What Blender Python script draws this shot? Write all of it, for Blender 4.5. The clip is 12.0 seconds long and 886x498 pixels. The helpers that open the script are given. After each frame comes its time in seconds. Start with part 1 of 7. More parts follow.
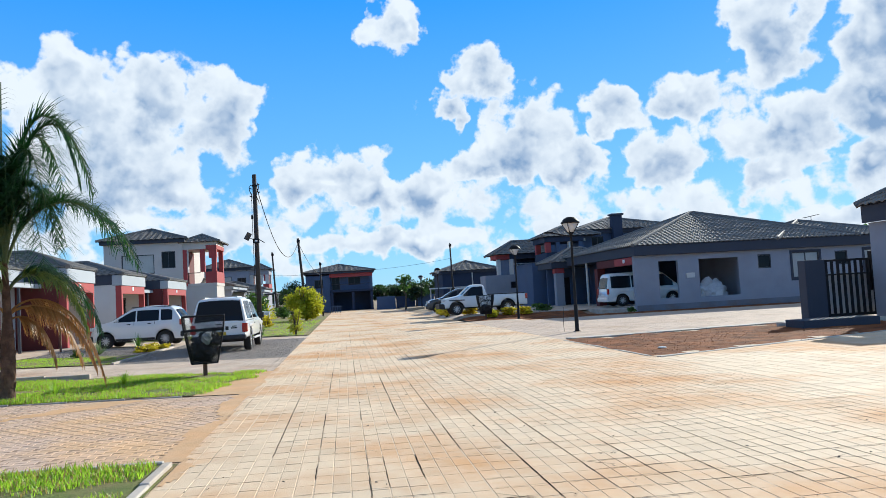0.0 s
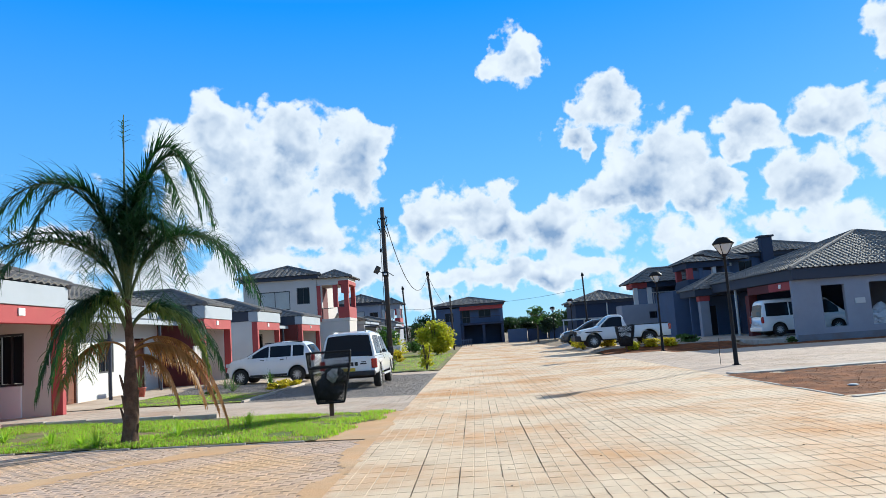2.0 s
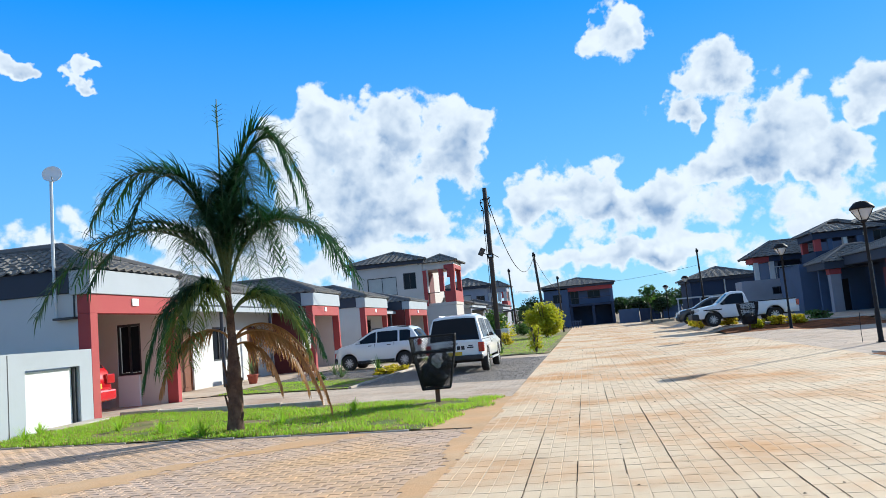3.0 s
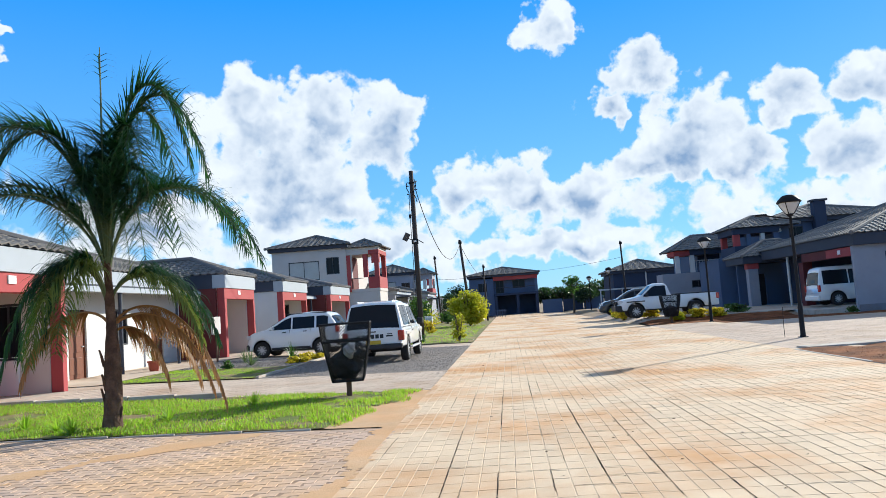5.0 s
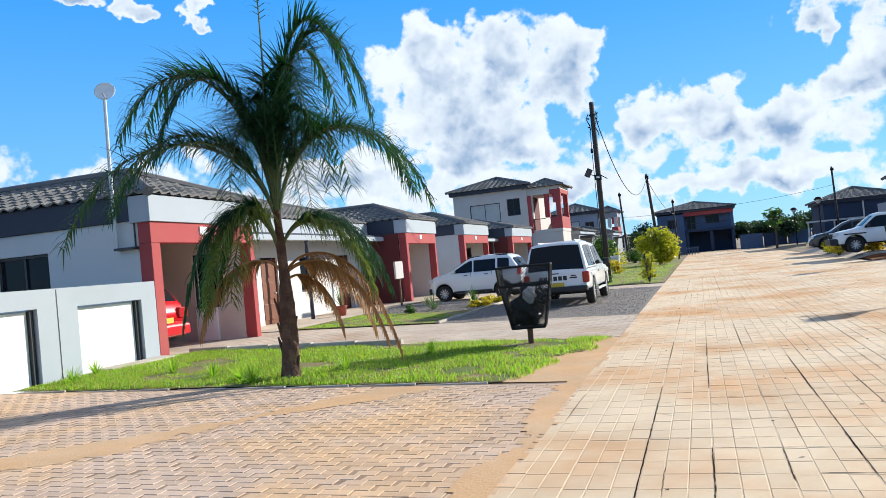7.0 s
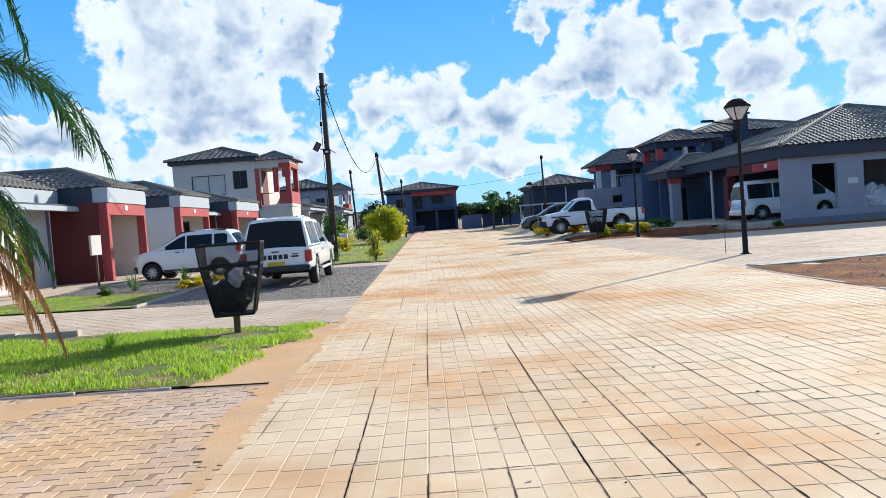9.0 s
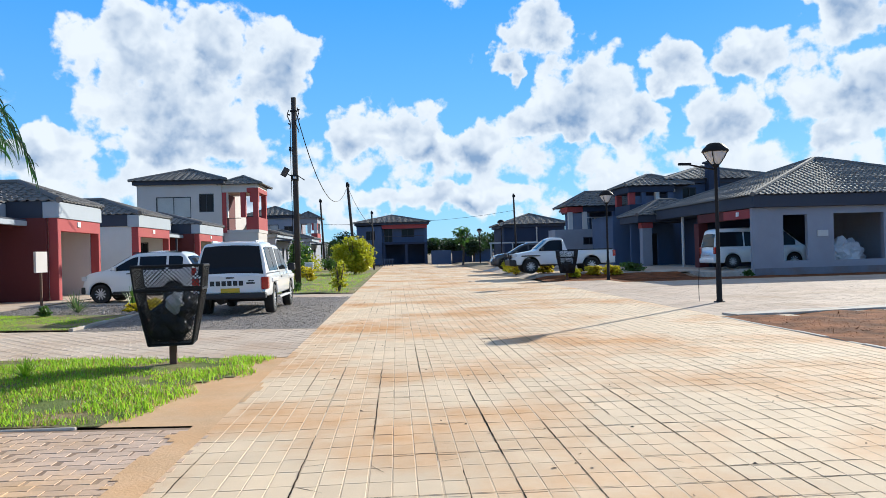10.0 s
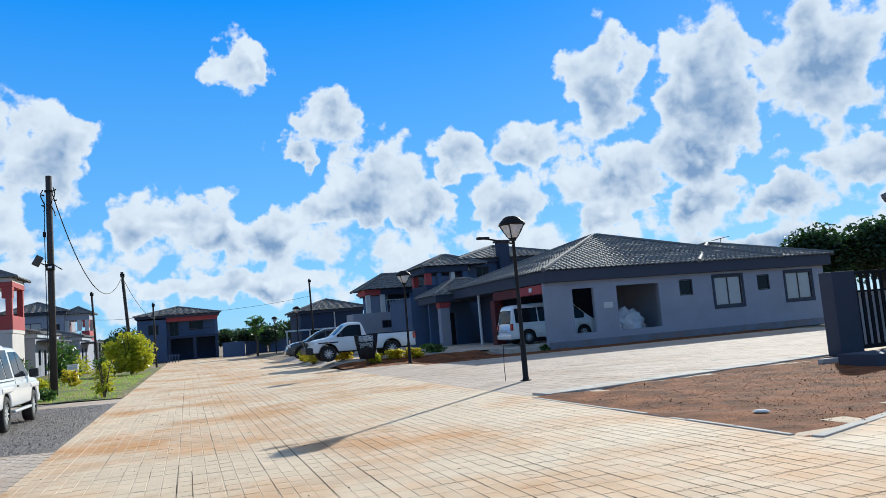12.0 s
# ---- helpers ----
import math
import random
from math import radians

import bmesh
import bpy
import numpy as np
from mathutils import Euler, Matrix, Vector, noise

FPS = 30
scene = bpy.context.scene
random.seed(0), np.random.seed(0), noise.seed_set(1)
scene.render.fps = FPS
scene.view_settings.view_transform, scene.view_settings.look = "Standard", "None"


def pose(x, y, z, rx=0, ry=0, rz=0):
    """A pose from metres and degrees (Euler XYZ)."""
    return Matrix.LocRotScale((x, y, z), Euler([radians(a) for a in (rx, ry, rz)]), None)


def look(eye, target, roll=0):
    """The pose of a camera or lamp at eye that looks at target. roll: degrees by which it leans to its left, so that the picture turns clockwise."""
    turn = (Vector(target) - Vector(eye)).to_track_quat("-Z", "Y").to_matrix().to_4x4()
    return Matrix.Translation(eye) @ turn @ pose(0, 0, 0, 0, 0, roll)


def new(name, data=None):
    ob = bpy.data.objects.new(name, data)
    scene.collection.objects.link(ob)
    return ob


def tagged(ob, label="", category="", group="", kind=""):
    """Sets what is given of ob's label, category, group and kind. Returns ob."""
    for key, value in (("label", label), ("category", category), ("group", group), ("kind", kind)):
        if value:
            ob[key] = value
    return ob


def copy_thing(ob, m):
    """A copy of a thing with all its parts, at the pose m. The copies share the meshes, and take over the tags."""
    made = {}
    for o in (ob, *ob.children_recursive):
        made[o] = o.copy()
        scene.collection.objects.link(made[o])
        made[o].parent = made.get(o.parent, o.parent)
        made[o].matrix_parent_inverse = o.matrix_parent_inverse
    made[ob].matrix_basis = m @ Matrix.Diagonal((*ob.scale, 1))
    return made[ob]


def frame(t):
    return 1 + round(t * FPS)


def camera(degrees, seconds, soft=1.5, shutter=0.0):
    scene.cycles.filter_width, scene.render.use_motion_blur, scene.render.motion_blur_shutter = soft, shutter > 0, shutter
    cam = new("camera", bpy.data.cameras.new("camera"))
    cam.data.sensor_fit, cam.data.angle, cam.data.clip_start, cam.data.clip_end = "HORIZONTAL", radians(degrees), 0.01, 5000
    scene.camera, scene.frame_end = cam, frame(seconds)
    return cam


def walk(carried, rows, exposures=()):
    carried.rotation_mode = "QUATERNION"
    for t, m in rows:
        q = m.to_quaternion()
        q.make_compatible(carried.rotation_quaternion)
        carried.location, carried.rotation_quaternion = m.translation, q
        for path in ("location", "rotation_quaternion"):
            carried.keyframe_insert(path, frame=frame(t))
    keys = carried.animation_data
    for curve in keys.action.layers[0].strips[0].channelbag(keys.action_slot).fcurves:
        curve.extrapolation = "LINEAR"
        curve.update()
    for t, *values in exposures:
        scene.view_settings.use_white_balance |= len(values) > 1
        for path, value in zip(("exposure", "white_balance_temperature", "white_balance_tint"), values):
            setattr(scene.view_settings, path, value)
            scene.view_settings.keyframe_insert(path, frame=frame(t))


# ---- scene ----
cam = camera(60.9, 12.0, 0.6)

PATH = [
    (0, (-0.647, -2.902, 1.54), (-0.382, -0.924, 1.66), -3.2),
    (0.5, (-0.615, -2.598, 1.544), (-0.395, -0.618, 1.717), -3.7),
    (1, (-0.633, -2.201, 1.547), (-0.456, -0.219, 1.749), -4.3),
    (1.5, (-0.629, -1.685, 1.546), (-0.615, 0.303, 1.769), -4.9),
    (2, (-0.692, -1.348, 1.54), (-0.76, 0.638, 1.767), -4.0),
    (2.5, (-0.679, -0.971, 1.53), (-0.884, 1.006, 1.751), -5.5),
    (3, (-0.744, -0.49, 1.512), (-1.092, 1.469, 1.718), -5.2),
    (5, (-0.766, 0.746, 1.505), (-0.927, 2.733, 1.662), -4.1),
    (5.5, (-0.816, 1.088, 1.527), (-1.067, 3.068, 1.662), -6.5),
    (6, (-0.919, 1.401, 1.526), (-1.135, 3.386, 1.644), -4.8),
    (6.5, (-0.934, 1.679, 1.525), (-1.472, 3.602, 1.624), -4.8),
    (6.7, (-0.907, 1.766, 1.514), (-1.577, 3.649, 1.592), -5.1),
    (8.3, (-0.982, 2.737, 1.49), (-1.206, 4.722, 1.405), -6.6),
    (8.5, (-0.92, 2.92, 1.48), (-1.087, 4.911, 1.389), -6.1),
    (9, (-0.873, 3.293, 1.493), (-0.834, 5.291, 1.413), -4.3),
    (9.5, (-0.76, 3.696, 1.49), (-0.709, 5.695, 1.463), -4.1),
    (10, (-0.754, 4.135, 1.438), (-0.63, 6.131, 1.447), -1.6),
    (10.5, (-0.638, 4.514, 1.426), (-0.339, 6.49, 1.503), -3.6),
    (11, (-0.559, 4.963, 1.431), (-0.182, 6.923, 1.561), -4.5),
    (11.5, (-0.453, 5.314, 1.45), (0.158, 7.212, 1.613), -3.1),
    (12, (-0.344, 5.837, 1.44), (0.309, 7.716, 1.645), -4.7),
]
EXPOSURES = [(0, 0.53, 5800, 5), (3, 0.56, 5700, 4), (5.5, 0.61, 5850, 6), (9, 0.62, 5850, 6), (10.5, 0.48, 5800, 6), (12, 0.38, 5600, 4)]
walk(cam, [(t, look(eye, aim, roll)) for t, eye, aim, roll in PATH], EXPOSURES)


# ---- light ----
SUN_AZ, SUN_EL = 43.6, 22.6  # degrees clockwise from +y, and above the horizon
sun_data = bpy.data.lights.new("sun", "SUN")
sun_data.energy, sun_data.angle, sun_data.color = 4.7, radians(0.6), (1.0, 0.90, 0.74)
sun = new("sun", sun_data)
sun_way = Vector((math.sin(radians(SUN_AZ)) * math.cos(radians(SUN_EL)), math.cos(radians(SUN_AZ)) * math.cos(radians(SUN_EL)), math.sin(radians(SUN_EL))))
sun.matrix_world = look(sun_way * 60, (0, 0, 0))

world = bpy.data.worlds.new("world")
scene.world = world
world.use_nodes = True
wt = world.node_tree
wt.nodes.clear()


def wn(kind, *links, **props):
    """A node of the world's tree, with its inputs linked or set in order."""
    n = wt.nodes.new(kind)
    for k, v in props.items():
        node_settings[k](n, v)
    for i, v in enumerate(links):
        if v is None:
            continue
        if isinstance(v, bpy.types.NodeSocket):
            wt.links.new(v, n.inputs[i])
        else:
            n.inputs[i].default_value = v
    return n


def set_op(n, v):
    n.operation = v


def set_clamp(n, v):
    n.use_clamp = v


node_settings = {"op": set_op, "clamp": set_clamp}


def wm(op, a, b=0.0, c=None, clamp=False):
    return wn("ShaderNodeMath", a, b, c, op=op, clamp=clamp).outputs[0]


sky = wt.nodes.new("ShaderNodeTexSky")
sky.sky_type = "NISHITA"
sky.sun_disc = False
sky.sun_elevation, sky.sun_rotation = radians(SUN_EL), radians(SUN_AZ)
sky.altitude, sky.air_density, sky.dust_density, sky.ozone_density = 1000, 1.0, 0.25, 2.2
coord = wt.nodes.new("ShaderNodeTexCoord")
sep = wn("ShaderNodeSeparateXYZ", coord.outputs["Generated"])
az = wm("MULTIPLY", wm("ARCTAN2", sep.outputs[0], sep.outputs[1]), 57.2958)
el = wm("MULTIPLY", wm("ARCSINE", sep.outputs[2]), 57.2958)
flat = wn("ShaderNodeCombineXYZ", az, el, 0.0).outputs[0]


def sky_noise(scale, detail, rough, shift=0.0):
    n = wt.nodes.new("ShaderNodeTexNoise")
    n.inputs["Scale"].default_value, n.inputs["Detail"].default_value, n.inputs["Roughness"].default_value = scale, detail, rough
    moved = wn("ShaderNodeVectorMath", flat, (shift, shift * 0.7, shift), op="ADD").outputs[0]
    wt.links.new(moved, n.inputs["Vector"])
    return n


warp = sky_noise(0.30, 4.0, 0.55)
bent = wn("ShaderNodeVectorMath", wn("ShaderNodeVectorMath", warp.outputs["Color"], (0.5, 0.5, 0.5), op="SUBTRACT").outputs[0], (6.5, 5.0, 0.0), op="MULTIPLY").outputs[0]
bent = wn("ShaderNodeVectorMath", flat, bent, op="ADD").outputs[0]

# cumulus clouds: azimuth, elevation, half width, half height in degrees
CLOUDS = [
    (-18.7, 14.6, 4.6, 3.9), (-13.2, 14.8, 2.8, 3.4), (-8.9, 13.4, 4.3, 3.5), (-14.5, 8.6, 7.4, 2.2), (-16.1, 11.5, 7.0, 3.6),
    (-1.5, 9.2, 3.7, 2.6), (2.5, 8.6, 3.2, 2.6), (6.3, 8.2, 2.2, 2.2), (4.9, 20.2, 2.5, 2.7), (10.9, 16.4, 2.9, 2.6), (8.8, 14.3, 2.4, 1.6),
]
CLOUDS += [
    (14.3, 11.6, 4.1, 3.4), (11.5, 9.6, 5.4, 1.7), (17.6, 9.4, 3.0, 2.2), (26.5, 13.0, 3.7, 2.4), (24.6, 8.8, 3.4, 2.8), (32.3, 16.8, 3.2, 4.8),
    (40.0, 15.2, 4.4, 5.6), (47.5, 15.2, 5.0, 5.2), (33.0, 10.2, 5.2, 2.3), (38.5, 11.2, 4.0, 2.4), (31.6, 7.2, 3.2, 1.9), (38.0, 7.9, 3.2, 2.0), (43.8, 7.2, 2.8, 1.6), (49.2, 8.6, 2.8, 2.2),
]
CLOUDS += [(20.5, 12.6, 3.0, 2.0), (-26.0, 7.5, 6.0, 1.8), (3.0, 4.2, 10.0, 1.6), (22.0, 4.4, 11.0, 1.6), (-10.0, 4.8, 8.0, 1.6), (42.0, 3.8, 12.0, 1.6)]
CLOUDS += [(-43.9, 20.1, 2.6, 0.7), (-39.6, 19.4, 2.2, 0.8), (-35.2, 19.3, 1.4, 0.7), (62.0, 13.0, 9.0, 5.0), (84.0, 10.0, 11.0, 4.0), (-70.0, 14.0, 10.0, 4.0), (-100.0, 12.0, 12.0, 4.0), (120.0, 14.0, 12.0, 5.0)]
body, under = None, None
for a0, e0, ra, re in CLOUDS:
    q = wn("ShaderNodeVectorMath", bent, (1 / ra, 1 / re, 0), (-a0 / ra, -e0 / re, 0), op="MULTIPLY_ADD").outputs[0]
    b = wm("SUBTRACT", 1.0, wn("ShaderNodeVectorMath", q, op="LENGTH").outputs["Value"])
    calm = wn("ShaderNodeVectorMath", flat, (1 / ra, 1 / re, 0), (-a0 / ra, -e0 / re, 0), op="MULTIPLY_ADD").outputs[0]
    low = wm("MULTIPLY", wn("ShaderNodeSeparateXYZ", calm).outputs[1], -0.9)
    low = wm("MULTIPLY", wm("ADD", low, 0.28, clamp=True), wm("MULTIPLY", b, 2.4, clamp=True))
    body = b if body is None else wm("SMOOTH_MAX", body, b, 0.25)
    under = low if under is None else wm("SMOOTH_MAX", under, low, 0.35)


def billows(shift):
    """Rounded heads at three sizes, moved by a shift in azimuth and elevation."""
    total = None
    moved = wn("ShaderNodeVectorMath", flat, wn("ShaderNodeVectorMath", wn("ShaderNodeVectorMath", warp.outputs["Color"], (0.5, 0.5, 0.5), op="SUBTRACT").outputs[0], (2.2, 1.8, 0.0), op="MULTIPLY").outputs[0], op="ADD").outputs[0]
    moved = wn("ShaderNodeVectorMath", moved, (shift, shift, 0.0), op="ADD").outputs[0]
    for size, weight in ((0.30, 0.62), (0.72, 0.34), (1.7, 0.17)):
        v = wt.nodes.new("ShaderNodeTexVoronoi")
        v.feature = "SMOOTH_F1"
        v.inputs["Scale"].default_value, v.inputs["Smoothness"].default_value = size, 0.35
        wt.links.new(moved, v.inputs["Vector"])
        h = wm("MULTIPLY", wm("SUBTRACT", 0.52, v.outputs["Distance"]), weight)
        total = h if total is None else wm("ADD", total, h)
    return total


puff = sky_noise(0.36, 8.0, 0.55, 3.1).outputs["Fac"]
heads, heads_sunward = billows(0.0), billows(0.8)
band = wm("SUBTRACT", 0.27, wm("MULTIPLY", wm("ABSOLUTE", wm("SUBTRACT", el, 6.0)), 0.085))
body = wm("MAXIMUM", body, wm("MULTIPLY", band, wm("GREATER_THAN", el, -1.0)))
density = wm("ADD", wm("ADD", body, wm("MULTIPLY", wm("SUBTRACT", puff, 0.5), 1.55)), wm("MULTIPLY", heads, 0.75))
cover = wn("ShaderNodeMapRange", density, 0.03, 0.27)
cover.interpolation_type = "SMOOTHSTEP"
soft = sky_noise(0.17, 3.0, 0.5, 8.3).outputs["Fac"]
veil = wm("MULTIPLY", wm("SUBTRACT", 1.0, wm("MULTIPLY", wm("ABSOLUTE", wm("SUBTRACT", az, 44.0)), 1 / 13.0), clamp=True), 0.40)
shade = wm("ADD", wm("ADD", wm("MULTIPLY", under, 1.15), veil), wm("MULTIPLY", wm("SUBTRACT", soft, 0.45), 0.9))
shade = wm("ADD", shade, wm("MULTIPLY", wm("SUBTRACT", heads_sunward, heads), 1.7))
shade = wm("MULTIPLY", wm("ADD", shade, 0.02, clamp=True), wn("ShaderNodeMapRange", density, 0.15, 0.85).outputs[0], clamp=True)
cloud_col = wn("ShaderNodeMix", shade)
cloud_col.data_type = "RGBA"
cloud_col.inputs["A"].default_value, cloud_col.inputs["B"].default_value = (1.0, 1.0, 1.0, 1), (0.30, 0.42, 0.61, 1)
rich = wt.nodes.new("ShaderNodeHueSaturation")
rich.inputs["Hue"].default_value, rich.inputs["Saturation"].default_value, rich.inputs["Value"].default_value = 0.5, 1.45, 1.0
wt.links.new(sky.outputs[0], rich.inputs["Color"])
ramp = wt.nodes.new("ShaderNodeValToRGB")
wt.links.new(wm("MULTIPLY", el, 1 / 40.0, clamp=True), ramp.inputs[0])
ramp.color_ramp.elements[0].color, ramp.color_ramp.elements[1].color = (2.6, 5.4, 8.0, 1), (0.34, 2.8, 8.3, 1)
ramp.color_ramp.elements[0].position, ramp.color_ramp.elements[1].position = 0.06, 0.62
high = ramp.color_ramp.elements.new(0.92)
high.color = (2.7, 2.9, 3.3, 1)
blue = wn("ShaderNodeMix", 0.82)
blue.data_type = "RGBA"
wt.links.new(rich.outputs[0], blue.inputs["A"])
wt.links.new(ramp.outputs[0], blue.inputs["B"])
back_sky = wn("ShaderNodeBackground", blue.outputs["Result"], 0.085)
back_cloud = wn("ShaderNodeBackground", cloud_col.outputs["Result"], 0.64)
mixed = wn("ShaderNodeMixShader", cover.outputs[0], back_sky.outputs[0], back_cloud.outputs[0])
wt.links.new(mixed.outputs[0], wt.nodes.new("ShaderNodeOutputWorld").inputs[0])


# ---- materials ----
def material(name, colour, rough=0.8, metal=0.0, vary=0.18, scale=3.0, fine=60.0, bump=0.15, spots=None, amount=0.5, spot_scale=0.8, coat=0.0, random_tone=0.0, island_tone=0.0, transmit=0.0, depth=0.01, spot_at=None, spot_gain=6.0):
    """A surface with colour that varies at two scales, stains of a second colour, and fine relief."""
    m = bpy.data.materials.new(name)
    m.use_nodes = True
    nt = m.node_tree
    p = nt.nodes["Principled BSDF"]
    p.inputs["Roughness"].default_value, p.inputs["Metallic"].default_value = rough, metal
    p.inputs["Coat Weight"].default_value = coat
    p.inputs["Coat Roughness"].default_value = 0.06
    tc = nt.nodes.new("ShaderNodeNewGeometry")

    def noise_of(s, det):
        n = nt.nodes.new("ShaderNodeTexNoise")
        n.inputs["Scale"].default_value, n.inputs["Detail"].default_value, n.inputs["Roughness"].default_value = s, det, 0.6
        nt.links.new(tc.outputs["Position"], n.inputs["Vector"])
        return n.outputs["Fac"]

    def math_of(op, a, b, clamp=False):
        n = nt.nodes.new("ShaderNodeMath")
        n.operation, n.use_clamp = op, clamp
        for i, v in enumerate((a, b)):
            if isinstance(v, bpy.types.NodeSocket):
                nt.links.new(v, n.inputs[i])
            else:
                n.inputs[i].default_value = v
        return n.outputs[0]

    def mix_of(f, a, b, blend="MIX"):
        n = nt.nodes.new("ShaderNodeMix")
        n.data_type, n.blend_type = "RGBA", blend
        for s, v in (("Factor", f), ("A", a), ("B", b)):
            sock = n.inputs[s] if s != "Factor" else n.inputs[0]
            if isinstance(v, bpy.types.NodeSocket):
                nt.links.new(v, sock)
            else:
                sock.default_value = v if not isinstance(v, tuple) else (*v, 1)
        return n.outputs["Result"]

    coarse, small = noise_of(scale, 4.0), noise_of(fine, 3.0)
    col = tuple(colour)
    if spots:
        f = math_of("MULTIPLY", math_of("SUBTRACT", noise_of(spot_scale, 6.0), 0.5 - 0.12 * amount), 4.5 * amount, True)
        if spot_at:
            f = math_of("MULTIPLY", math_of("SUBTRACT", noise_of(spot_scale, 7.0), spot_at), spot_gain, True)
        col = mix_of(f, col, tuple(spots))
    tone = math_of("ADD", math_of("MULTIPLY", coarse, vary * 2), math_of("MULTIPLY", small, vary * 1.2))
    tone = math_of("ADD", tone, 1.0 - vary * 1.6)
    if random_tone:
        oi = nt.nodes.new("ShaderNodeObjectInfo")
        tone = math_of("MULTIPLY", tone, math_of("ADD", math_of("MULTIPLY", oi.outputs["Random"], 2 * random_tone), 1 - random_tone))
    if island_tone:
        tone = math_of("MULTIPLY", tone, math_of("ADD", math_of("MULTIPLY", tc.outputs["Random Per Island"], 2 * island_tone), 1 - island_tone))
    grey = nt.nodes.new("ShaderNodeCombineColor")
    for i in range(3):
        nt.links.new(tone, grey.inputs[i])
    nt.links.new(mix_of(1.0, col, grey.outputs[0], "MULTIPLY"), p.inputs["Base Color"])
    if bump:
        bn = nt.nodes.new("ShaderNodeBump")
        bn.inputs["Strength"].default_value, bn.inputs["Distance"].default_value = bump, depth
        nt.links.new(small, bn.inputs["Height"])
        nt.links.new(bn.outputs[0], p.inputs["Normal"])
    if transmit:
        p.inputs["Transmission Weight"].default_value = transmit
    return m


def leaf_material(name, colour, glow, tone=0.35, through_light=0.35):
    """Foliage: a rough leaf that lets some light through, each leaf of its own tone."""
    m = material(name, colour, 0.45, vary=0.15, scale=1.5, fine=30, bump=0, island_tone=tone)
    nt = m.node_tree
    p = nt.nodes["Principled BSDF"]
    tr = nt.nodes.new("ShaderNodeBsdfTranslucent")
    tr.inputs[0].default_value = (*glow, 1)
    mx = nt.nodes.new("ShaderNodeMixShader")
    mx.inputs[0].default_value = through_light
    out = nt.nodes["Material Output"]
    nt.links.new(p.outputs[0], mx.inputs[1])
    nt.links.new(tr.outputs[0], mx.inputs[2])
    nt.links.new(mx.outputs[0], out.inputs[0])
    return m


PAVER = material("road_pavers", (0.76, 0.585, 0.395), 0.88, vary=0.17, scale=0.9, fine=110, bump=0.35, spots=(0.64, 0.33, 0.13), spot_scale=0.36, spot_at=0.445, spot_gain=5.0, island_tone=0.045, depth=0.006)
PAVER_ONE = material("road_paver_single", (0.76, 0.585, 0.395), 0.88, vary=0.17, scale=0.9, fine=110, bump=0.35, spots=(0.64, 0.33, 0.13), spot_scale=0.36, spot_at=0.445, spot_gain=5.0, random_tone=0.045, depth=0.006)
OPEN_JOINT = material("open_joint_dirt", (0.03, 0.017, 0.010), 0.95, vary=0.3, scale=3, fine=60, bump=0.3)
JOINT = material("paver_joint_sand", (0.66, 0.50, 0.34), 0.95, vary=0.25, scale=2, fine=80, bump=0.4)
SAND = material("blown_red_sand", (0.66, 0.41, 0.225), 0.95, vary=0.2, scale=1.5, fine=40, bump=0.4, spots=(0.66, 0.48, 0.31), amount=0.6, spot_scale=0.8)
BRICK = material("drive_brick", (0.62, 0.455, 0.345), 0.88, vary=0.22, scale=1.6, fine=45, bump=0.35, spots=(0.72, 0.47, 0.27), spot_scale=0.42, spot_at=0.45, spot_gain=6.0, island_tone=0.10)
PAVER_GREY = material("side_drive_pavers", (0.60, 0.475, 0.375), 0.85, vary=0.2, scale=0.8, fine=90, bump=0.35, spots=(0.46, 0.32, 0.22), spot_scale=0.3, spot_at=0.5, spot_gain=4.0, island_tone=0.06, depth=0.006)
DRIVE = material("side_drive_paving", (0.62, 0.51, 0.41), 0.88, vary=0.2, scale=1.5, fine=50, bump=0.3, spots=(0.42, 0.26, 0.16), amount=0.5, spot_scale=0.5, island_tone=0.06)
BRICK_JOINT = material("brick_joint_dirt", (0.30, 0.20, 0.135), 0.95, vary=0.3, scale=2, fine=60, bump=0.4, spots=(0.62, 0.40, 0.23), spot_scale=0.42, spot_at=0.5, spot_gain=6.0)
SOIL = material("red_soil", (0.29, 0.108, 0.042), 0.95, vary=0.35, scale=2.0, fine=25, bump=0.7, spots=(0.13, 0.052, 0.024), amount=0.9, spot_scale=1.6, depth=0.03)
for dusty in (SOIL, SAND, BRICK, DRIVE, OPEN_JOINT, PAVER_GREY):
    dusty.node_tree.nodes["Principled BSDF"].inputs["Specular IOR Level"].default_value = 0.1
EARTH = material("dry_earth", (0.32, 0.22, 0.14), 0.95, vary=0.3, scale=0.5, fine=12, bump=0.5, spots=(0.12, 0.15, 0.05), amount=0.6, spot_scale=0.25, depth=0.04)
LAWN = material("lawn_soil", (0.13, 0.17, 0.03), 0.95, vary=0.4, scale=2.0, fine=40, bump=0.6, spots=(0.34, 0.23, 0.12), amount=0.8, spot_scale=1.1, depth=0.03)
GRAVEL = material("grey_gravel", (0.25, 0.215, 0.19), 0.9, vary=0.5, scale=6.0, fine=38, bump=1.0, depth=0.03)
STONE = material("grey_stone_chip", (0.29, 0.25, 0.22), 0.85, vary=0.2, scale=8, fine=60, bump=0.2, island_tone=0.45)
KERB = material("concrete_kerb", (0.54, 0.48, 0.41), 0.9, vary=0.22, scale=2.5, fine=50, bump=0.4, spots=(0.33, 0.22, 0.14), amount=0.5, spot_scale=1.5)
WALL_GREY = material("grey_plaster", (0.315, 0.325, 0.375), 0.9, vary=0.1, scale=0.9, fine=70, bump=0.15, spots=(0.24, 0.24, 0.27), amount=0.35, spot_scale=0.7)
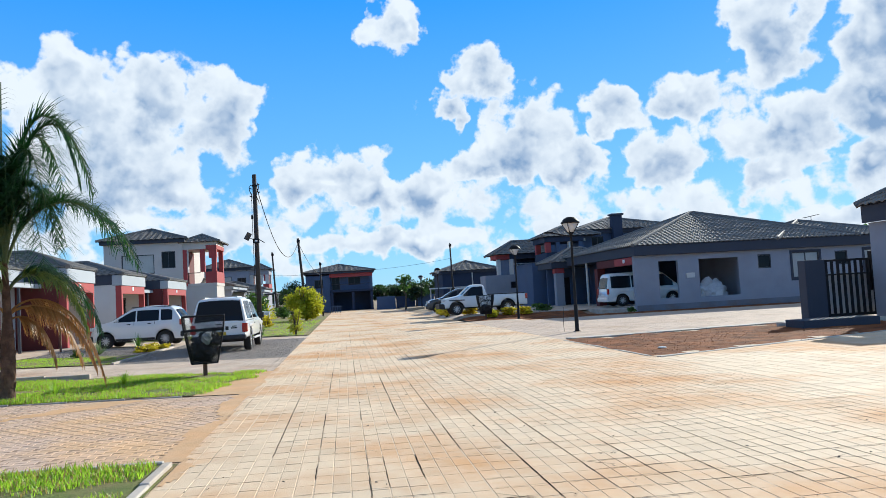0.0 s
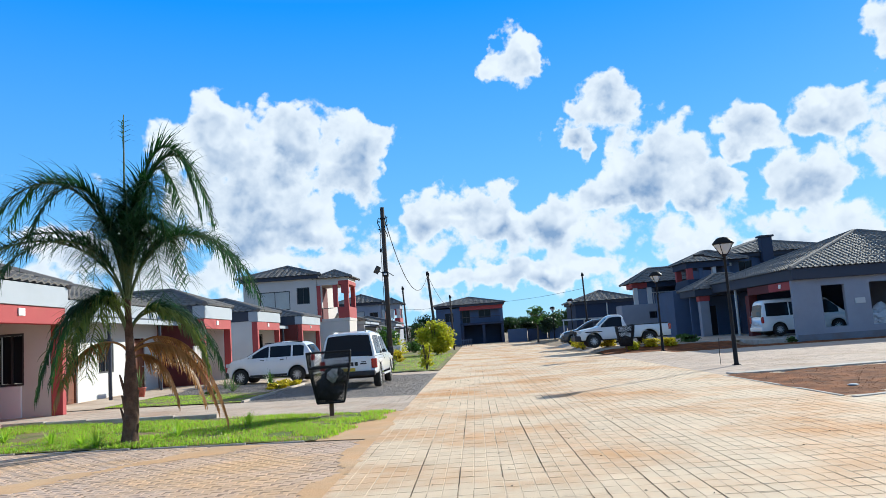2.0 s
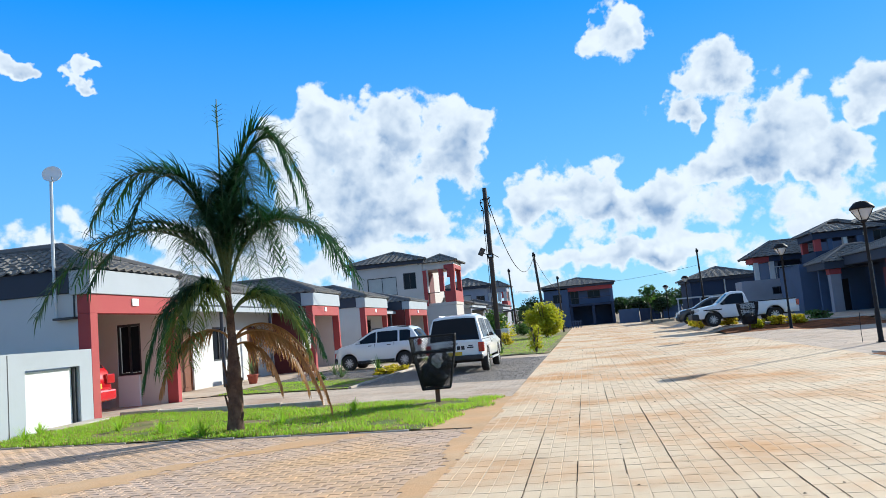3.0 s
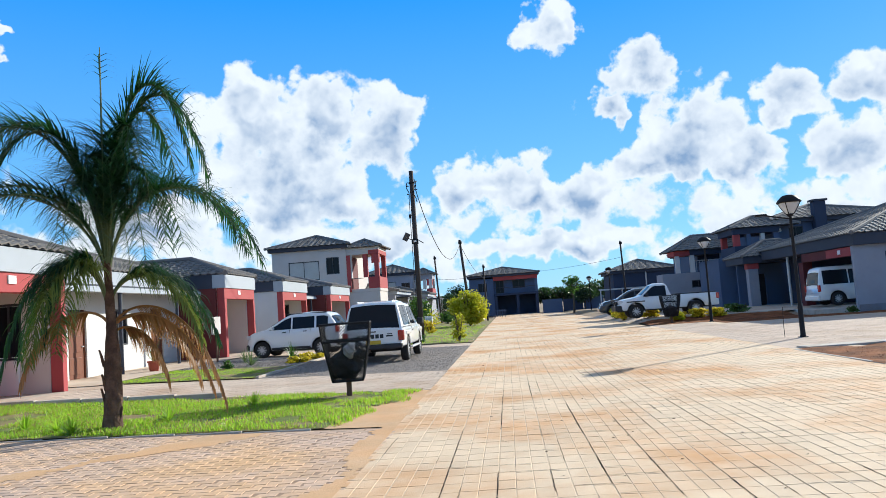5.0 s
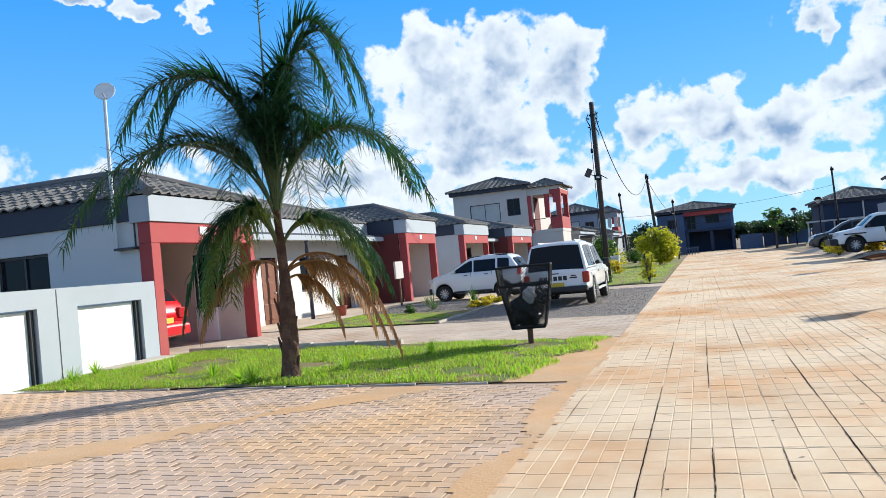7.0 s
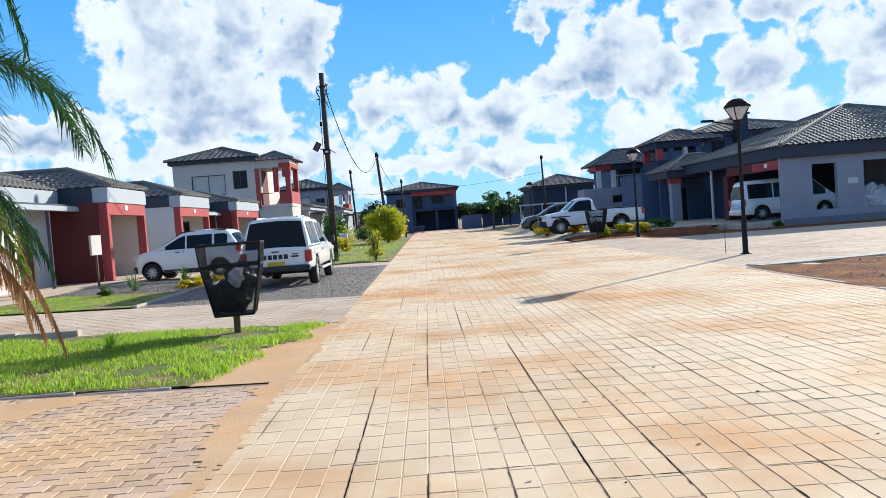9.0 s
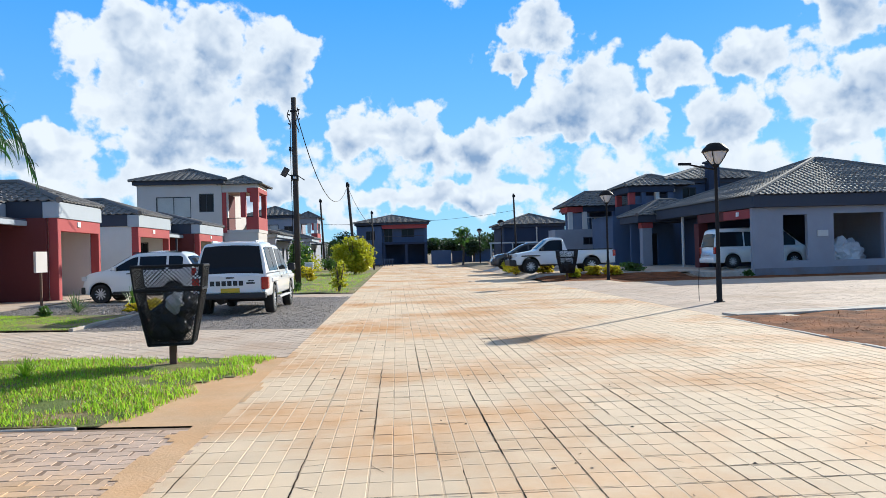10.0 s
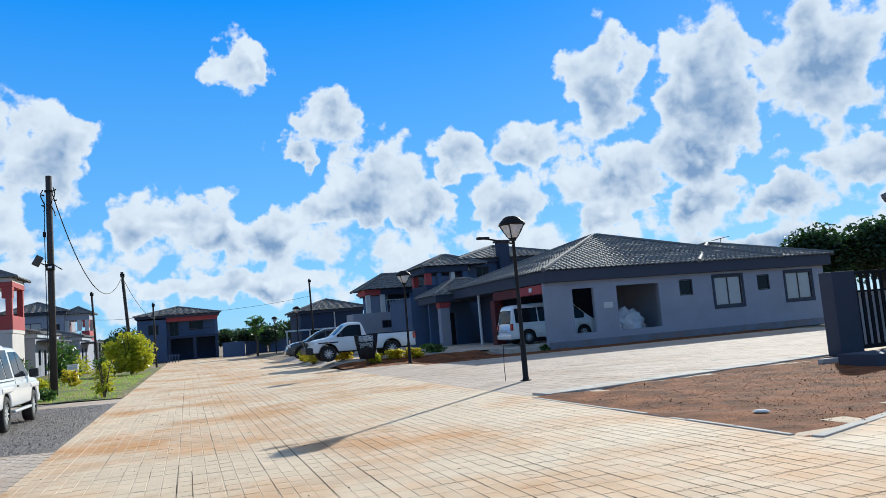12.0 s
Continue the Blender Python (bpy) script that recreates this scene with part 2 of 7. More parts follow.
WALL_GREY_DARK = material("darker_grey_plaster", (0.20, 0.205, 0.24), 0.9, vary=0.25, scale=1.5, fine=60, bump=0.2, spots=(0.22, 0.15, 0.12), amount=0.6, spot_scale=0.9)
WALL_WHITE = material("white_plaster", (0.62, 0.61, 0.59), 0.88, vary=0.06, scale=0.9, fine=70, bump=0.12, spots=(0.52, 0.49, 0.46), amount=0.3, spot_scale=0.6)
WALL_BEIGE = material("beige_plaster", (0.57, 0.52, 0.485), 0.9, vary=0.08, scale=0.9, fine=70, bump=0.15, spots=(0.52, 0.45, 0.39), amount=0.35, spot_scale=0.7)
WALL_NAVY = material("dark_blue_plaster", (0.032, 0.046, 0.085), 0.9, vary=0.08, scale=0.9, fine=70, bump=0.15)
WALL_BLUE = material("blue_grey_plaster", (0.075, 0.112, 0.195), 0.9, vary=0.08, scale=0.9, fine=70, bump=0.15, spots=(0.08, 0.10, 0.145), amount=0.35, spot_scale=0.7)
FASCIA = material("charcoal_fascia", (0.043, 0.05, 0.072), 0.8, vary=0.1, scale=1.2, fine=50, bump=0.1)
FASCIA_PALE = material("pale_fascia", (0.40, 0.43, 0.47), 0.88, vary=0.06, scale=1.2, fine=50, bump=0.1, spots=(0.33, 0.35, 0.37), amount=0.3, spot_scale=0.8)
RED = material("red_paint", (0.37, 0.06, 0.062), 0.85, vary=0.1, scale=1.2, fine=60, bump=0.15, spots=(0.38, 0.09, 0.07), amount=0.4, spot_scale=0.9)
# the same red with shade put into the colour, for faces turned from the sun
RED_SHADE = material("shaded_red_paint", (0.11, 0.018, 0.018), 0.8, vary=0.1, scale=1.2, fine=60, bump=0.15)
TILE = material("concrete_roof_tile", (0.235, 0.22, 0.205), 0.82, vary=0.16, scale=0.8, fine=30, bump=0.25, spots=(0.17, 0.155, 0.14), amount=0.5, spot_scale=0.8, island_tone=0.08)
TILE.node_tree.nodes["Principled BSDF"].inputs["Specular IOR Level"].default_value = 0.2
RIDGE = material("ridge_tile", (0.16, 0.15, 0.145), 0.75, vary=0.16, scale=1.5, fine=30, bump=0.2)
WOOD = material("varnished_brown_door", (0.17, 0.055, 0.025), 0.45, vary=0.25, scale=5, fine=40, bump=0.15)
BLACK = material("black_powder_coat", (0.009, 0.009, 0.011), 0.6, vary=0.15, scale=4, fine=60, bump=0.1)
FRAME = material("dark_window_frame", (0.05, 0.05, 0.055), 0.45, metal=0.3, vary=0.1, scale=4, fine=60, bump=0.05)
GLASS = material("dark_glass", (0.016, 0.019, 0.024), 0.06, vary=0.05, scale=2, fine=20, bump=0)
GLASS.node_tree.nodes["Principled BSDF"].inputs["Specular IOR Level"].default_value = 0.12
BLACK.node_tree.nodes["Principled BSDF"].inputs["Specular IOR Level"].default_value = 0.25
GLASS_PALE = material("curtained_glass", (0.42, 0.42, 0.41), 0.12, vary=0.15, scale=1.5, fine=10, bump=0)
# near-black colour that stands in for the shade of unlit interiors
ROOM_SHADE = material("unlit_interior_shade", (0.035, 0.033, 0.035), 0.9, vary=0.2, scale=1.5, fine=20, bump=0)
CAR_WHITE = material("white_car_paint", (0.80, 0.80, 0.79), 0.28, vary=0.03, scale=1.5, fine=30, bump=0, coat=0.7)
CAR_RED = material("red_car_paint", (0.55, 0.012, 0.02), 0.25, vary=0.05, scale=1.5, fine=30, bump=0, coat=0.7)
CAR_GREY = material("dark_grey_car_paint", (0.045, 0.05, 0.06), 0.25, vary=0.05, scale=1.5, fine=30, bump=0, coat=0.7)
TRIM = material("black_plastic_trim", (0.022, 0.022, 0.024), 0.6, vary=0.12, scale=5, fine=60, bump=0.1)
RUBBER = material("tyre_rubber", (0.02, 0.019, 0.018), 0.85, vary=0.2, scale=6, fine=60, bump=0.2)
CHROME = material("alloy_metal", (0.60, 0.60, 0.60), 0.35, metal=0.25, vary=0.1, scale=6, fine=60, bump=0)
LAMP_RED = material("red_tail_lens", (0.42, 0.015, 0.015), 0.15, vary=0.1, scale=20, fine=90, bump=0, coat=0.6)
LAMP_CLEAR = material("clear_lens", (0.62, 0.63, 0.65), 0.1, vary=0.1, scale=20, fine=90, bump=0, coat=0.6)
PLATE = material("yellow_plate", (0.62, 0.42, 0.03), 0.5, vary=0.05, scale=10, fine=60, bump=0)
MILK = material("milky_lamp_glass", (0.72, 0.73, 0.74), 0.25, vary=0.06, scale=4, fine=40, bump=0, transmit=0.25)
POLE = material("tarred_timber", (0.045, 0.036, 0.032), 0.85, vary=0.35, scale=3, fine=40, bump=0.4)
STEEL = material("galvanised_steel", (0.55, 0.56, 0.57), 0.45, metal=0.6, vary=0.15, scale=4, fine=50, bump=0.05)
WHITE_METAL = material("white_gate_metal", (0.82, 0.82, 0.82), 0.45, vary=0.04, scale=1.2, fine=40, bump=0.05)
RUST = material("rusted_post", (0.13, 0.07, 0.045), 0.85, vary=0.3, scale=10, fine=60, bump=0.4)
BAG = material("black_bin_bag", (0.03, 0.032, 0.036), 0.16, vary=0.2, scale=5, fine=20, bump=0.6, depth=0.03)
SHEET = material("white_plastic_sheet", (0.66, 0.66, 0.68), 0.4, vary=0.15, scale=3, fine=12, bump=0.4, depth=0.04)
TRUNK = material("palm_trunk", (0.085, 0.044, 0.027), 0.95, vary=0.4, scale=6, fine=30, bump=0.9, spots=(0.25, 0.145, 0.09), amount=0.5, spot_scale=5, depth=0.03)
TERRACOTTA = material("red_clay_pot", (0.33, 0.075, 0.045), 0.75, vary=0.12, scale=6, fine=50, bump=0.1)
PALM_LEAF = leaf_material("palm_leaflet", (0.015, 0.048, 0.019), (0.045, 0.16, 0.032), 0.65, 0.32)
# yellowing leaflets, coloured paler still for the sunlight on the skirt
PALM_OLD_LIT = leaf_material("lit_old_palm_leaflet", (0.10, 0.14, 0.035), (0.26, 0.32, 0.06), 0.6, 0.4)
DEAD_LEAF = leaf_material("dead_palm_leaflet", (0.34, 0.17, 0.055), (0.55, 0.26, 0.07))
RACHIS = material("palm_rachis", (0.10, 0.13, 0.04), 0.6, vary=0.2, scale=6, fine=40, bump=0.1)
GRASS = leaf_material("grass_blade", (0.22, 0.36, 0.026), (0.50, 0.78, 0.05), 0.7, 0.5)
GRASS_DRY = leaf_material("dry_grass_blade", (0.40, 0.32, 0.10), (0.50, 0.40, 0.12), 0.4, 0.45)
YELLOW_LEAF = leaf_material("yellow_leaf", (0.58, 0.48, 0.02), (0.75, 0.62, 0.03))
LIME_LEAF = leaf_material("lime_leaf", (0.42, 0.42, 0.02), (0.72, 0.72, 0.03), 0.5)
GREEN_LEAF = leaf_material("green_leaf", (0.045, 0.10, 0.02), (0.12, 0.26, 0.03), 0.4)
DARK_LEAF = leaf_material("dark_tree_leaf", (0.022, 0.045, 0.015), (0.04, 0.09, 0.02), 0.4)
AGAVE = leaf_material("pale_yucca_leaf", (0.16, 0.22, 0.10), (0.20, 0.30, 0.10), 0.3)
BARK = material("branch_bark", (0.10, 0.075, 0.055), 0.95, vary=0.3, scale=6, fine=40, bump=0.6)
TEXT_DARK = material("black_lettering", (0.02, 0.02, 0.022), 0.5, vary=0.05, scale=5, fine=30, bump=0)
SIGN_WHITE = material("white_sign_board", (0.80, 0.80, 0.79), 0.55, vary=0.05, scale=3, fine=30, bump=0)


# ---- mesh helpers ----
def part(name, bm, mat, parent=None, label="", smooth=False):
    """Links a bmesh as one mesh object, under a thing or a part."""
    me = bpy.data.meshes.new(name)
    bmesh.ops.recalc_face_normals(bm, faces=bm.faces)
    if smooth:
        for f in bm.faces:
            f.smooth = True
    bm.to_mesh(me)
    bm.free()
    me.materials.append(mat)
    ob = new(name, me)
    if parent is not None:
        ob.parent = parent
    if label:
        ob["label"] = label
    return ob


def raw(name, verts, faces, mat, parent=None, label=""):
    """The same from lists of vertices and faces."""
    me = bpy.data.meshes.new(name)
    me.from_pydata(verts, [], faces)
    me.materials.append(mat)
    ob = new(name, me)
    if parent is not None:
        ob.parent = parent
    if label:
        ob["label"] = label
    return ob


def thing(name, label, category, at=(0, 0, 0), turn=0.0, group="", kind=""):
    ob = new(name)
    ob.empty_display_size = 0.2
    ob.matrix_world = pose(*at, 0, 0, turn)
    return tagged(ob, label, category, group, kind)


def box(x0, x1, y0, y1, z0, z1, bevel=0.0, bm=None):
    bm = bm or bmesh.new()
    made = bmesh.ops.create_cube(bm, size=1.0)["verts"]
    bmesh.ops.transform(bm, matrix=Matrix.LocRotScale(((x0 + x1) / 2, (y0 + y1) / 2, (z0 + z1) / 2), None, (abs(x1 - x0), abs(y1 - y0), abs(z1 - z0))), verts=made)
    if bevel:
        edges = {e for v in made for e in v.link_edges}
        bmesh.ops.bevel(bm, geom=list(edges), offset=bevel, segments=2, affect="EDGES", profile=0.5)
    return bm


def rod(p0, p1, r0, r1=None, n=10, bm=None):
    bm = bm or bmesh.new()
    p0, p1 = Vector(p0), Vector(p1)
    r1 = r0 if r1 is None else r1
    d = p1 - p0
    m = Matrix.Translation((p0 + p1) / 2) @ d.to_track_quat("Z", "Y").to_matrix().to_4x4()
    bmesh.ops.create_cone(bm, cap_ends=True, segments=n, radius1=r0, radius2=r1, depth=d.length, matrix=m)
    return bm


def lathe(profile, n=20, bm=None, centre=(0, 0, 0), closed=True):
    """A turned body from (radius, height) pairs."""
    bm = bm or bmesh.new()
    cx, cy, cz = centre
    rings = [[bm.verts.new((cx + r * math.cos(2 * math.pi * k / n), cy + r * math.sin(2 * math.pi * k / n), cz + z)) for k in range(n)] for r, z in profile]
    for a, b in zip(rings, rings[1:]):
        for k in range(n):
            bm.faces.new((a[k], a[(k + 1) % n], b[(k + 1) % n], b[k]))
    if closed:
        bm.faces.new(list(reversed(rings[0])))
        bm.faces.new(rings[-1])
    return bm


def tube(points, r, n=6, bm=None, taper=1.0):
    bm = bm or bmesh.new()
    pts = [Vector(p) for p in points]
    rings = []
    for i, p in enumerate(pts):
        d = (pts[min(i + 1, len(pts) - 1)] - pts[max(i - 1, 0)]).normalized()
        side = d.cross(Vector((0.3, 0.2, 1))).normalized()
        up = side.cross(d)
        rr = r * (1 + (taper - 1) * i / max(1, len(pts) - 1))
        rings.append([bm.verts.new(p + rr * (math.cos(2 * math.pi * k / n) * side + math.sin(2 * math.pi * k / n) * up)) for k in range(n)])
    for a, b in zip(rings, rings[1:]):
        for k in range(n):
            bm.faces.new((a[k], a[(k + 1) % n], b[(k + 1) % n], b[k]))
    bm.faces.new(list(reversed(rings[0])))
    bm.faces.new(rings[-1])
    return bm


def extrude(outline, y0, y1, bm=None):
    """A solid from an outline in x and z, from y0 to y1."""
    bm = bm or bmesh.new()
    a = [bm.verts.new((x, y0, z)) for x, z in outline]
    b = [bm.verts.new((x, y1, z)) for x, z in outline]
    n = len(a)
    bm.faces.new(a)
    bm.faces.new(list(reversed(b)))
    for k in range(n):
        bm.faces.new((a[k], b[k], b[(k + 1) % n], a[(k + 1) % n]))
    return bm


def wall_with_holes(axis, at, thick, u0, u1, z0, z1, holes):
    """An upright wall along x (axis 'y' fixed) or along y (axis 'x' fixed) with rectangular openings (ua, ub, za, zb) that go through it."""
    bm = bmesh.new()
    us = sorted({u0, u1, *[h[0] for h in holes], *[h[1] for h in holes]})
    zs = sorted({z0, z1, *[h[2] for h in holes], *[h[3] for h in holes]})
    nu, nz = len(us) - 1, len(zs) - 1

    def solid(i, j):
        if not (0 <= i < nu and 0 <= j < nz):
            return False
        cu, cz = (us[i] + us[i + 1]) / 2, (zs[j] + zs[j + 1]) / 2
        return not any(h[0] < cu < h[1] and h[2] < cz < h[3] for h in holes)

    def P(u, z, d):
        return (u, at + d, z) if axis == "y" else (at + d, u, z)

    cache = {}

    def V(u, z, d):
        k = (u, z, d)
        if k not in cache:
            cache[k] = bm.verts.new(P(u, z, d))
        return cache[k]

    for i in range(nu):
        for j in range(nz):
            if not solid(i, j):
                continue
            a, b, c, d = us[i], us[i + 1], zs[j], zs[j + 1]
            bm.faces.new((V(a, c, 0), V(b, c, 0), V(b, d, 0), V(a, d, 0)))
            bm.faces.new((V(a, d, thick), V(b, d, thick), V(b, c, thick), V(a, c, thick)))
            for di, dj, e in ((-1, 0, ((a, c), (a, d))), (1, 0, ((b, d), (b, c))), (0, -1, ((b, c), (a, c))), (0, 1, ((a, d), (b, d)))):
                if not solid(i + di, j + dj):
                    (ua, za), (ub, zb) = e
                    bm.faces.new((V(ua, za, 0), V(ub, zb, 0), V(ub, zb, thick), V(ua, za, thick)))
    return bm


def tiled_slope(verts, faces, a, b, c, d, step=0.11, course=0.34):
    """Roof tiles in courses on the slope whose eave runs a to b and whose ridge runs d to c (c and d may be one point)."""
    a, b, c, d = (Vector(p) for p in (a, b, c, d))
    u = (b - a).normalized()
    v = (d - a) - (d - a).dot(u) * u
    height = v.length
    v.normalize()
    n = u.cross(v)
    if n.z < 0:
        n = -n
    length = (b - a).length
    dl, dr = (d - a).dot(u), (c - a).dot(u)
    rows = max(2, round(height / course))
    for j in range(rows):
        v0, v1 = height * j / rows, height * (j + 1) / rows + 0.02
        l0, l1 = dl * v0 / height, dl * min(v1, height) / height
        r0, r1 = length + (dr - length) * v0 / height, length + (dr - length) * min(v1, height) / height
        k = max(1, int((r0 - l0) / step))
        base = len(verts)
        for i in range(k + 1):
            f = i / k
            ua, ub = l0 + (r0 - l0) * f, l1 + (r1 - l1) * f
            w0 = 0.038 * math.cos(2 * math.pi * ua / (3 * step))
            w1 = 0.038 * math.cos(2 * math.pi * ub / (3 * step))
            verts.append(tuple(a + u * ua + v * v0 + n * (0.01 + w0)))
            verts.append(tuple(a + u * ua + v * v0 + n * (0.05 + w0)))
            verts.append(tuple(a + u * ub + v * v1 + n * (0.012 + w1)))
        for i in range(k):
            p, q = base + 3 * i, base + 3 * (i + 1)
            faces.append((p, q, q + 1, p + 1))
            faces.append((p + 1, q + 1, q + 2, p + 2))


def hip_roof(parent, x0, x1, y0, y1, z, rise, step=0.11, along=None, gable=(False, False)):
    """A hipped, tiled roof over a rectangle, with ridge and hip tiles and a dark soffit below."""
    w, l = x1 - x0, y1 - y0
    along = along or ("x" if w > l else "y")
    half = min(w, l) / 2
    if along == "x":
        r0, r1 = Vector((x0 + (0.02 if gable[0] else half), (y0 + y1) / 2, z + rise)), Vector((x1 - (0.02 if gable[1] else half), (y0 + y1) / 2, z + rise))
    else:
        r0, r1 = Vector(((x0 + x1) / 2, y0 + (0.02 if gable[0] else half), z + rise)), Vector(((x0 + x1) / 2, y1 - (0.02 if gable[1] else half), z + rise))
    A, B, C, D = Vector((x0, y0, z)), Vector((x1, y0, z)), Vector((x1, y1, z)), Vector((x0, y1, z))
    vs, fs = [], []
    if along == "x":
        slopes = [(A, B, r1, r0), (B, C, r1, r1), (C, D, r0, r1), (D, A, r0, r0)]
    else:
        slopes = [(A, B, r0, r0), (B, C, r1, r0), (C, D, r1, r1), (D, A, r0, r1)]
    for s in slopes:
        tiled_slope(vs, fs, *s, step=step)
    roof = raw("roof", vs, fs, TILE, parent, "grey concrete tile roof in wavy courses")
    bm = bmesh.new()
    for p, q in ((A, r0), (D, r0 if along == "x" else r1), (B, r1 if along == "x" else r0), (C, r1), (r0, r1)):
        if (q - p).length > 0.1:
            rod(p + Vector((0, 0, 0.03)), q + Vector((0, 0, 0.05)), 0.11, 0.11, 8, bm)
    part("ridge_tile", bm, RIDGE, roof, "rounded grey ridge and hip tiles")
    bm = bmesh.new()
    vv = [bm.verts.new(p) for p in (A, B, C, D)]
    tops = [bm.verts.new(r0 - Vector((0, 0, 0.05))), bm.verts.new(r1 - Vector((0, 0, 0.05)))]
    bm.faces.new(vv)
    if along == "x":
        for f in ((vv[0], vv[1], tops[1], tops[0]), (vv[1], vv[2], tops[1]), (vv[2], vv[3], tops[0], tops[1]), (vv[3], vv[0], tops[0])):
            bm.faces.new(f)
    else:
        for f in ((vv[0], vv[1], tops[0]), (vv[1], vv[2], tops[1], tops[0]), (vv[2], vv[3], tops[1]), (vv[3], vv[0], tops[0], tops[1])):
            bm.faces.new(f)
    part("soffit", bm, FASCIA, roof)
    return roof


def window(parent, axis, at, u0, u1, z0, z1, out=-1, panes=2, glass=None, name="window"):
    """A framed window in an opening; out: the side to which the wall faces along its axis."""
    t = 0.06

    def B(a, b, c, d, e, f):
        return box(a, b, e, f, c, d) if axis == "y" else box(e, f, a, b, c, d)

    at0, at1 = sorted((at + out * 0.03, at - out * 0.07))
    fr = bmesh.new()
    for a, b, c, d in ((u0, u1, z0, z0 + t), (u0, u1, z1 - t, z1), (u0, u0 + t, z0 + t, z1 - t), (u1 - t, u1, z0 + t, z1 - t)):
        if axis == "y":
            box(a, b, at0, at1, c, d, 0, fr)
        else:
            box(at0, at1, a, b, c, d, 0, fr)
    win = part("window_frame" if name == "window" else name, fr, FRAME, parent, "dark metal window frame")
    w = (u1 - u0 - 2 * t) / panes
    g0, g1 = sorted((at - out * 0.02, at - out * 0.035))
    for k in range(panes):
        a, b = u0 + t + k * w, u0 + t + (k + 1) * w
        part("pane", B(a + 0.02, b - 0.02, z0 + t + 0.005, z1 - t - 0.005, g0, g1), glass or GLASS, win, "dark reflective glass pane")
        if k:
            part("mullion", B(a - 0.025, a + 0.025, z0 + t, z1 - t, at0 + 0.01, at1 - 0.01), FRAME, win)
    return win


# ---- ground ----
ROAD_L, ROAD_R = -2.37, 5.65


def gz(x, y):
    """The lie of the land: it rises gently to the houses on both sides."""
    if x < ROAD_L:
        return min(0.17, 0.02 * (ROAD_L - x))
    if x > ROAD_R:
        return min(0.25, max(0.0, (y - 38.6) * 0.1)) * min(1.0, (x - ROAD_R) / 1.0)
    return 0.0


def sheet(name, xs, ys, lift, mat, label, category, thick=0.0, inside=None, uneven=0.0, kind="structure"):
    """A sheet of ground over a grid that follows the land, with skirts where it ends."""
    verts, faces, idx = [], [], {}
    for i, x in enumerate(xs):
        for j, y in enumerate(ys):
            idx[i, j] = len(verts)
            h = uneven * (noise.noise((x * 0.9, y * 0.9, 3.0)) + 0.5 * noise.noise((x * 2.7, y * 2.7, 9.0))) if uneven else 0.0
            verts.append((x, y, gz(x, y) + lift + h))
    for i in range(len(xs) - 1):
        for j in range(len(ys) - 1):
            if inside and not inside((xs[i] + xs[i + 1]) / 2, (ys[j] + ys[j + 1]) / 2):
                continue
            faces.append((idx[i, j], idx[i + 1, j], idx[i + 1, j + 1], idx[i, j + 1]))
    ob = raw(name, verts, faces, mat)
    return tagged(ob, label, category, kind=kind)


def span(a, b, step):
    n = max(1, round((b - a) / step))
    return [a + (b - a) * i / n for i in range(n + 1)]


sheet("ground", [-1500, -500, -200, -100, -60, -40, -28] + span(-22, 36, 1.0) + [45, 60, 100, 200, 500, 1500], [-1500, -400, -100, -40] + span(-14, 60, 1.0) + [70, 85, 105, 130, 200, 500, 1500], -0.10, EARTH, "dry brown earth with sparse green patches", "ground")


def slab(name, x0, x1, y0, y1, lift, mat, label, category, step=0.5, inside=None, uneven=0.0):
    return sheet(name, span(x0, x1, step), span(y0, y1, step), lift, mat, label, category, inside=inside, uneven=uneven)


def soil_south(x):
    """The edge between the soil patch and the paving south of it."""
    return 12.1 + (x - 5.65) * 0.36


def soil_north(x):
    return 18.8 + (x - 5.65) * 0.165


def on_soil(x, y):
    return ROAD_R < x < 15.5 and soil_south(x) < y < soil_north(x)


road = slab("road", ROAD_L, ROAD_R, -14, 112, -0.0022, JOINT, "road of pale concrete block pavers dusted with red sand", "road", 1.0)
drive_north = slab("pavement_north_drive", ROAD_R, 27.5, 18, 37.3, -0.0025, JOINT, "pale block-paved side drive beside the soil patch", "driveway", 0.5, inside=lambda x, y: y > soil_north(x) - 0.3 and (y < 34.6 or x < 8.4))
drive_south = slab("pavement_south_drive", ROAD_R, 26, -10, 17.5, -0.0025, JOINT, "pale block-paved drive below the soil patch", "driveway", 0.5, inside=lambda x, y: y < (soil_south(x) if x < 15.5 else 15.6) + 0.3)
soil = slab("soil_patch", ROAD_R, 15.5, 11.5, 20.6, 0.0, SOIL, "bare red soil patch with crumbs and ruts", "soil", 0.18, inside=on_soil, uneven=0.035)
slab("soil_verge", 8.2, 27.5, 34.6, 37.4, -0.015, SOIL, "strip of red soil below the house wall", "soil", 0.4, uneven=0.02)
slab("soil_bed", ROAD_R + 0.3, 13.0, 37.2, 40.4, 0.0, SOIL, "red soil planting bed beside the road", "soil", 0.3, uneven=0.03)
slab("forecourt", ROAD_R, 15.7, 40.4, 60.0, -0.012, DRIVE, "paved forecourt where cars are parked", "driveway", 0.6)

# left of the road
brick_drive = slab("brick_drive", -14, ROAD_L, 5.05, 10.7, -0.0022, BRICK_JOINT, "worn brick-paved entrance with sand", "driveway", 0.5)
lawn_near = slab("lawn_near", -14, ROAD_L + 0.01, -8, 5.0, 0.01, LAWN, "green lawn beside the brick drive", "lawn", 0.4, uneven=0.02)
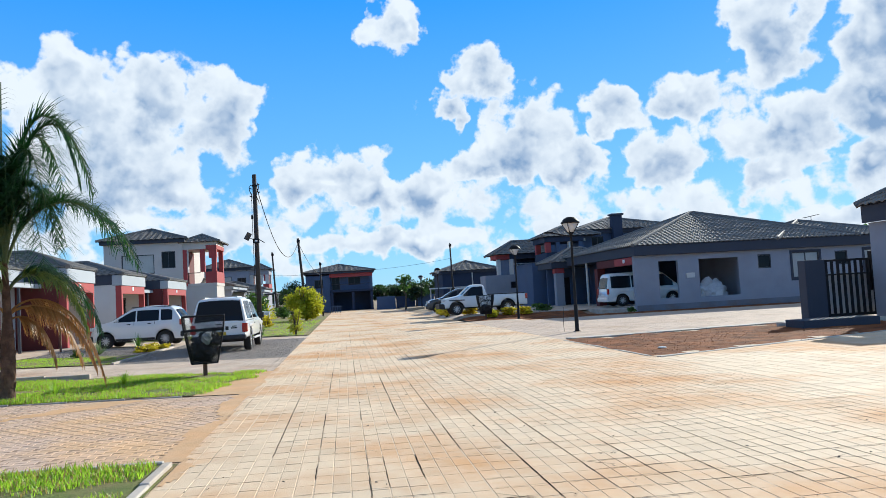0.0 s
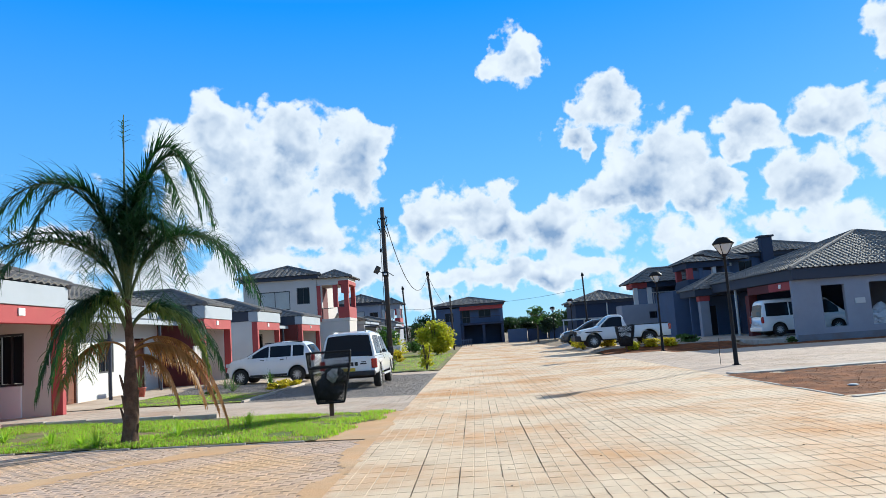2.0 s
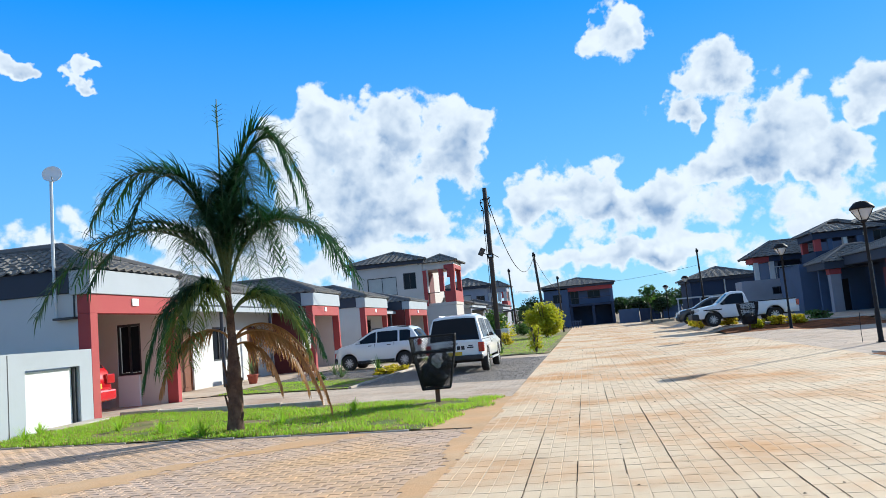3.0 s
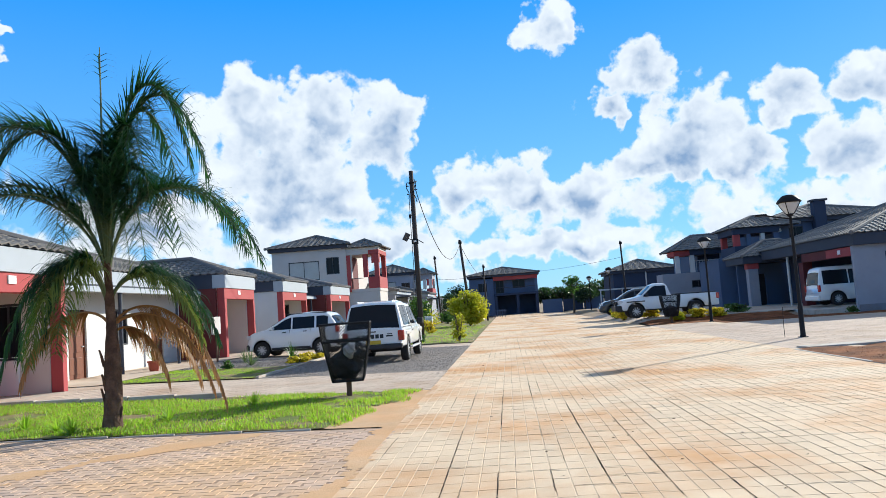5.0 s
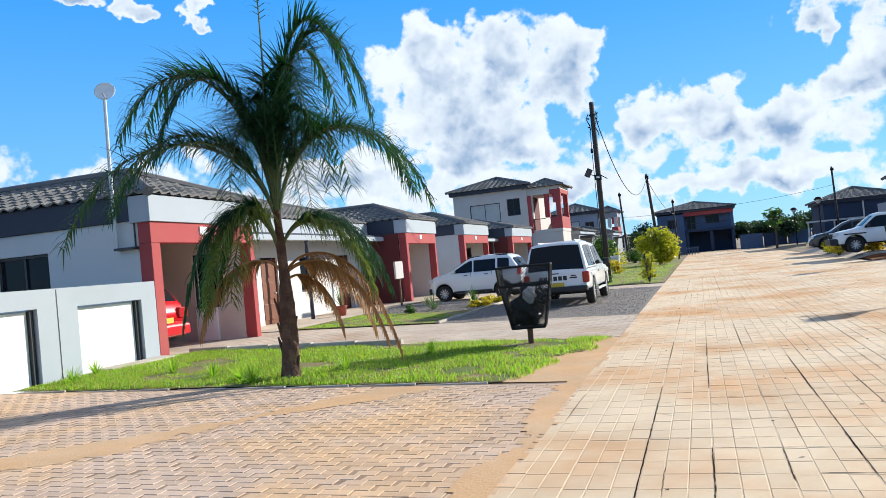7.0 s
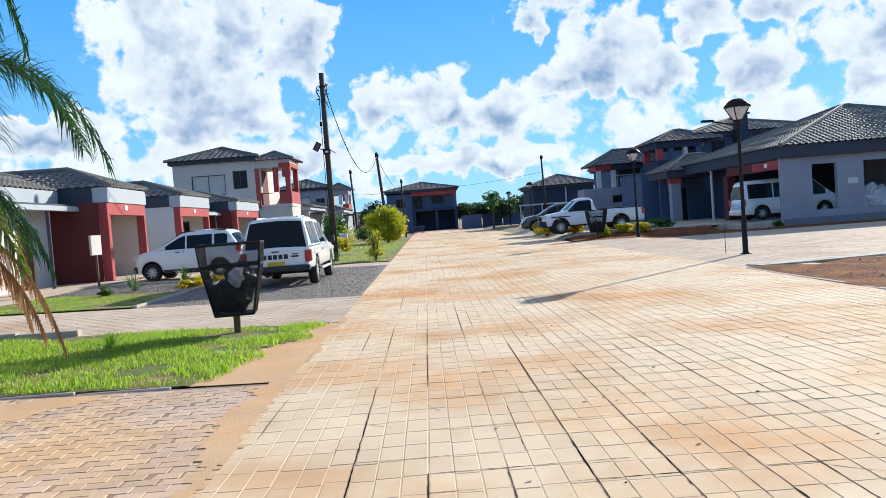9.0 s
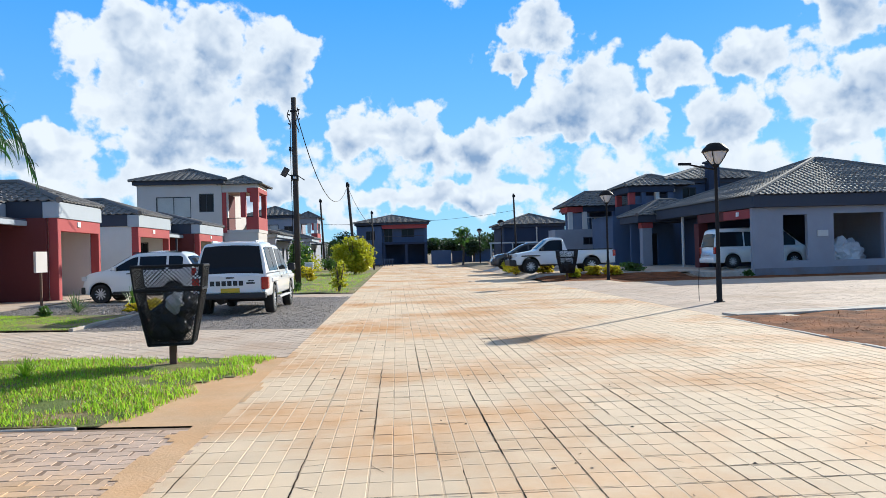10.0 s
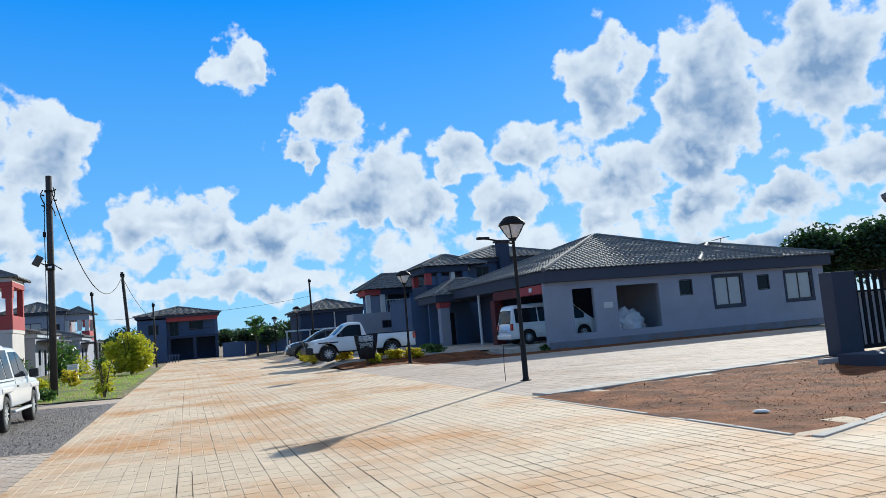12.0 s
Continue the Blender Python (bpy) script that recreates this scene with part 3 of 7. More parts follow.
lawn_palm = slab("lawn_palm", -11.2, -2.6, 10.75, 15.0, 0.015, LAWN, "green grass strip round the palm and the bin", "lawn", 0.12, uneven=0.02, inside=lambda x, y: x < -2.62 - 0.17 * (15.0 - y) + 0.3 * noise.noise((x * 1.3, y * 1.3, 2.0)))
slab("sand_verge", -5.2, ROAD_L + 0.015, 10.75, 15.0, 0.004, SAND, "bare orange sand where the grass ends", "sand", 0.3, uneven=0.006)
slab("sand_edge", -3.1, ROAD_L + 0.02, 5.1, 10.8, 0.005, SAND, "orange sand washed along the paving edge", "sand", 0.06, inside=lambda x, y: x > -2.56 + 0.30 * noise.noise((x * 0.3, y * 0.8, 4.0)) + 0.09 * noise.noise((x * 4, y * 4, 1.0)), uneven=0.003)
slab("sand_drift", ROAD_L + 0.021, -1.2, 3.0, 16.0, 0.0045, SAND, "thin orange sand drifted over the road edge", "sand", 0.045, inside=lambda x, y: x < -2.36 + 0.46 * noise.noise((x * 0.4, y * 0.55, 7.0)) + 0.14 * noise.noise((x * 3, y * 3, 2.0)) + 0.05 * noise.noise((x * 11, y * 11, 5.0)), uneven=0.001)


def sand_streak(x, y):
    """A trail of sand that wheels have drawn slantwise over the bricks."""
    off = (x + 6.6) - (y - 7.6) * 0.75
    return abs(off) < 0.34 + 0.5 * noise.noise((x * 0.5, y * 0.5, 6.0)) + 0.16 * noise.noise((x * 3, y * 3, 8.0)) + 0.08 * noise.noise((x * 11, y * 11, 3.0))


slab("sand_trail", -9.6, -3.2, 5.15, 10.6, 0.0035, SAND, "orange sand trailed over the brick drive", "sand", 0.05, inside=sand_streak, uneven=0.0012)
drive_side = slab("side_drive", -13.6, ROAD_L, 15.1, 19.2, -0.0006, DRIVE, "beige paved drive to the carport", "driveway", 0.5)
gravel = slab("gravel_bay", -7.1, ROAD_L + 0.01, 19.2, 30.2, 0.0, GRAVEL, "grey gravel parking bay", "gravel", 0.25, uneven=0.012)
slab("house_apron", -14.6, -11.2, 19.2, 36.5, 0.02, DRIVE, "pale paved apron along the houses", "pavement", 0.5)
lawn_house = slab("lawn_house", -11.15, -7.2, 19.4, 23.2, 0.015, LAWN, "bright green lawn corner before the house", "lawn", 0.3, uneven=0.015)
slab("stone_bed", -11.15, -7.15, 23.2, 26.9, 0.0, GRAVEL, "planted bed of pale stones", "planting bed", 0.25, uneven=0.03)
slab("car_bay", -11.2, -7.1, 26.9, 38.0, -0.005, DRIVE, "paved bay before the house", "driveway", 0.5)
slab("crossing_drive", -7.1, ROAD_L, 30.3, 32.4, -0.005, DRIVE, "narrow paved drive across the verge", "driveway", 0.5)
lawn_far = slab("lawn_far", -11.0, ROAD_L + 0.01, 32.5, 74, 0.02, LAWN, "far green verge with shrubs", "lawn", 0.6, uneven=0.02)


def paver_mesh(w, l, h=0.03, c=0.004):
    """One block with chamfered top edges, its top at z = 0."""
    a, b = w / 2, l / 2
    vs = [(-a, -b, -h), (a, -b, -h), (a, b, -h), (-a, b, -h), (-a, -b, -c), (a, -b, -c), (a, b, -c), (-a, b, -c), (-a + c, -b + c, 0), (a - c, -b + c, 0), (a - c, b - c, 0), (-a + c, b - c, 0)]
    fs = [(8, 9, 10, 11)]
    for k in range(4):
        n = (k + 1) % 4
        fs.append((k, n, 4 + n, 4 + k))
        fs.append((4 + k, 4 + n, 8 + n, 8 + k))
    return vs, fs


def lay_across(x0, x1, y0, y1, w, l, seed, third=0.01):
    """The same bond with the blocks lying across the road."""
    return [(b, a, ll, ww, gz(b, a) + z - gz(a, b), tb, ta) for a, b, ww, ll, z, ta, tb in lay(y0, y1, x0, x1, l, w, seed, None, third)]


def lay(x0, x1, y0, y1, w, l, seed, keep=None, third=0.008, bond=True):
    """Places of blocks (x, y, width, length, height, tilt) in a bond over a rectangle."""
    rng = random.Random(seed)
    out, x, col = [], x0, 0
    while x < x1 - w * 0.5:
        gap = third if col % 3 == 0 else 0.0035
        y = y0 - (l / 2 if (col % 2 and bond) else rng.uniform(0.0, 0.05) if not bond else 0)
        while y < y1:
            ll = l - rng.choice((0.0012, 0.0018, 0.003, 0.006))
            cx, cy = x + gap + (w - gap) / 2 + rng.uniform(-0.001, 0.001), y + l / 2
            if y0 - 0.01 < cy - ll / 2 and cy + ll / 2 < y1 + 0.2 and (keep is None or keep(cx, cy)):
                out.append((cx, cy, w - gap, ll, gz(cx, cy) + rng.uniform(-0.001, 0.001), rng.uniform(-0.005, 0.005), rng.uniform(-0.005, 0.005)))
            y += l
        x += w
        col += 1
    return out


def joined_blocks(name, places, mat, parent, label, chamfer=0.006):
    verts, faces = [], []
    for cx, cy, w, l, z, ta, tb in places:
        base = len(verts)
        vs, fs = paver_mesh(w, l, 0.03, chamfer)
        verts += [(cx + a, cy + b, z + c + ta * a + tb * b) for a, b, c in vs]
        faces += [tuple(base + k for k in f) for f in fs]
    ob = raw(name, verts, faces, mat, parent, label)
    return tagged(ob, kind="stuff")


def single_blocks(name, places, mat, parent):
    """Blocks as objects of their own that share a few meshes."""
    meshes = {}
    for cx, cy, w, l, z, ta, tb in places:
        key = (round(w, 3), round(l, 3))
        if key not in meshes:
            me = bpy.data.meshes.new(name)
            vs, fs = paver_mesh(*key)
            me.from_pydata(vs, [], fs)
            me.materials.append(mat)
            meshes[key] = me
        ob = new(name, meshes[key])
        ob.parent = parent
        ob.matrix_world = Matrix.Translation((cx, cy, z)) @ Euler((tb, -ta, 0)).to_matrix().to_4x4()


def kerb(name, points, width, height, label, piece=0.9):
    """A kerb of separate precast stones along a line."""
    k = thing(name, label, "kerb", kind="structure")
    for (xa, ya), (xb, yb) in zip(points, points[1:]):
        a, b = Vector((xa, ya, 0)), Vector((xb, yb, 0))
        n = max(1, round((b - a).length / piece))
        d = (b - a) / n
        ang = math.atan2(d.y, d.x)
        for i in range(n):
            c = a + d * (i + 0.5)
            bm = box(-d.length / 2 + 0.006, d.length / 2 - 0.006, -width / 2, width / 2, -0.12, height, 0.012)
            ob = part("kerb_stone", bm, KERB, k)
            ob.matrix_world = Matrix.Translation((c.x, c.y, gz(c.x, c.y) + random.uniform(-0.006, 0.006))) @ Matrix.Rotation(ang + random.uniform(-0.006, 0.006), 4, "Z")
    return k


kerb("kerb_soil_north", [(5.95, 19.03), (14.1, 20.40)], 0.55, 0.035, "pale concrete kerb between soil and drive")
kerb("kerb_soil_south", [(5.75, 12.15), (13.5, 14.9)], 0.14, 0.012, "low concrete edging of the south drive")
kerb("kerb_soil_road", [(5.68, 12.4), (5.68, 18.7)], 0.08, 0.012, "flush edging between road and soil")
kerb("kerb_lawn_south", [(-11.0, 10.72), (-3.5, 10.72)], 0.045, 0.010, "narrow concrete edging of the grass strip")
kerb("kerb_lawn_north", [(-11.0, 15.05), (-2.5, 15.05)], 0.045, 0.010, "narrow concrete edging along the drive")
kerb("kerb_apron", [(-11.2, 15.14), (-6.4, 15.14)], 0.14, 0.10, "raised concrete edge of the carport apron")
kerb("kerb_lawn_near", [(-9.5, 5.02), (-2.5, 5.02)], 0.08, 0.025, "narrow concrete edging of the near lawn")
kerb("kerb_lawn_road", [(-2.44, -3.0), (-2.44, 4.9)], 0.09, 0.045, "concrete edging between lawn and road")
kerb("kerb_gravel", [(-7.15, 19.3), (-7.15, 26.8)], 0.09, 0.06, "pale edging between gravel and bed")
kerb("kerb_lawn_far", [(-2.45, 32.6), (-2.45, 60.0)], 0.045, 0.010, "low edging of the far verge")
kerb("kerb_bed", [(6.0, 40.5), (13.0, 40.5)], 0.10, 0.05, "low kerb behind the planting bed", 1.2)


# ---- vehicles ----
def smooth_line(points):
    """A height line through (x, z) points with its corners eased."""

    def at(x):
        if x <= points[0][0]:
            return points[0][1]
        for (x0, z0), (x1, z1) in zip(points, points[1:]):
            if x <= x1:
                return z0 + (z1 - z0) * (x - x0) / (x1 - x0)
        return points[-1][1]

    lo, hi = points[0][0], points[-1][0]

    def eased(x):
        r = min(0.07, x - lo, hi - x)
        return at(x) if r <= 0.001 else sum(at(x + r * k / 4) for k in range(-4, 5)) / 9

    return eased


class Shell:
    """A vehicle body with a rounded plan, curved flanks, tumblehome and open wheel arches. top: side line from tail to nose as (x, z)."""

    def __init__(self, parent, top, sill, belt, width, arches, r, mat, lean=0.30, ends=(0.10, 0.16), crown=0.035):
        self.parent, self.top, self.belt, self.half, self.lean, self.crown = parent, smooth_line(top), belt, width / 2, lean, crown
        self.x0, self.x1, self.ends = top[0][0], top[-1][0], ends
        n = round((self.x1 - self.x0) / 0.03)
        rings = [self.ring(self.x0 + (self.x1 - self.x0) * i / n, sill, arches, r) for i in range(n + 1)]
        m = len(rings[0])
        verts = [p for ring in rings for p in ring]
        faces, dark = [], []
        for i in range(n):
            for k in range(m):
                a, b = i * m + k, i * m + (k + 1) % m
                faces.append((a, b, b + m, a + m))
                dark.append(k in (0, 1, m - 1, m - 2))
        faces += [tuple(range(m)), tuple(reversed(range(n * m, n * m + m)))]
        dark += [False, False]
        body = raw("body", verts, faces, mat, parent)
        body.data.materials.append(TRIM)
        for f, d in zip(body.data.polygons, dark):
            f.use_smooth = not d and len(f.vertices) == 4
            f.material_index = 1 if d else 0
        self.body = body
        part("underbody", box(self.x0 + 0.2, self.x1 - 0.2, -self.half + 0.25, self.half - 0.25, sill - 0.06, sill + 0.28), TRIM, parent, "black underbody")

    def wide(self, x):
        w = self.half
        for d, e in ((x - self.x0, self.ends[0]), (self.x1 - x, self.ends[1])):
            if d < 0.5:
                w -= e * ((0.5 - d) / 0.5) ** 2.4
        return w

    def flank(self, x, z):
        w = self.wide(x)
        return w - 0.035 - self.lean * (z - self.belt) if z > self.belt else w - 0.035 * max(0.0, 1 - (self.belt - z) / 0.16) ** 2

    def ring(self, x, sill, arches, r):
        zl, zt, w = sill, self.top(x), self.wide(x)
        for c in arches:
            if abs(x - c) < r:
                zl = max(zl, r * 0.83 + math.sqrt(r * r - (x - c) ** 2))
        zl = min(zl, zt - 0.06)
        zb = min(self.belt, zt - 0.05)
        half = [(0.0, zl), (w - 0.16, zl), (w - 0.03, zl + 0.006), (w - 0.004, zl + min(0.05, (zb - zl) * 0.2))]
        half += [(self.flank(x, zl + (zb - zl) * f) if f < 1 else w - 0.035, zl + (zb - zl) * f) for f in (0.4, 0.7, 0.88, 1.0)]
        top_y = self.flank(x, zt) if zt > self.belt else w - 0.05
        half += [(w - 0.035 + (top_y - w + 0.035) * f, zb + (zt - zb) * f) for f in (0.3, 0.6, 0.85)]
        half += [(top_y - 0.025, zt - min(0.02, (zt - zb) * 0.1)), (top_y - 0.08, zt + 0.004), (top_y * 0.6, zt + self.crown * 0.6), (0.0, zt + self.crown)]
        return [(x, y, z) for y, z in half] + [(x, -y, z) for y, z in reversed(half[1:-1])]

    def glass(self, name, grid, label):
        """A curved pane from rows of points, with edges that turn inwards."""
        rows, cols = len(grid), len(grid[0])
        verts = [p for row in grid for p in row]
        faces = [(i * cols + j, i * cols + j + 1, (i + 1) * cols + j + 1, (i + 1) * cols + j) for i in range(rows - 1) for j in range(cols - 1)]
        rim = [(0, j) for j in range(cols)] + [(i, cols - 1) for i in range(1, rows)] + [(rows - 1, j) for j in range(cols - 2, -1, -1)] + [(i, 0) for i in range(rows - 2, 0, -1)]
        mid = sum((Vector(v) for v in verts), Vector()) / len(verts)
        base = len(verts)
        for i, j in rim:
            p = Vector(grid[i][j])
            verts.append(tuple(p + Vector((0, -0.03 if mid.y > 0.1 else 0.03 if mid.y < -0.1 else 0, 0 if abs(mid.y) > 0.1 else -0.03))))
        for k, (i, j) in enumerate(rim):
            i2, j2 = rim[(k + 1) % len(rim)]
            faces.append((i * cols + j, i2 * cols + j2, base + (k + 1) % len(rim), base + k))
        return raw(name, verts, faces, GLASS, self.parent, label)

    def side_glass(self, spans, z_top, z_low=None, gap=0.10):
        low = z_low or self.belt + 0.035
        for a, b in spans:
            for s in (-1, 1):
                grid = []
                for i in range(13):
                    x = a + (b - a) * i / 12
                    hi = max(low + 0.01, min(z_top, self.top(x) - gap))
                    grid.append([(x, s * (self.flank(x, z) + 0.009), z) for z in (low, low + (hi - low) * 0.5, hi)])
                self.glass("side_window", grid, "dark tinted side window")

    def end_glass(self, name, a, b, inset=0.09):
        grid = []
        for i in range(9):
            x = a + (b - a) * i / 8
            z = self.top(x)
            slope = (self.top(x + 0.02) - self.top(x - 0.02)) / 0.04
            n = Vector((-slope, 0, 1)).normalized() * 0.014
            w = self.flank(x, z) - inset
            grid.append([(x + n.x, w * f, z + n.z + self.crown * (1 - f * f) + 0.002) for f in (-1, -0.6, 0, 0.6, 1)])
        self.glass(name, grid, "dark tinted glass")


def wheel(parent, x, y, r, out, width=0.2, steel=False):
    tyre = part("wheel", lathe([(r * 0.62, -width / 2), (r * 0.93, -width / 2), (r, -width * 0.36), (r, width * 0.36), (r * 0.93, width / 2), (r * 0.62, width / 2), (r * 0.60, 0), (r * 0.62, -width / 2)], 26, closed=False), RUBBER, parent, "black rubber tyre", True)
    tyre.matrix_local = pose(x, y, r, 90 if out < 0 else -90, 0, 0)
    rim = part("rim", lathe([(r * 0.64, -width * 0.3), (r * 0.66, width * 0.44), (r * 0.60, width * 0.44), (r * 0.55, width * 0.30), (r * 0.16, width * 0.34), (r * 0.13, width * 0.40)], 26), TRIM, tyre)
    bm = bmesh.new()
    for k in range(10):
        a = 2 * math.pi * k / 10
        made = box(r * 0.10, r * 0.62, -r * 0.05, r * 0.05, width * 0.33, width * 0.44)
        bmesh.ops.rotate(made, verts=made.verts, matrix=Matrix.Rotation(a, 3, "Z"))
        me = bpy.data.meshes.new("tmp")
        made.to_mesh(me)
        made.free()
        bm.from_mesh(me)
        bpy.data.meshes.remove(me)
    lathe([(r * 0.18, width * 0.33), (r * 0.16, width * 0.47)], 14, bm)
    part("rim_spokes", bm, CHROME, tyre, "silver wheel spokes")
    return tyre


def pair(parent, name, mat, x0, x1, y0, y1, z0, z1, label="", bevel=0.02):
    for s in (-1, 1):
        a, b = sorted((s * y0, s * y1))
        part(name, box(x0, x1, a, b, z0, z1, bevel), mat, parent, label)


def compact_suv():
    """A small white hatchback with upright lines; its nose points along +x."""
    v = thing("hatchback_car", "small white hatchback parked nose to the house", "car")
    sh = Shell(v, [(-1.80, 0.62), (-1.79, 0.90), (-1.74, 1.06), (-1.50, 1.43), (-1.36, 1.53), (-0.60, 1.585), (0.0, 1.55), (0.24, 1.47), (0.92, 1.08), (1.06, 1.03), (1.52, 0.95), (1.70, 0.84), (1.79, 0.60)], 0.27, 0.98, 1.60, (-1.13, 1.16), 0.36, CAR_WHITE, 0.26, (0.12, 0.20))
    sh.side_glass([(-1.42, -0.98), (-0.90, -0.06), (0.0, 0.84)], 1.44)
    sh.end_glass("windscreen", 0.32, 0.90)
    sh.end_glass("rear_window", -1.72, -1.52)
    for x in (-1.13, 1.16):
        for s in (-1, 1):
            wheel(v, x, s * 0.69, 0.30, s, 0.18)
    pair(v, "headlight", LAMP_CLEAR, 1.60, 1.76, 0.50, 0.74, 0.72, 0.86, "clear headlight")
    pair(v, "tail_light", LAMP_RED, -1.83, -1.70, 0.58, 0.78, 0.80, 1.04, "red tail light")
    pair(v, "mirror", CAR_WHITE, 0.62, 0.74, 0.80, 0.95, 1.02, 1.15, "", 0.03)
    pair(v, "door_handle", TRIM, -0.62, -0.48, 0.785, 0.81, 0.90, 0.93, "", 0.005)
    pair(v, "door_handle", TRIM, 0.18, 0.32, 0.785, 0.81, 0.90, 0.93, "", 0.005)
    pair(v, "sill_trim", TRIM, -0.75, 0.78, 0.70, 0.80, 0.28, 0.38, "black sill cladding")
    part("front_bumper", box(1.62, 1.81, -0.70, 0.70, 0.30, 0.52, 0.04), TRIM, v, "black front bumper")
    part("rear_bumper", box(-1.83, -1.66, -0.72, 0.72, 0.32, 0.56, 0.04), TRIM, v, "black rear bumper")
    pair(v, "roof_rail", TRIM, -1.35, 0.20, 0.52, 0.56, 1.54, 1.58, "", 0.01)
    pair(v, "door_gap", TRIM, -0.755, -0.745, 0.77, 0.7935, 0.42, 0.99, "", 0)
    pair(v, "door_gap", TRIM, 0.045, 0.055, 0.77, 0.7935, 0.42, 0.99, "", 0)
    return v


def canopy_pickup():
    """A white double-cab pickup with a canopy; its nose points along +x."""
    v = thing("pickup_truck", "white double-cab pickup with a white canopy parked on gravel", "pickup truck")
    sh = Shell(v, [(-2.375, 0.60), (-2.37, 1.0), (-2.31, 1.07), (-2.12, 1.62), (-2.0, 1.74), (-1.2, 1.79), (-0.66, 1.78), (-0.58, 1.73), (0.25, 1.72), (0.46, 1.66), (1.04, 1.10), (1.18, 1.05), (2.05, 0.96), (2.26, 0.86), (2.37, 0.56)], 0.46, 1.03, 1.82, (-1.42, 1.45), 0.43, CAR_WHITE, 0.24, (0.05, 0.14))
    sh.side_glass([(-2.02, -1.36), (-1.28, -0.70)], 1.66)
    sh.side_glass([(-0.50, 0.06), (0.12, 0.96)], 1.62)
    sh.end_glass("windscreen", 0.52, 1.02)
    sh.end_glass("rear_window", -2.325, -2.075, 0.065)
    part("canopy_joint", box(-2.28, -0.60, -0.912, 0.912, 1.012, 1.022), TRIM, v, "dark seam below the canopy")
    for x in (-1.42, 1.45):
        for s in (-1, 1):
            wheel(v, x, s * 0.79, 0.36, s, 0.22)
    pair(v, "wheel_flare", CAR_WHITE, -1.90, -0.94, 0.85, 0.935, 0.78, 0.90, "", 0.03)
    pair(v, "wheel_flare", CAR_WHITE, 0.98, 1.94, 0.85, 0.935, 0.78, 0.90, "", 0.03)
    pair(v, "tail_light", LAMP_RED, -2.395, -2.22, 0.73, 0.90, 0.64, 0.93, "red tail light")
    pair(v, "side_step", CHROME, -0.85, 0.88, 0.83, 0.95, 0.34, 0.40, "silver side step")
    pair(v, "mirror", TRIM, 0.78, 0.92, 0.91, 1.11, 1.02, 1.22, "black door mirror", 0.03)
    part("tailgate", box(-2.40, -2.36, -0.72, 0.72, 0.56, 0.97, 0.015), CAR_WHITE, v)
    part("rear_bumper", box(-2.55, -2.34, -0.86, 0.86, 0.42, 0.56, 0.03), TRIM, v, "black step bumper")
    part("number_plate", box(-2.415, -2.40, -0.22, 0.22, 0.565, 0.675), PLATE, v, "yellow number plate")
    for k in range(6):
        bar = box(-2.408, -2.40, -0.05, 0.05, 0.735, 0.85, 0.0)
        part("badge_bar", bar, TEXT_DARK, v, "dark bar of the tailgate badge").matrix_local = pose(0, 0.42 - 0.135 * k, 0)
    part("badge", box(-2.406, -2.40, -0.58, -0.38, 0.77, 0.81), TEXT_DARK, v)
    part("badge", box(-2.406, -2.40, -0.56, -0.42, 0.83, 0.86), TEXT_DARK, v)
    part("window_sticker", box(-2.235, -2.225, -0.22, -0.06, 1.28, 1.44), SIGN_WHITE, v, "pale sticker behind the rear glass").matrix_local = pose(0.055, 0, 0)
    part("tailgate_handle", box(-2.412, -2.40, -0.10, 0.10, 0.91, 0.94), TRIM, v)
    pair(v, "roof_rail", STEEL, -1.85, -0.70, 0.50, 0.54, 1.78, 1.82, "", 0.01)
    pair(v, "door_gap", TRIM, 0.075, 0.085, 0.88, 0.9035, 0.52, 0.98, "", 0)
    pair(v, "door_gap", TRIM, -0.60, -0.59, 0.88, 0.9035, 0.52, 0.98, "", 0)
    pair(v, "door_handle", TRIM, -0.48, -0.32, 0.895, 0.92, 0.86, 0.90, "", 0.005)
    part("front_bumper", box(2.20, 2.45, -0.86, 0.86, 0.40, 0.62, 0.05), CAR_WHITE, v)
    part("exhaust_silencer", rod((-1.9, 0.35, 0.36), (-1.1, 0.35, 0.36), 0.10), TRIM, v)
    part("rear_axle", rod((-1.42, -0.66, 0.36), (-1.42, 0.66, 0.36), 0.06), TRIM, v)
    return v


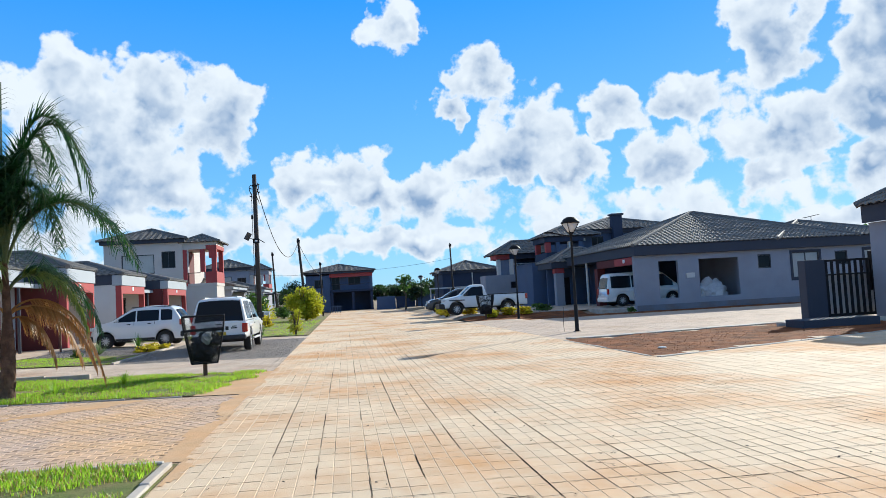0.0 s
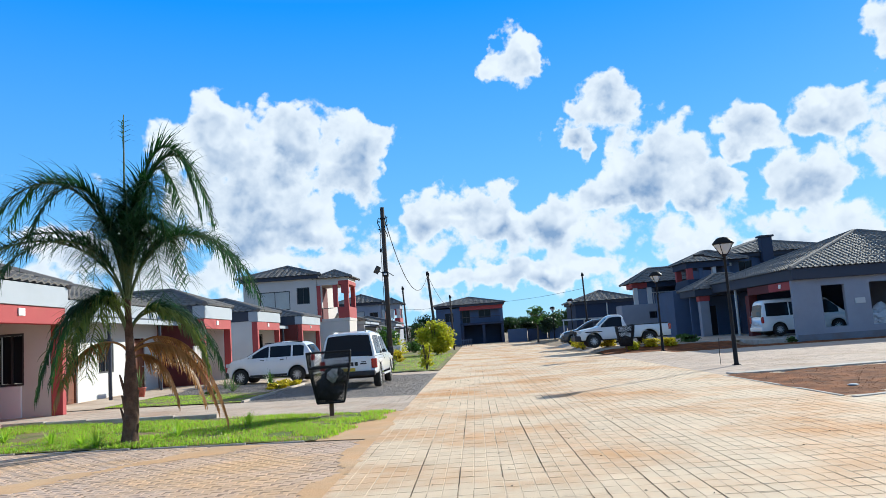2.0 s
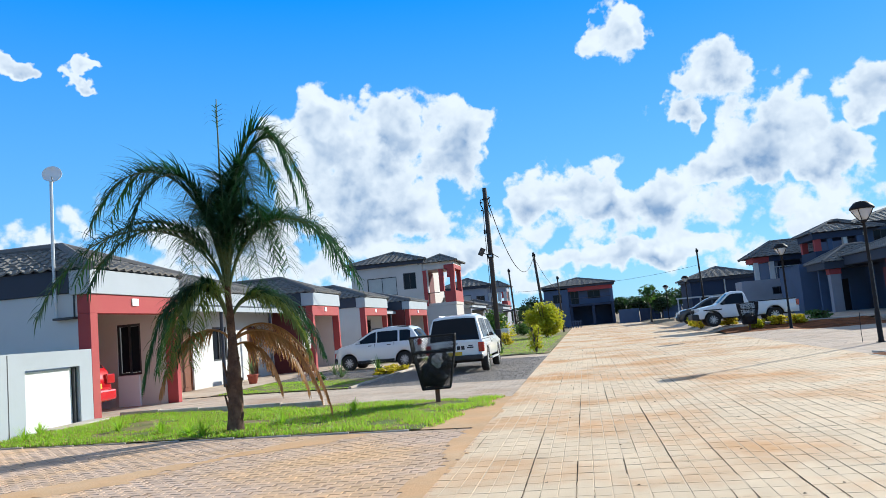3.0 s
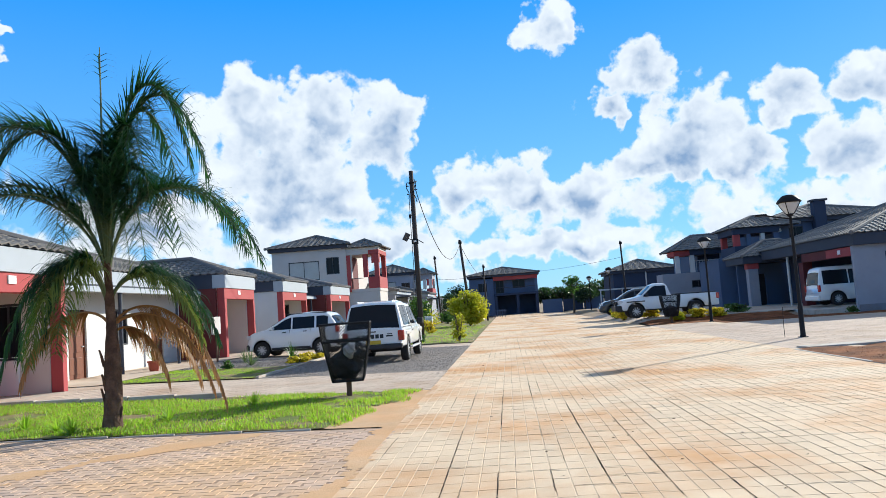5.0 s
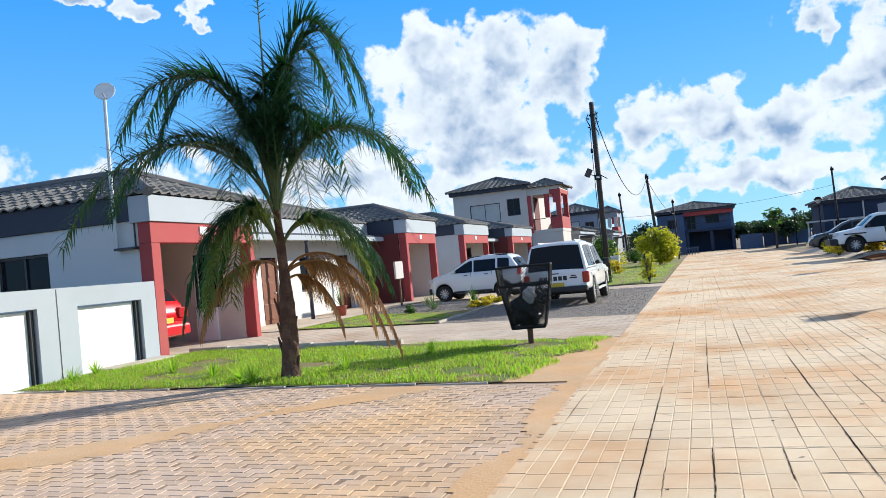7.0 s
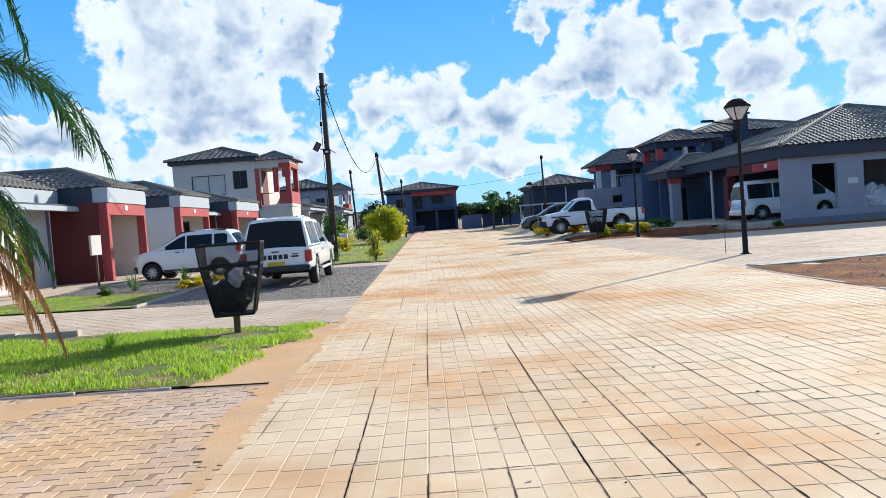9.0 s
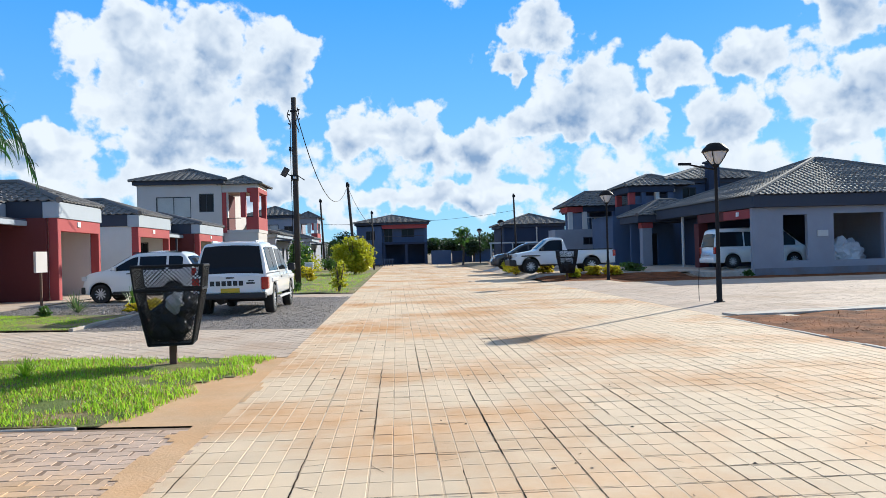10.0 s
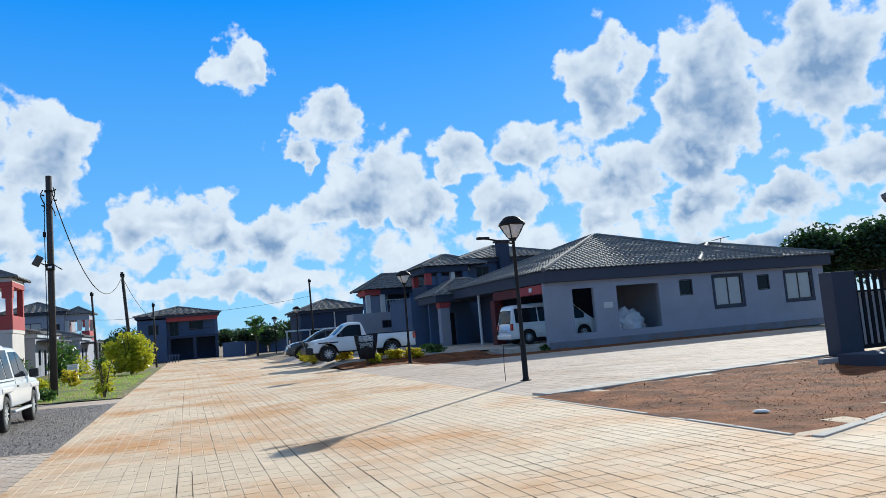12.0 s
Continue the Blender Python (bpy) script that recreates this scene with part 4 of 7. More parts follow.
def single_cab_pickup():
    """A white single-cab pickup with a long load bed; its nose points along +x."""
    v = thing("single_cab_pickup", "white single-cab pickup with an open load bed", "pickup truck")
    sh = Shell(v, [(-2.65, 0.80), (-2.63, 1.10), (-0.18, 1.12), (-0.12, 1.56), (0.0, 1.74), (0.50, 1.76), (0.72, 1.70), (1.34, 1.17), (1.5, 1.12), (2.2, 1.02), (2.45, 0.90), (2.62, 0.60)], 0.44, 1.08, 1.78, (-1.45, 1.63), 0.46, CAR_WHITE, 0.25, (0.06, 0.20))
    sh.side_glass([(0.02, 1.20)], 1.64)
    sh.end_glass("windscreen", 0.80, 1.30)
    part("load_bed_floor", box(-2.56, -0.24, -0.74, 0.74, 1.09, 1.166), TRIM, v, "dark load bed opening")
    for x in (-1.45, 1.63):
        for s in (-1, 1):
            wheel(v, x, s * 0.77, 0.37, s, 0.24)
    part("bull_bar", tube([(2.60, -0.6, 0.55), (2.72, -0.6, 1.02), (2.72, 0.6, 1.02), (2.60, 0.6, 0.55)], 0.035), TRIM, v, "black bull bar")
    part("front_bumper", box(2.30, 2.70, -0.86, 0.86, 0.42, 0.72, 0.06), TRIM, v, "black front bumper")
    part("grille", box(2.52, 2.60, -0.45, 0.45, 0.74, 0.95, 0.02), TRIM, v, "black grille")
    pair(v, "headlight", LAMP_CLEAR, 2.30, 2.55, 0.52, 0.86, 0.84, 1.00, "clear headlight")
    pair(v, "tail_light", LAMP_RED, -2.67, -2.52, 0.76, 0.89, 0.78, 1.08, "red tail light")
    pair(v, "mirror", TRIM, 0.98, 1.10, 0.90, 1.10, 1.12, 1.32, "black door mirror", 0.03)
    pair(v, "wheel_arch_trim", TRIM, 1.15, 2.10, 0.86, 0.90, 0.86, 0.92, "", 0.01)
    pair(v, "door_gap", TRIM, -0.02, -0.01, 0.86, 0.8835, 0.58, 1.08, "", 0)
    return v


def minibus():
    v = thing("minibus", "white minibus parked in the carport", "van")
    sh = Shell(v, [(-2.45, 0.60), (-2.44, 1.0), (-2.30, 1.82), (-2.14, 1.94), (-0.5, 1.99), (0.85, 1.95), (1.12, 1.86), (1.98, 1.10), (2.15, 1.02), (2.38, 0.82), (2.45, 0.56)], 0.28, 1.04, 1.84, (-1.55, 1.55), 0.40, CAR_WHITE, 0.14, (0.08, 0.18))
    sh.side_glass([(-2.2, -1.0), (-0.93, 0.25), (0.33, 1.62)], 1.78)
    sh.end_glass("windscreen", 1.22, 1.94)
    sh.end_glass("rear_window", -2.42, -2.31)
    for x in (-1.55, 1.55):
        for s in (-1, 1):
            wheel(v, x, s * 0.80, 0.34, s, 0.21)
    pair(v, "tail_light", LAMP_RED, -2.47, -2.36, 0.74, 0.92, 0.72, 1.06, "red tail light")
    pair(v, "headlight", LAMP_CLEAR, 2.16, 2.36, 0.55, 0.88, 0.76, 0.94, "clear headlight")
    part("rear_bumper", box(-2.52, -2.38, -0.88, 0.88, 0.28, 0.52, 0.05), CAR_WHITE, v)
    part("front_bumper", box(2.25, 2.50, -0.88, 0.88, 0.28, 0.55, 0.05), CAR_WHITE, v)
    part("number_plate", box(-2.475, -2.455, -0.24, 0.24, 0.66, 0.77), SIGN_WHITE, v, "pale number plate")
    pair(v, "door_handle", TRIM, 0.20, 0.36, 0.92, 0.945, 0.92, 0.96, "", 0.005)
    return v


def wagon(name, label, mat, roof_mat):
    v = thing(name, label, "car")
    sh = Shell(v, [(-2.25, 0.62), (-2.22, 0.94), (-2.12, 1.06), (-1.76, 1.48), (-1.58, 1.58), (-0.6, 1.63), (0.05, 1.59), (0.34, 1.50), (1.04, 1.08), (1.25, 1.02), (1.85, 0.93), (2.12, 0.80), (2.25, 0.56)], 0.30, 1.0, 1.78, (-1.35, 1.38), 0.40, mat, 0.30, (0.12, 0.22))
    if roof_mat is not mat:
        part("roof_panel", box(-1.5, 0.0, -0.52, 0.52, 1.60, 1.672, 0.02), roof_mat, v, "pale roof panel")
    sh.side_glass([(-1.72, -1.02), (-0.94, -0.06), (0.02, 0.92)], 1.50)
    sh.end_glass("windscreen", 0.40, 1.0)
    sh.end_glass("rear_window", -2.08, -1.78)
    for x in (-1.35, 1.38):
        for s in (-1, 1):
            wheel(v, x, s * 0.78, 0.34, s, 0.21)
    pair(v, "tail_light", LAMP_RED, -2.29, -2.14, 0.55, 0.86, 0.72, 0.95, "red tail light")
    pair(v, "headlight", LAMP_CLEAR, 2.02, 2.16, 0.50, 0.84, 0.72, 0.84, "clear headlight")
    part("rear_bumper", box(-2.33, -2.12, -0.86, 0.86, 0.32, 0.58, 0.05), mat, v)
    part("front_bumper", box(2.05, 2.30, -0.86, 0.86, 0.32, 0.56, 0.05), mat, v)
    part("number_plate", box(-2.345, -2.33, -0.25, 0.25, 0.62, 0.74), PLATE, v, "yellow number plate")
    pair(v, "mirror", mat, 0.68, 0.80, 0.90, 1.06, 1.02, 1.15, "", 0.03)
    return v


def put(ob, x, y, z, turn):
    ob.matrix_world = pose(x, y, z, 0, 0, turn)
    return ob


put(canopy_pickup(), -4.72, 24.75, gz(-4.72, 24) + 0.0, 90)
put(compact_suv(), -8.8, 29.0, 0.13, 176)
put(single_cab_pickup(), 7.55, 42.2, 0.25, 180)
put(minibus(), 17.2, 40.9, 0.26, 0)
put(wagon("estate_car", "dark grey estate car with a pale roof parked on the forecourt", CAR_GREY, CAR_WHITE), 7.3, 50.5, 0.25, 178)
put(wagon("red_car", "red car parked in the carport with its rear outwards", CAR_RED, CAR_RED), -14.6, 15.75, 0.17, 180)


# ---- houses left of the road ----
def portal(parent, xf, y0, y1, zb, depth, red=RED):
    """A carport front: two painted columns, a lintel, and a pale parapet over it; it faces +x."""
    for a, b in ((y0, y0 + 0.28), (y1 - 0.19, y1)):
        part("column", box(xf - 0.30, xf, a, b, zb, 2.52, 0.008), red, parent, "red painted column")
    part("lintel", box(xf - 0.30, xf, y0, y1, 2.522, 2.95, 0.008), red, parent, "red painted lintel")
    part("parapet", box(xf - 0.45, xf + 0.05, y0 - 0.05, y1 + 0.05, 2.955, 3.50, 0.01), FASCIA_PALE, parent, "pale grey parapet band")
    ym = y0 + (y1 - y0) * 0.46
    part("number_plaque", box(xf, xf + 0.03, ym - 0.14, ym + 0.14, 2.70, 2.88, 0.005), SIGN_WHITE, parent, "small white plaque")


def pair_house(xf, y0, y1, pa, pb, back, label, turn, side=WALL_GREY):
    """A single-storey semi-detached pair with a projecting carport at each end and a recessed porch between. xf: front of the carports."""
    h = thing("semi_detached_house", label, "house")
    xr = xf - 1.9  # the front wall of the middle
    zb = 0.17
    portal(h, xf, y0, y0 + pa, zb, 6.0)
    portal(h, xf, y1 - pb, y1, zb, 6.0)
    # outer side walls and the back
    part("wall", wall_with_holes("y", y0 + 0.02, 0.2, back, xf - 0.304, -0.05, 3.0, [(xf - 4.0, xf - 2.6, 1.75, 2.55)]), side, h, "plastered side wall")
    window(h, "y", y0 + 0.12, xf - 4.0, xf - 2.6, 1.75, 2.55, -1, 2)
    part("wall", box(back, xf - 0.304, y1 - 0.22, y1 - 0.02, -0.05, 3.0), WALL_GREY, h, "grey plastered side wall")
    part("wall", box(back - 0.2, back, y0, y1, -0.05, 3.0), WALL_GREY, h)
    part("band", box(back, xf - 0.46, y0 - 0.04, y0 + 0.016, 3.004, 3.52, 0.008), FASCIA, h, "charcoal fascia band")
    part("band", box(back, xf - 0.46, y1 - 0.016, y1 + 0.04, 3.004, 3.52, 0.008), FASCIA, h, "charcoal fascia band")
    ya, yb = y0 + pa, y1 - pb
    # carport back and inner walls
    for a, b in ((y0 + 0.24, ya), (yb, y1 - 0.24)):
        part("carport_wall", box(xf - 5.6, xf - 5.45, a, b, zb, 2.95), WALL_BEIGE, h, "beige plastered carport wall")
        part("carport_ceiling", box(xf - 5.44, xf - 0.31, a, b, 2.90, 2.95), WALL_WHITE, h, "white carport ceiling")
    part("lining_wall", box(xf - 5.44, xf - 0.304, y1 - 0.28, y1 - 0.224, zb, 2.89), WALL_BEIGE, h, "beige plastered inner wall")
    hole = (xf - 1.68, xf - 1.0, 1.0, 2.36)
    part("side_wall", wall_with_holes("y", ya - 0.20, 0.18, xf - 5.44, xf - 0.304, zb, 2.95, [hole]), WALL_BEIGE, h, "beige plastered inner wall")
    window(h, "y", ya - 0.14, *hole, -1, 2)
    part("white_panel", box(xf - 1.66, xf - 1.05, ya - 0.27, ya - 0.204, zb, 0.98, 0.005), WHITE_METAL, h, "white panel below the window")
    # this face lies in shade, so its red is darkened in the colour
    part("side_wall", box(xf - 5.44, xf - 0.304, yb - 0.2, yb - 0.004, zb, 2.95), RED_SHADE, h, "red side wall of the carport, darkened as in shade")
    part("side_band", box(xr - 0.3, xf - 0.46, yb - 0.04, yb - 0.004, 2.955, 3.52), FASCIA, h, "charcoal fascia band")
    # porch wall with doors and windows
    n = yb - ya
    doors = [(ya + 0.30 * n, ya + 0.30 * n + 1.05, zb, 2.25), (ya + 0.78 * n, ya + 0.78 * n + 1.05, zb, 2.25)]
    wins = [(ya + 0.52 * n, ya + 0.52 * n + 1.2, 1.05, 2.25), (ya + 0.08 * n, ya + 0.08 * n + 1.0, 1.05, 2.25)]
    part("front_wall", wall_with_holes("x", xr - 0.2, 0.2, ya, yb, zb - 0.1, 3.0, doors + wins), WALL_WHITE, h, "white plastered porch wall")
    for a, b, c, d in doors:
        leaf = part("door", box(xr - 0.14, xr - 0.08, a + 0.05, b - 0.05, c + 0.02, d - 0.05, 0.005), WOOD, h, "brown varnished wooden door")
        for k in range(3):
            part("door_panel", box(xr - 0.085, xr - 0.066, a + 0.16, b - 0.16, c + 0.15 + 0.66 * k, c + 0.65 + 0.66 * k, 0.008), WOOD, leaf)
        part("door_handle", box(xr - 0.075, xr - 0.03, b - 0.20, b - 0.10, 1.12, 1.16, 0.005), CHROME, leaf, "metal lever handle")
        part("door_frame", box(xr - 0.15, xr - 0.05, a, a + 0.05, c, d), WOOD, leaf)
        part("door_frame", box(xr - 0.15, xr - 0.05, b - 0.05, b, c, d), WOOD, leaf)
    for a, b, c, d in wins:
        window(h, "x", xr - 0.06, a, b, c, d, 1, 2)
    # a dark sheet behind the openings in place of unlit rooms
    part("inner_room", box(xr - 1.6, xr - 1.5, ya, yb, zb, 2.9), ROOM_SHADE, h)
    part("porch_fascia", box(xr + 0.02, xr + 0.30, ya + 0.02, yb - 0.06, 2.97, 3.45, 0.008), FASCIA_PALE, h, "pale grey fascia band")
    beam = part("porch_beam", box(xr + 0.80, xr + 1.02, ya + 0.02, yb - 0.06, 2.70, 2.86, 0.008), FASCIA_PALE, h, "white porch beam")
    part("porch_roof", box(xr, xr + 0.98, ya + 0.02, yb - 0.06, 2.862, 2.92), FASCIA, h)
    for f in (0.42, 0.80):
        part("porch_post", rod((xr + 0.9, ya + f * n, zb), (xr + 0.9, ya + f * n, 2.70), 0.06, 0.06, 12), FASCIA, h, "slim dark porch post")
    part("floor_slab", box(back, xf + 0.05, y0 + 0.24, y1 - 0.24, 0.02, zb, 0.01), KERB, h, "raised concrete floor")
    # roofs: the middle and the two carport wings
    hip_roof(h, back - 0.3, xr + 0.34, y0 + 0.4, y1 - 0.4, 3.47, 1.35, along="y")
    hip_roof(h, back + 1.0, xf + 0.10, y0 - 0.10, y0 + pa + 0.10, 3.525, 0.80, along="x")
    hip_roof(h, back + 1.0, xf + 0.10, y1 - pb - 0.10, y1 + 0.10, 3.525, 0.80, along="x")
    foot = Matrix.Translation((xf, y0, 0))
    h.matrix_world = foot @ Matrix.Rotation(radians(turn), 4, "Z") @ foot.inverted()
    return h


pair_house(-11.35, 14.4, 34.2, 3.95, 4.1, -21.5, "grey and red semi-detached house with carports and porch", 2.5, WALL_WHITE)
pair_house(-12.2, 38.5, 55.6, 4.8, 6.2, -22.0, "further grey and red semi-detached house with carports", 0.6, WALL_WHITE)

# boundary wall along the front of the first house, with white gates
bw = thing("boundary_wall", "low pale grey boundary wall with white metal gates", "wall")
part("wall_panel", wall_with_holes("x", -11.55, 0.22, 6.5, 14.36, -0.05, 1.74, [(8.2, 9.4, 0.1, 1.42), (10.55, 11.5, 0.1, 1.42), (12.35, 13.95, 0.1, 1.40)]), FASCIA_PALE, bw, "pale grey plastered wall")
for a, b, t in ((8.2, 9.4, 1.42), (10.55, 11.5, 1.42), (12.35, 13.95, 1.40)):
    part("gate_panel", box(-11.52, -11.46, a + 0.02, b - 0.10, 0.1, t - 0.03, 0.01), WHITE_METAL, bw, "white sheet-metal gate")
    part("gate_frame", box(-11.50, -11.40, b - 0.09, b - 0.02, 0.1, t - 0.02), FRAME, bw, "dark gate edge")
part("wall_foot", box(-11.33, -10.9, 12.6, 14.36, 0.0, 0.24, 0.02), KERB, bw, "sloped concrete foot")
part("groove", box(-11.332, -11.326, 11.9, 11.92, 0.0, 1.72), FRAME, bw)

dish = thing("satellite_dish", "white satellite dish on a tall mast", "satellite dish", (-12.1, 14.28, 0))
part("mast", tube([(0, 0, 2.45), (0, -0.02, 4.0), (0.02, -0.02, 5.6)], 0.035, 8), STEEL, dish, "pale steel mast")
part("bracket", box(-0.05, 0.45, -0.05, 0.14, 2.42, 2.47, 0.004), FRAME, dish, "dark wall bracket")
part("stay", rod((0.38, 0.10, 2.45), (0.38, 0.10, 2.95), 0.018), FRAME, dish)
bm = lathe([(0.02, 0.0), (0.10, 0.012), (0.17, 0.035), (0.20, 0.055), (0.205, 0.045), (0.17, 0.023), (0.1, -0.006), (0.02, -0.012)], 24)
d = part("reflector", bm, WHITE_METAL, dish, "round white reflector", True)
d.matrix_local = pose(0.08, -0.05, 5.66, 70, 0, 30)
part("feed_arm", rod((0.1, -0.05, 5.5), (0.28, -0.35, 5.55), 0.012), STEEL, dish)


def two_storey(x0, x1, y0, y1, ze, rise, label, walls, balcony=None, step=0.16, wins=(), base_z=0.0, front="y"):
    """A two-storey house with framed windows towards the camera side, an optional corner balcony (x0, x1, depth) and a hipped roof."""
    h = thing("two_storey_house", label, "house")
    holes = [(a, b, c, d) for a, b, c, d in wins]
    part("wall", wall_with_holes("y", y0, 0.25, x0, x1, base_z, ze - 0.3, holes), walls, h, "plastered front wall")
    for a, b, c, d in holes:
        window(h, "y", y0 + 0.06, a, b, c, d, -1, 2 if b - a > 0.9 else 1, GLASS_PALE if b - a > 1.8 else None)
    # no real room: a near-black sheet gives the windows their inner shade
    part("room", box(x0 + 0.3, x1 - 0.3, y0 + 1.0, y0 + 1.05, base_z, ze - 0.4), ROOM_SHADE, h)
    for a, b in ((x0, x0 + 0.25), (x1 - 0.25, x1)):
        part("side_wall", box(a, b, y0 + 0.252, y1 - 0.252, base_z, ze - 0.3), walls, h)
    part("back_wall", box(x0, x1, y1 - 0.25, y1, base_z, ze - 0.3), walls, h)
    part("fascia", box(x0 - 0.25, x1 + 0.25, y0 - 0.3, y1 + 0.3, ze - 0.298, ze - 0.004, 0.01), FASCIA, h, "charcoal fascia board")
    hip_roof(h, x0 - 0.45, x1 + 0.45, y0 - 0.5, y1 + 0.5, ze, rise, step)
    if balcony:
        bx0, bx1, by0, by1, floor = balcony
        part("balcony_slab", box(bx0, bx1, by0, by1, floor - 0.25, floor, 0.01), walls, h)
        part("balcony_base", box(bx0 + 0.05, bx1 - 0.05, by0 + 0.05, by1 - 0.05, base_z, floor - 0.252), walls, h)
        part("balustrade", box((bx0 + bx1) / 2 + 0.4, bx1, by0, by0 + 0.15, floor, floor + 0.95, 0.01), RED, h, "red balcony balustrade")
        part("red_panel", box(bx1 - 0.62, bx1 + 0.015, by0 - 0.012, by0 + 0.5, ze - 1.7, ze - 0.36, 0.01), RED, h, "red painted corner panel")
        part("handrail", rod((bx0, by0 + 0.07, floor + 0.9), ((bx0 + bx1) / 2, by0 + 0.07, floor + 0.9), 0.03), FRAME, h)
        part("balustrade", box(bx1 - 0.15, bx1, by0 + 0.152, by1, floor, floor + 0.95, 0.01), RED, h, "red balcony balustrade")
        for a, b in ((bx0, by0), (bx1 - 0.4, by0), (bx1 - 0.4, by1 - 0.4), ((bx0 + bx1) / 2, by0)):
            outer = walls is WALL_BEIGE and a > bx0
            part("column", box(a, a + 0.38, b - 0.02, b + 0.36, floor + 0.952, ze - 0.95, 0.01), RED if outer else WALL_WHITE, h, "red balcony column" if outer else "white balcony column")
        part("beam", box(bx0 - 0.02, bx1 + 0.02, by0 - 0.05, by1, ze - 0.948, ze - 0.35, 0.01), walls, h, "plastered balcony beam")
        if walls is WALL_BEIGE:
            part("corner_strip", box(bx0 - 0.30, bx0 + 0.30, by0 - 0.14, by0 - 0.06, floor - 0.2, ze - 0.96, 0.01), RED, h, "red painted stone strip")
            part("red_beam", box((bx0 + bx1) / 2 + 0.5, bx1 + 0.04, by0 - 0.07, by1 - 0.02, ze - 0.96, ze - 0.62, 0.01), RED, h, "red balcony beam")
        hip_roof(h, bx0 - 0.3, bx1 + 0.35, by0 - 0.4, by1 + 0.4, ze - 0.348, 0.7, step)
        part("back_panel", box(bx0 + 0.02, bx0 + 0.1, by0 + 0.4, by1, floor, ze - 1.0), RED_SHADE, h)
    return h


two_storey(-20.2, -13.9, 62.4, 72, 7.42, 1.15, "pale two-storey house with a red corner balcony", WALL_BEIGE, (-13.88, -11.2, 62.6, 66.6, 3.6), wins=((-18.8, -16.2, 4.6, 6.2), (-15.6, -14.5, 5.0, 6.4), (-15.9, -14.3, 2.0, 3.2)))
two_storey(-17.0, -11.6, 88, 96, 6.0, 1.1, "pale two-storey house further down the road", WALL_GREY, (-11.58, -9.4, 88.3, 92, 3.0), 0.2, wins=((-15.5, -13.6, 3.4, 5.0), (-13.0, -12.0, 3.6, 4.8)))
def end_house(x0, x1, y0, y1):
    """The dark house at the end of the road: a recessed balcony over an open garage, a red beam and a hipped roof."""
    h = thing("two_storey_house", "dark blue-grey two-storey house closing the road", "house")
    part("left_wall", wall_with_holes("y", y0, 0.25, x0, -2.6, 0, 5.1, [(-4.7, -3.5, 3.3, 4.5)]), WALL_BLUE, h, "blue-grey plastered wall")
    window(h, "y", y0 + 0.06, -4.7, -3.5, 3.3, 4.5, -1, 2)
    part("upper_wall", wall_with_holes("y", y0 + 0.9, 0.25, -2.6, x1, 2.95, 5.1, [(-2.3, -1.2, 3.0, 4.8), (0.0, 1.7, 3.6, 4.7)]), WALL_BLUE, h, "blue-grey balcony wall")
    window(h, "y", y0 + 0.96, -2.3, -1.2, 3.0, 4.8, -1, 2)
    window(h, "y", y0 + 0.96, 0.0, 1.7, 3.6, 4.7, -1, 2)
    part("red_beam", box(-2.596, x1, y0 - 0.1, y0 + 0.3, 4.75, 5.26, 0.01), RED, h, "red painted beam")
    part("balcony_slab", box(-2.596, x1, y0 - 0.15, y0 + 2.0, 2.66, 2.92, 0.01), WALL_NAVY, h, "dark balcony edge")
    for x in (-2.55, 0.4, x1 - 0.4):
        part("pillar", box(x, x + 0.38, y0 - 0.05, y0 + 0.33, 0, 2.656, 0.01), WALL_NAVY, h, "dark garage pillar")
    part("balcony_pillar", box(x1 - 0.4, x1 - 0.02, y0 - 0.05, y0 + 0.33, 2.924, 4.746, 0.01), WALL_BLUE, h)
    part("balcony_rail", rod((-2.5, y0 - 0.05, 3.75), (x1 - 0.4, y0 - 0.05, 3.75), 0.035), FRAME, h)
    part("garage_wall", box(-2.6, x1, y0 + 3.4, y0 + 3.6, 0, 2.65), WALL_NAVY, h, "dark garage back wall")
    for a, b in ((x0, x0 + 0.25), (x1 - 0.25, x1)):
        part("side_wall", box(a, b, y0 + (0.254 if a == x0 else 2.0), y1, 0, 5.1), WALL_BLUE, h)
    part("back_wall", box(x0, x1, y1, y1 + 0.25, 0, 5.1), WALL_BLUE, h)
    # near-black sheet as interior shade behind the balcony windows
    part("room", box(x0 + 0.3, x1 - 0.3, y0 + 2.1, y0 + 2.15, 2.95, 5.0), ROOM_SHADE, h)
    part("fascia", box(x0 - 0.25, x1 + 0.25, y0 - 0.4, y1 + 0.4, 5.264, 5.56, 0.01), FASCIA, h, "charcoal fascia board")
    hip_roof(h, x0 - 0.4, x1 + 0.4, y0 - 0.6, y1 + 0.6, 5.565, 1.15, 0.25)
    return h


end_house(-5.9, 3.4, 104, 113)
# a bench-like gate beside it
low_gate = thing("low_gate", "small pale slatted gate at the end of the verge", "gate", (-1.9, 92.0, 0))
for k in range(6):
    part("slat", box(-0.9 + 0.3 * k, -0.8 + 0.3 * k, -0.02, 0.02, 0.0, 0.9), WALL_BLUE, low_gate)
part("rail", box(-0.95, 0.85, -0.05, -0.022, 0.7, 0.8), WALL_BLUE, low_gate)

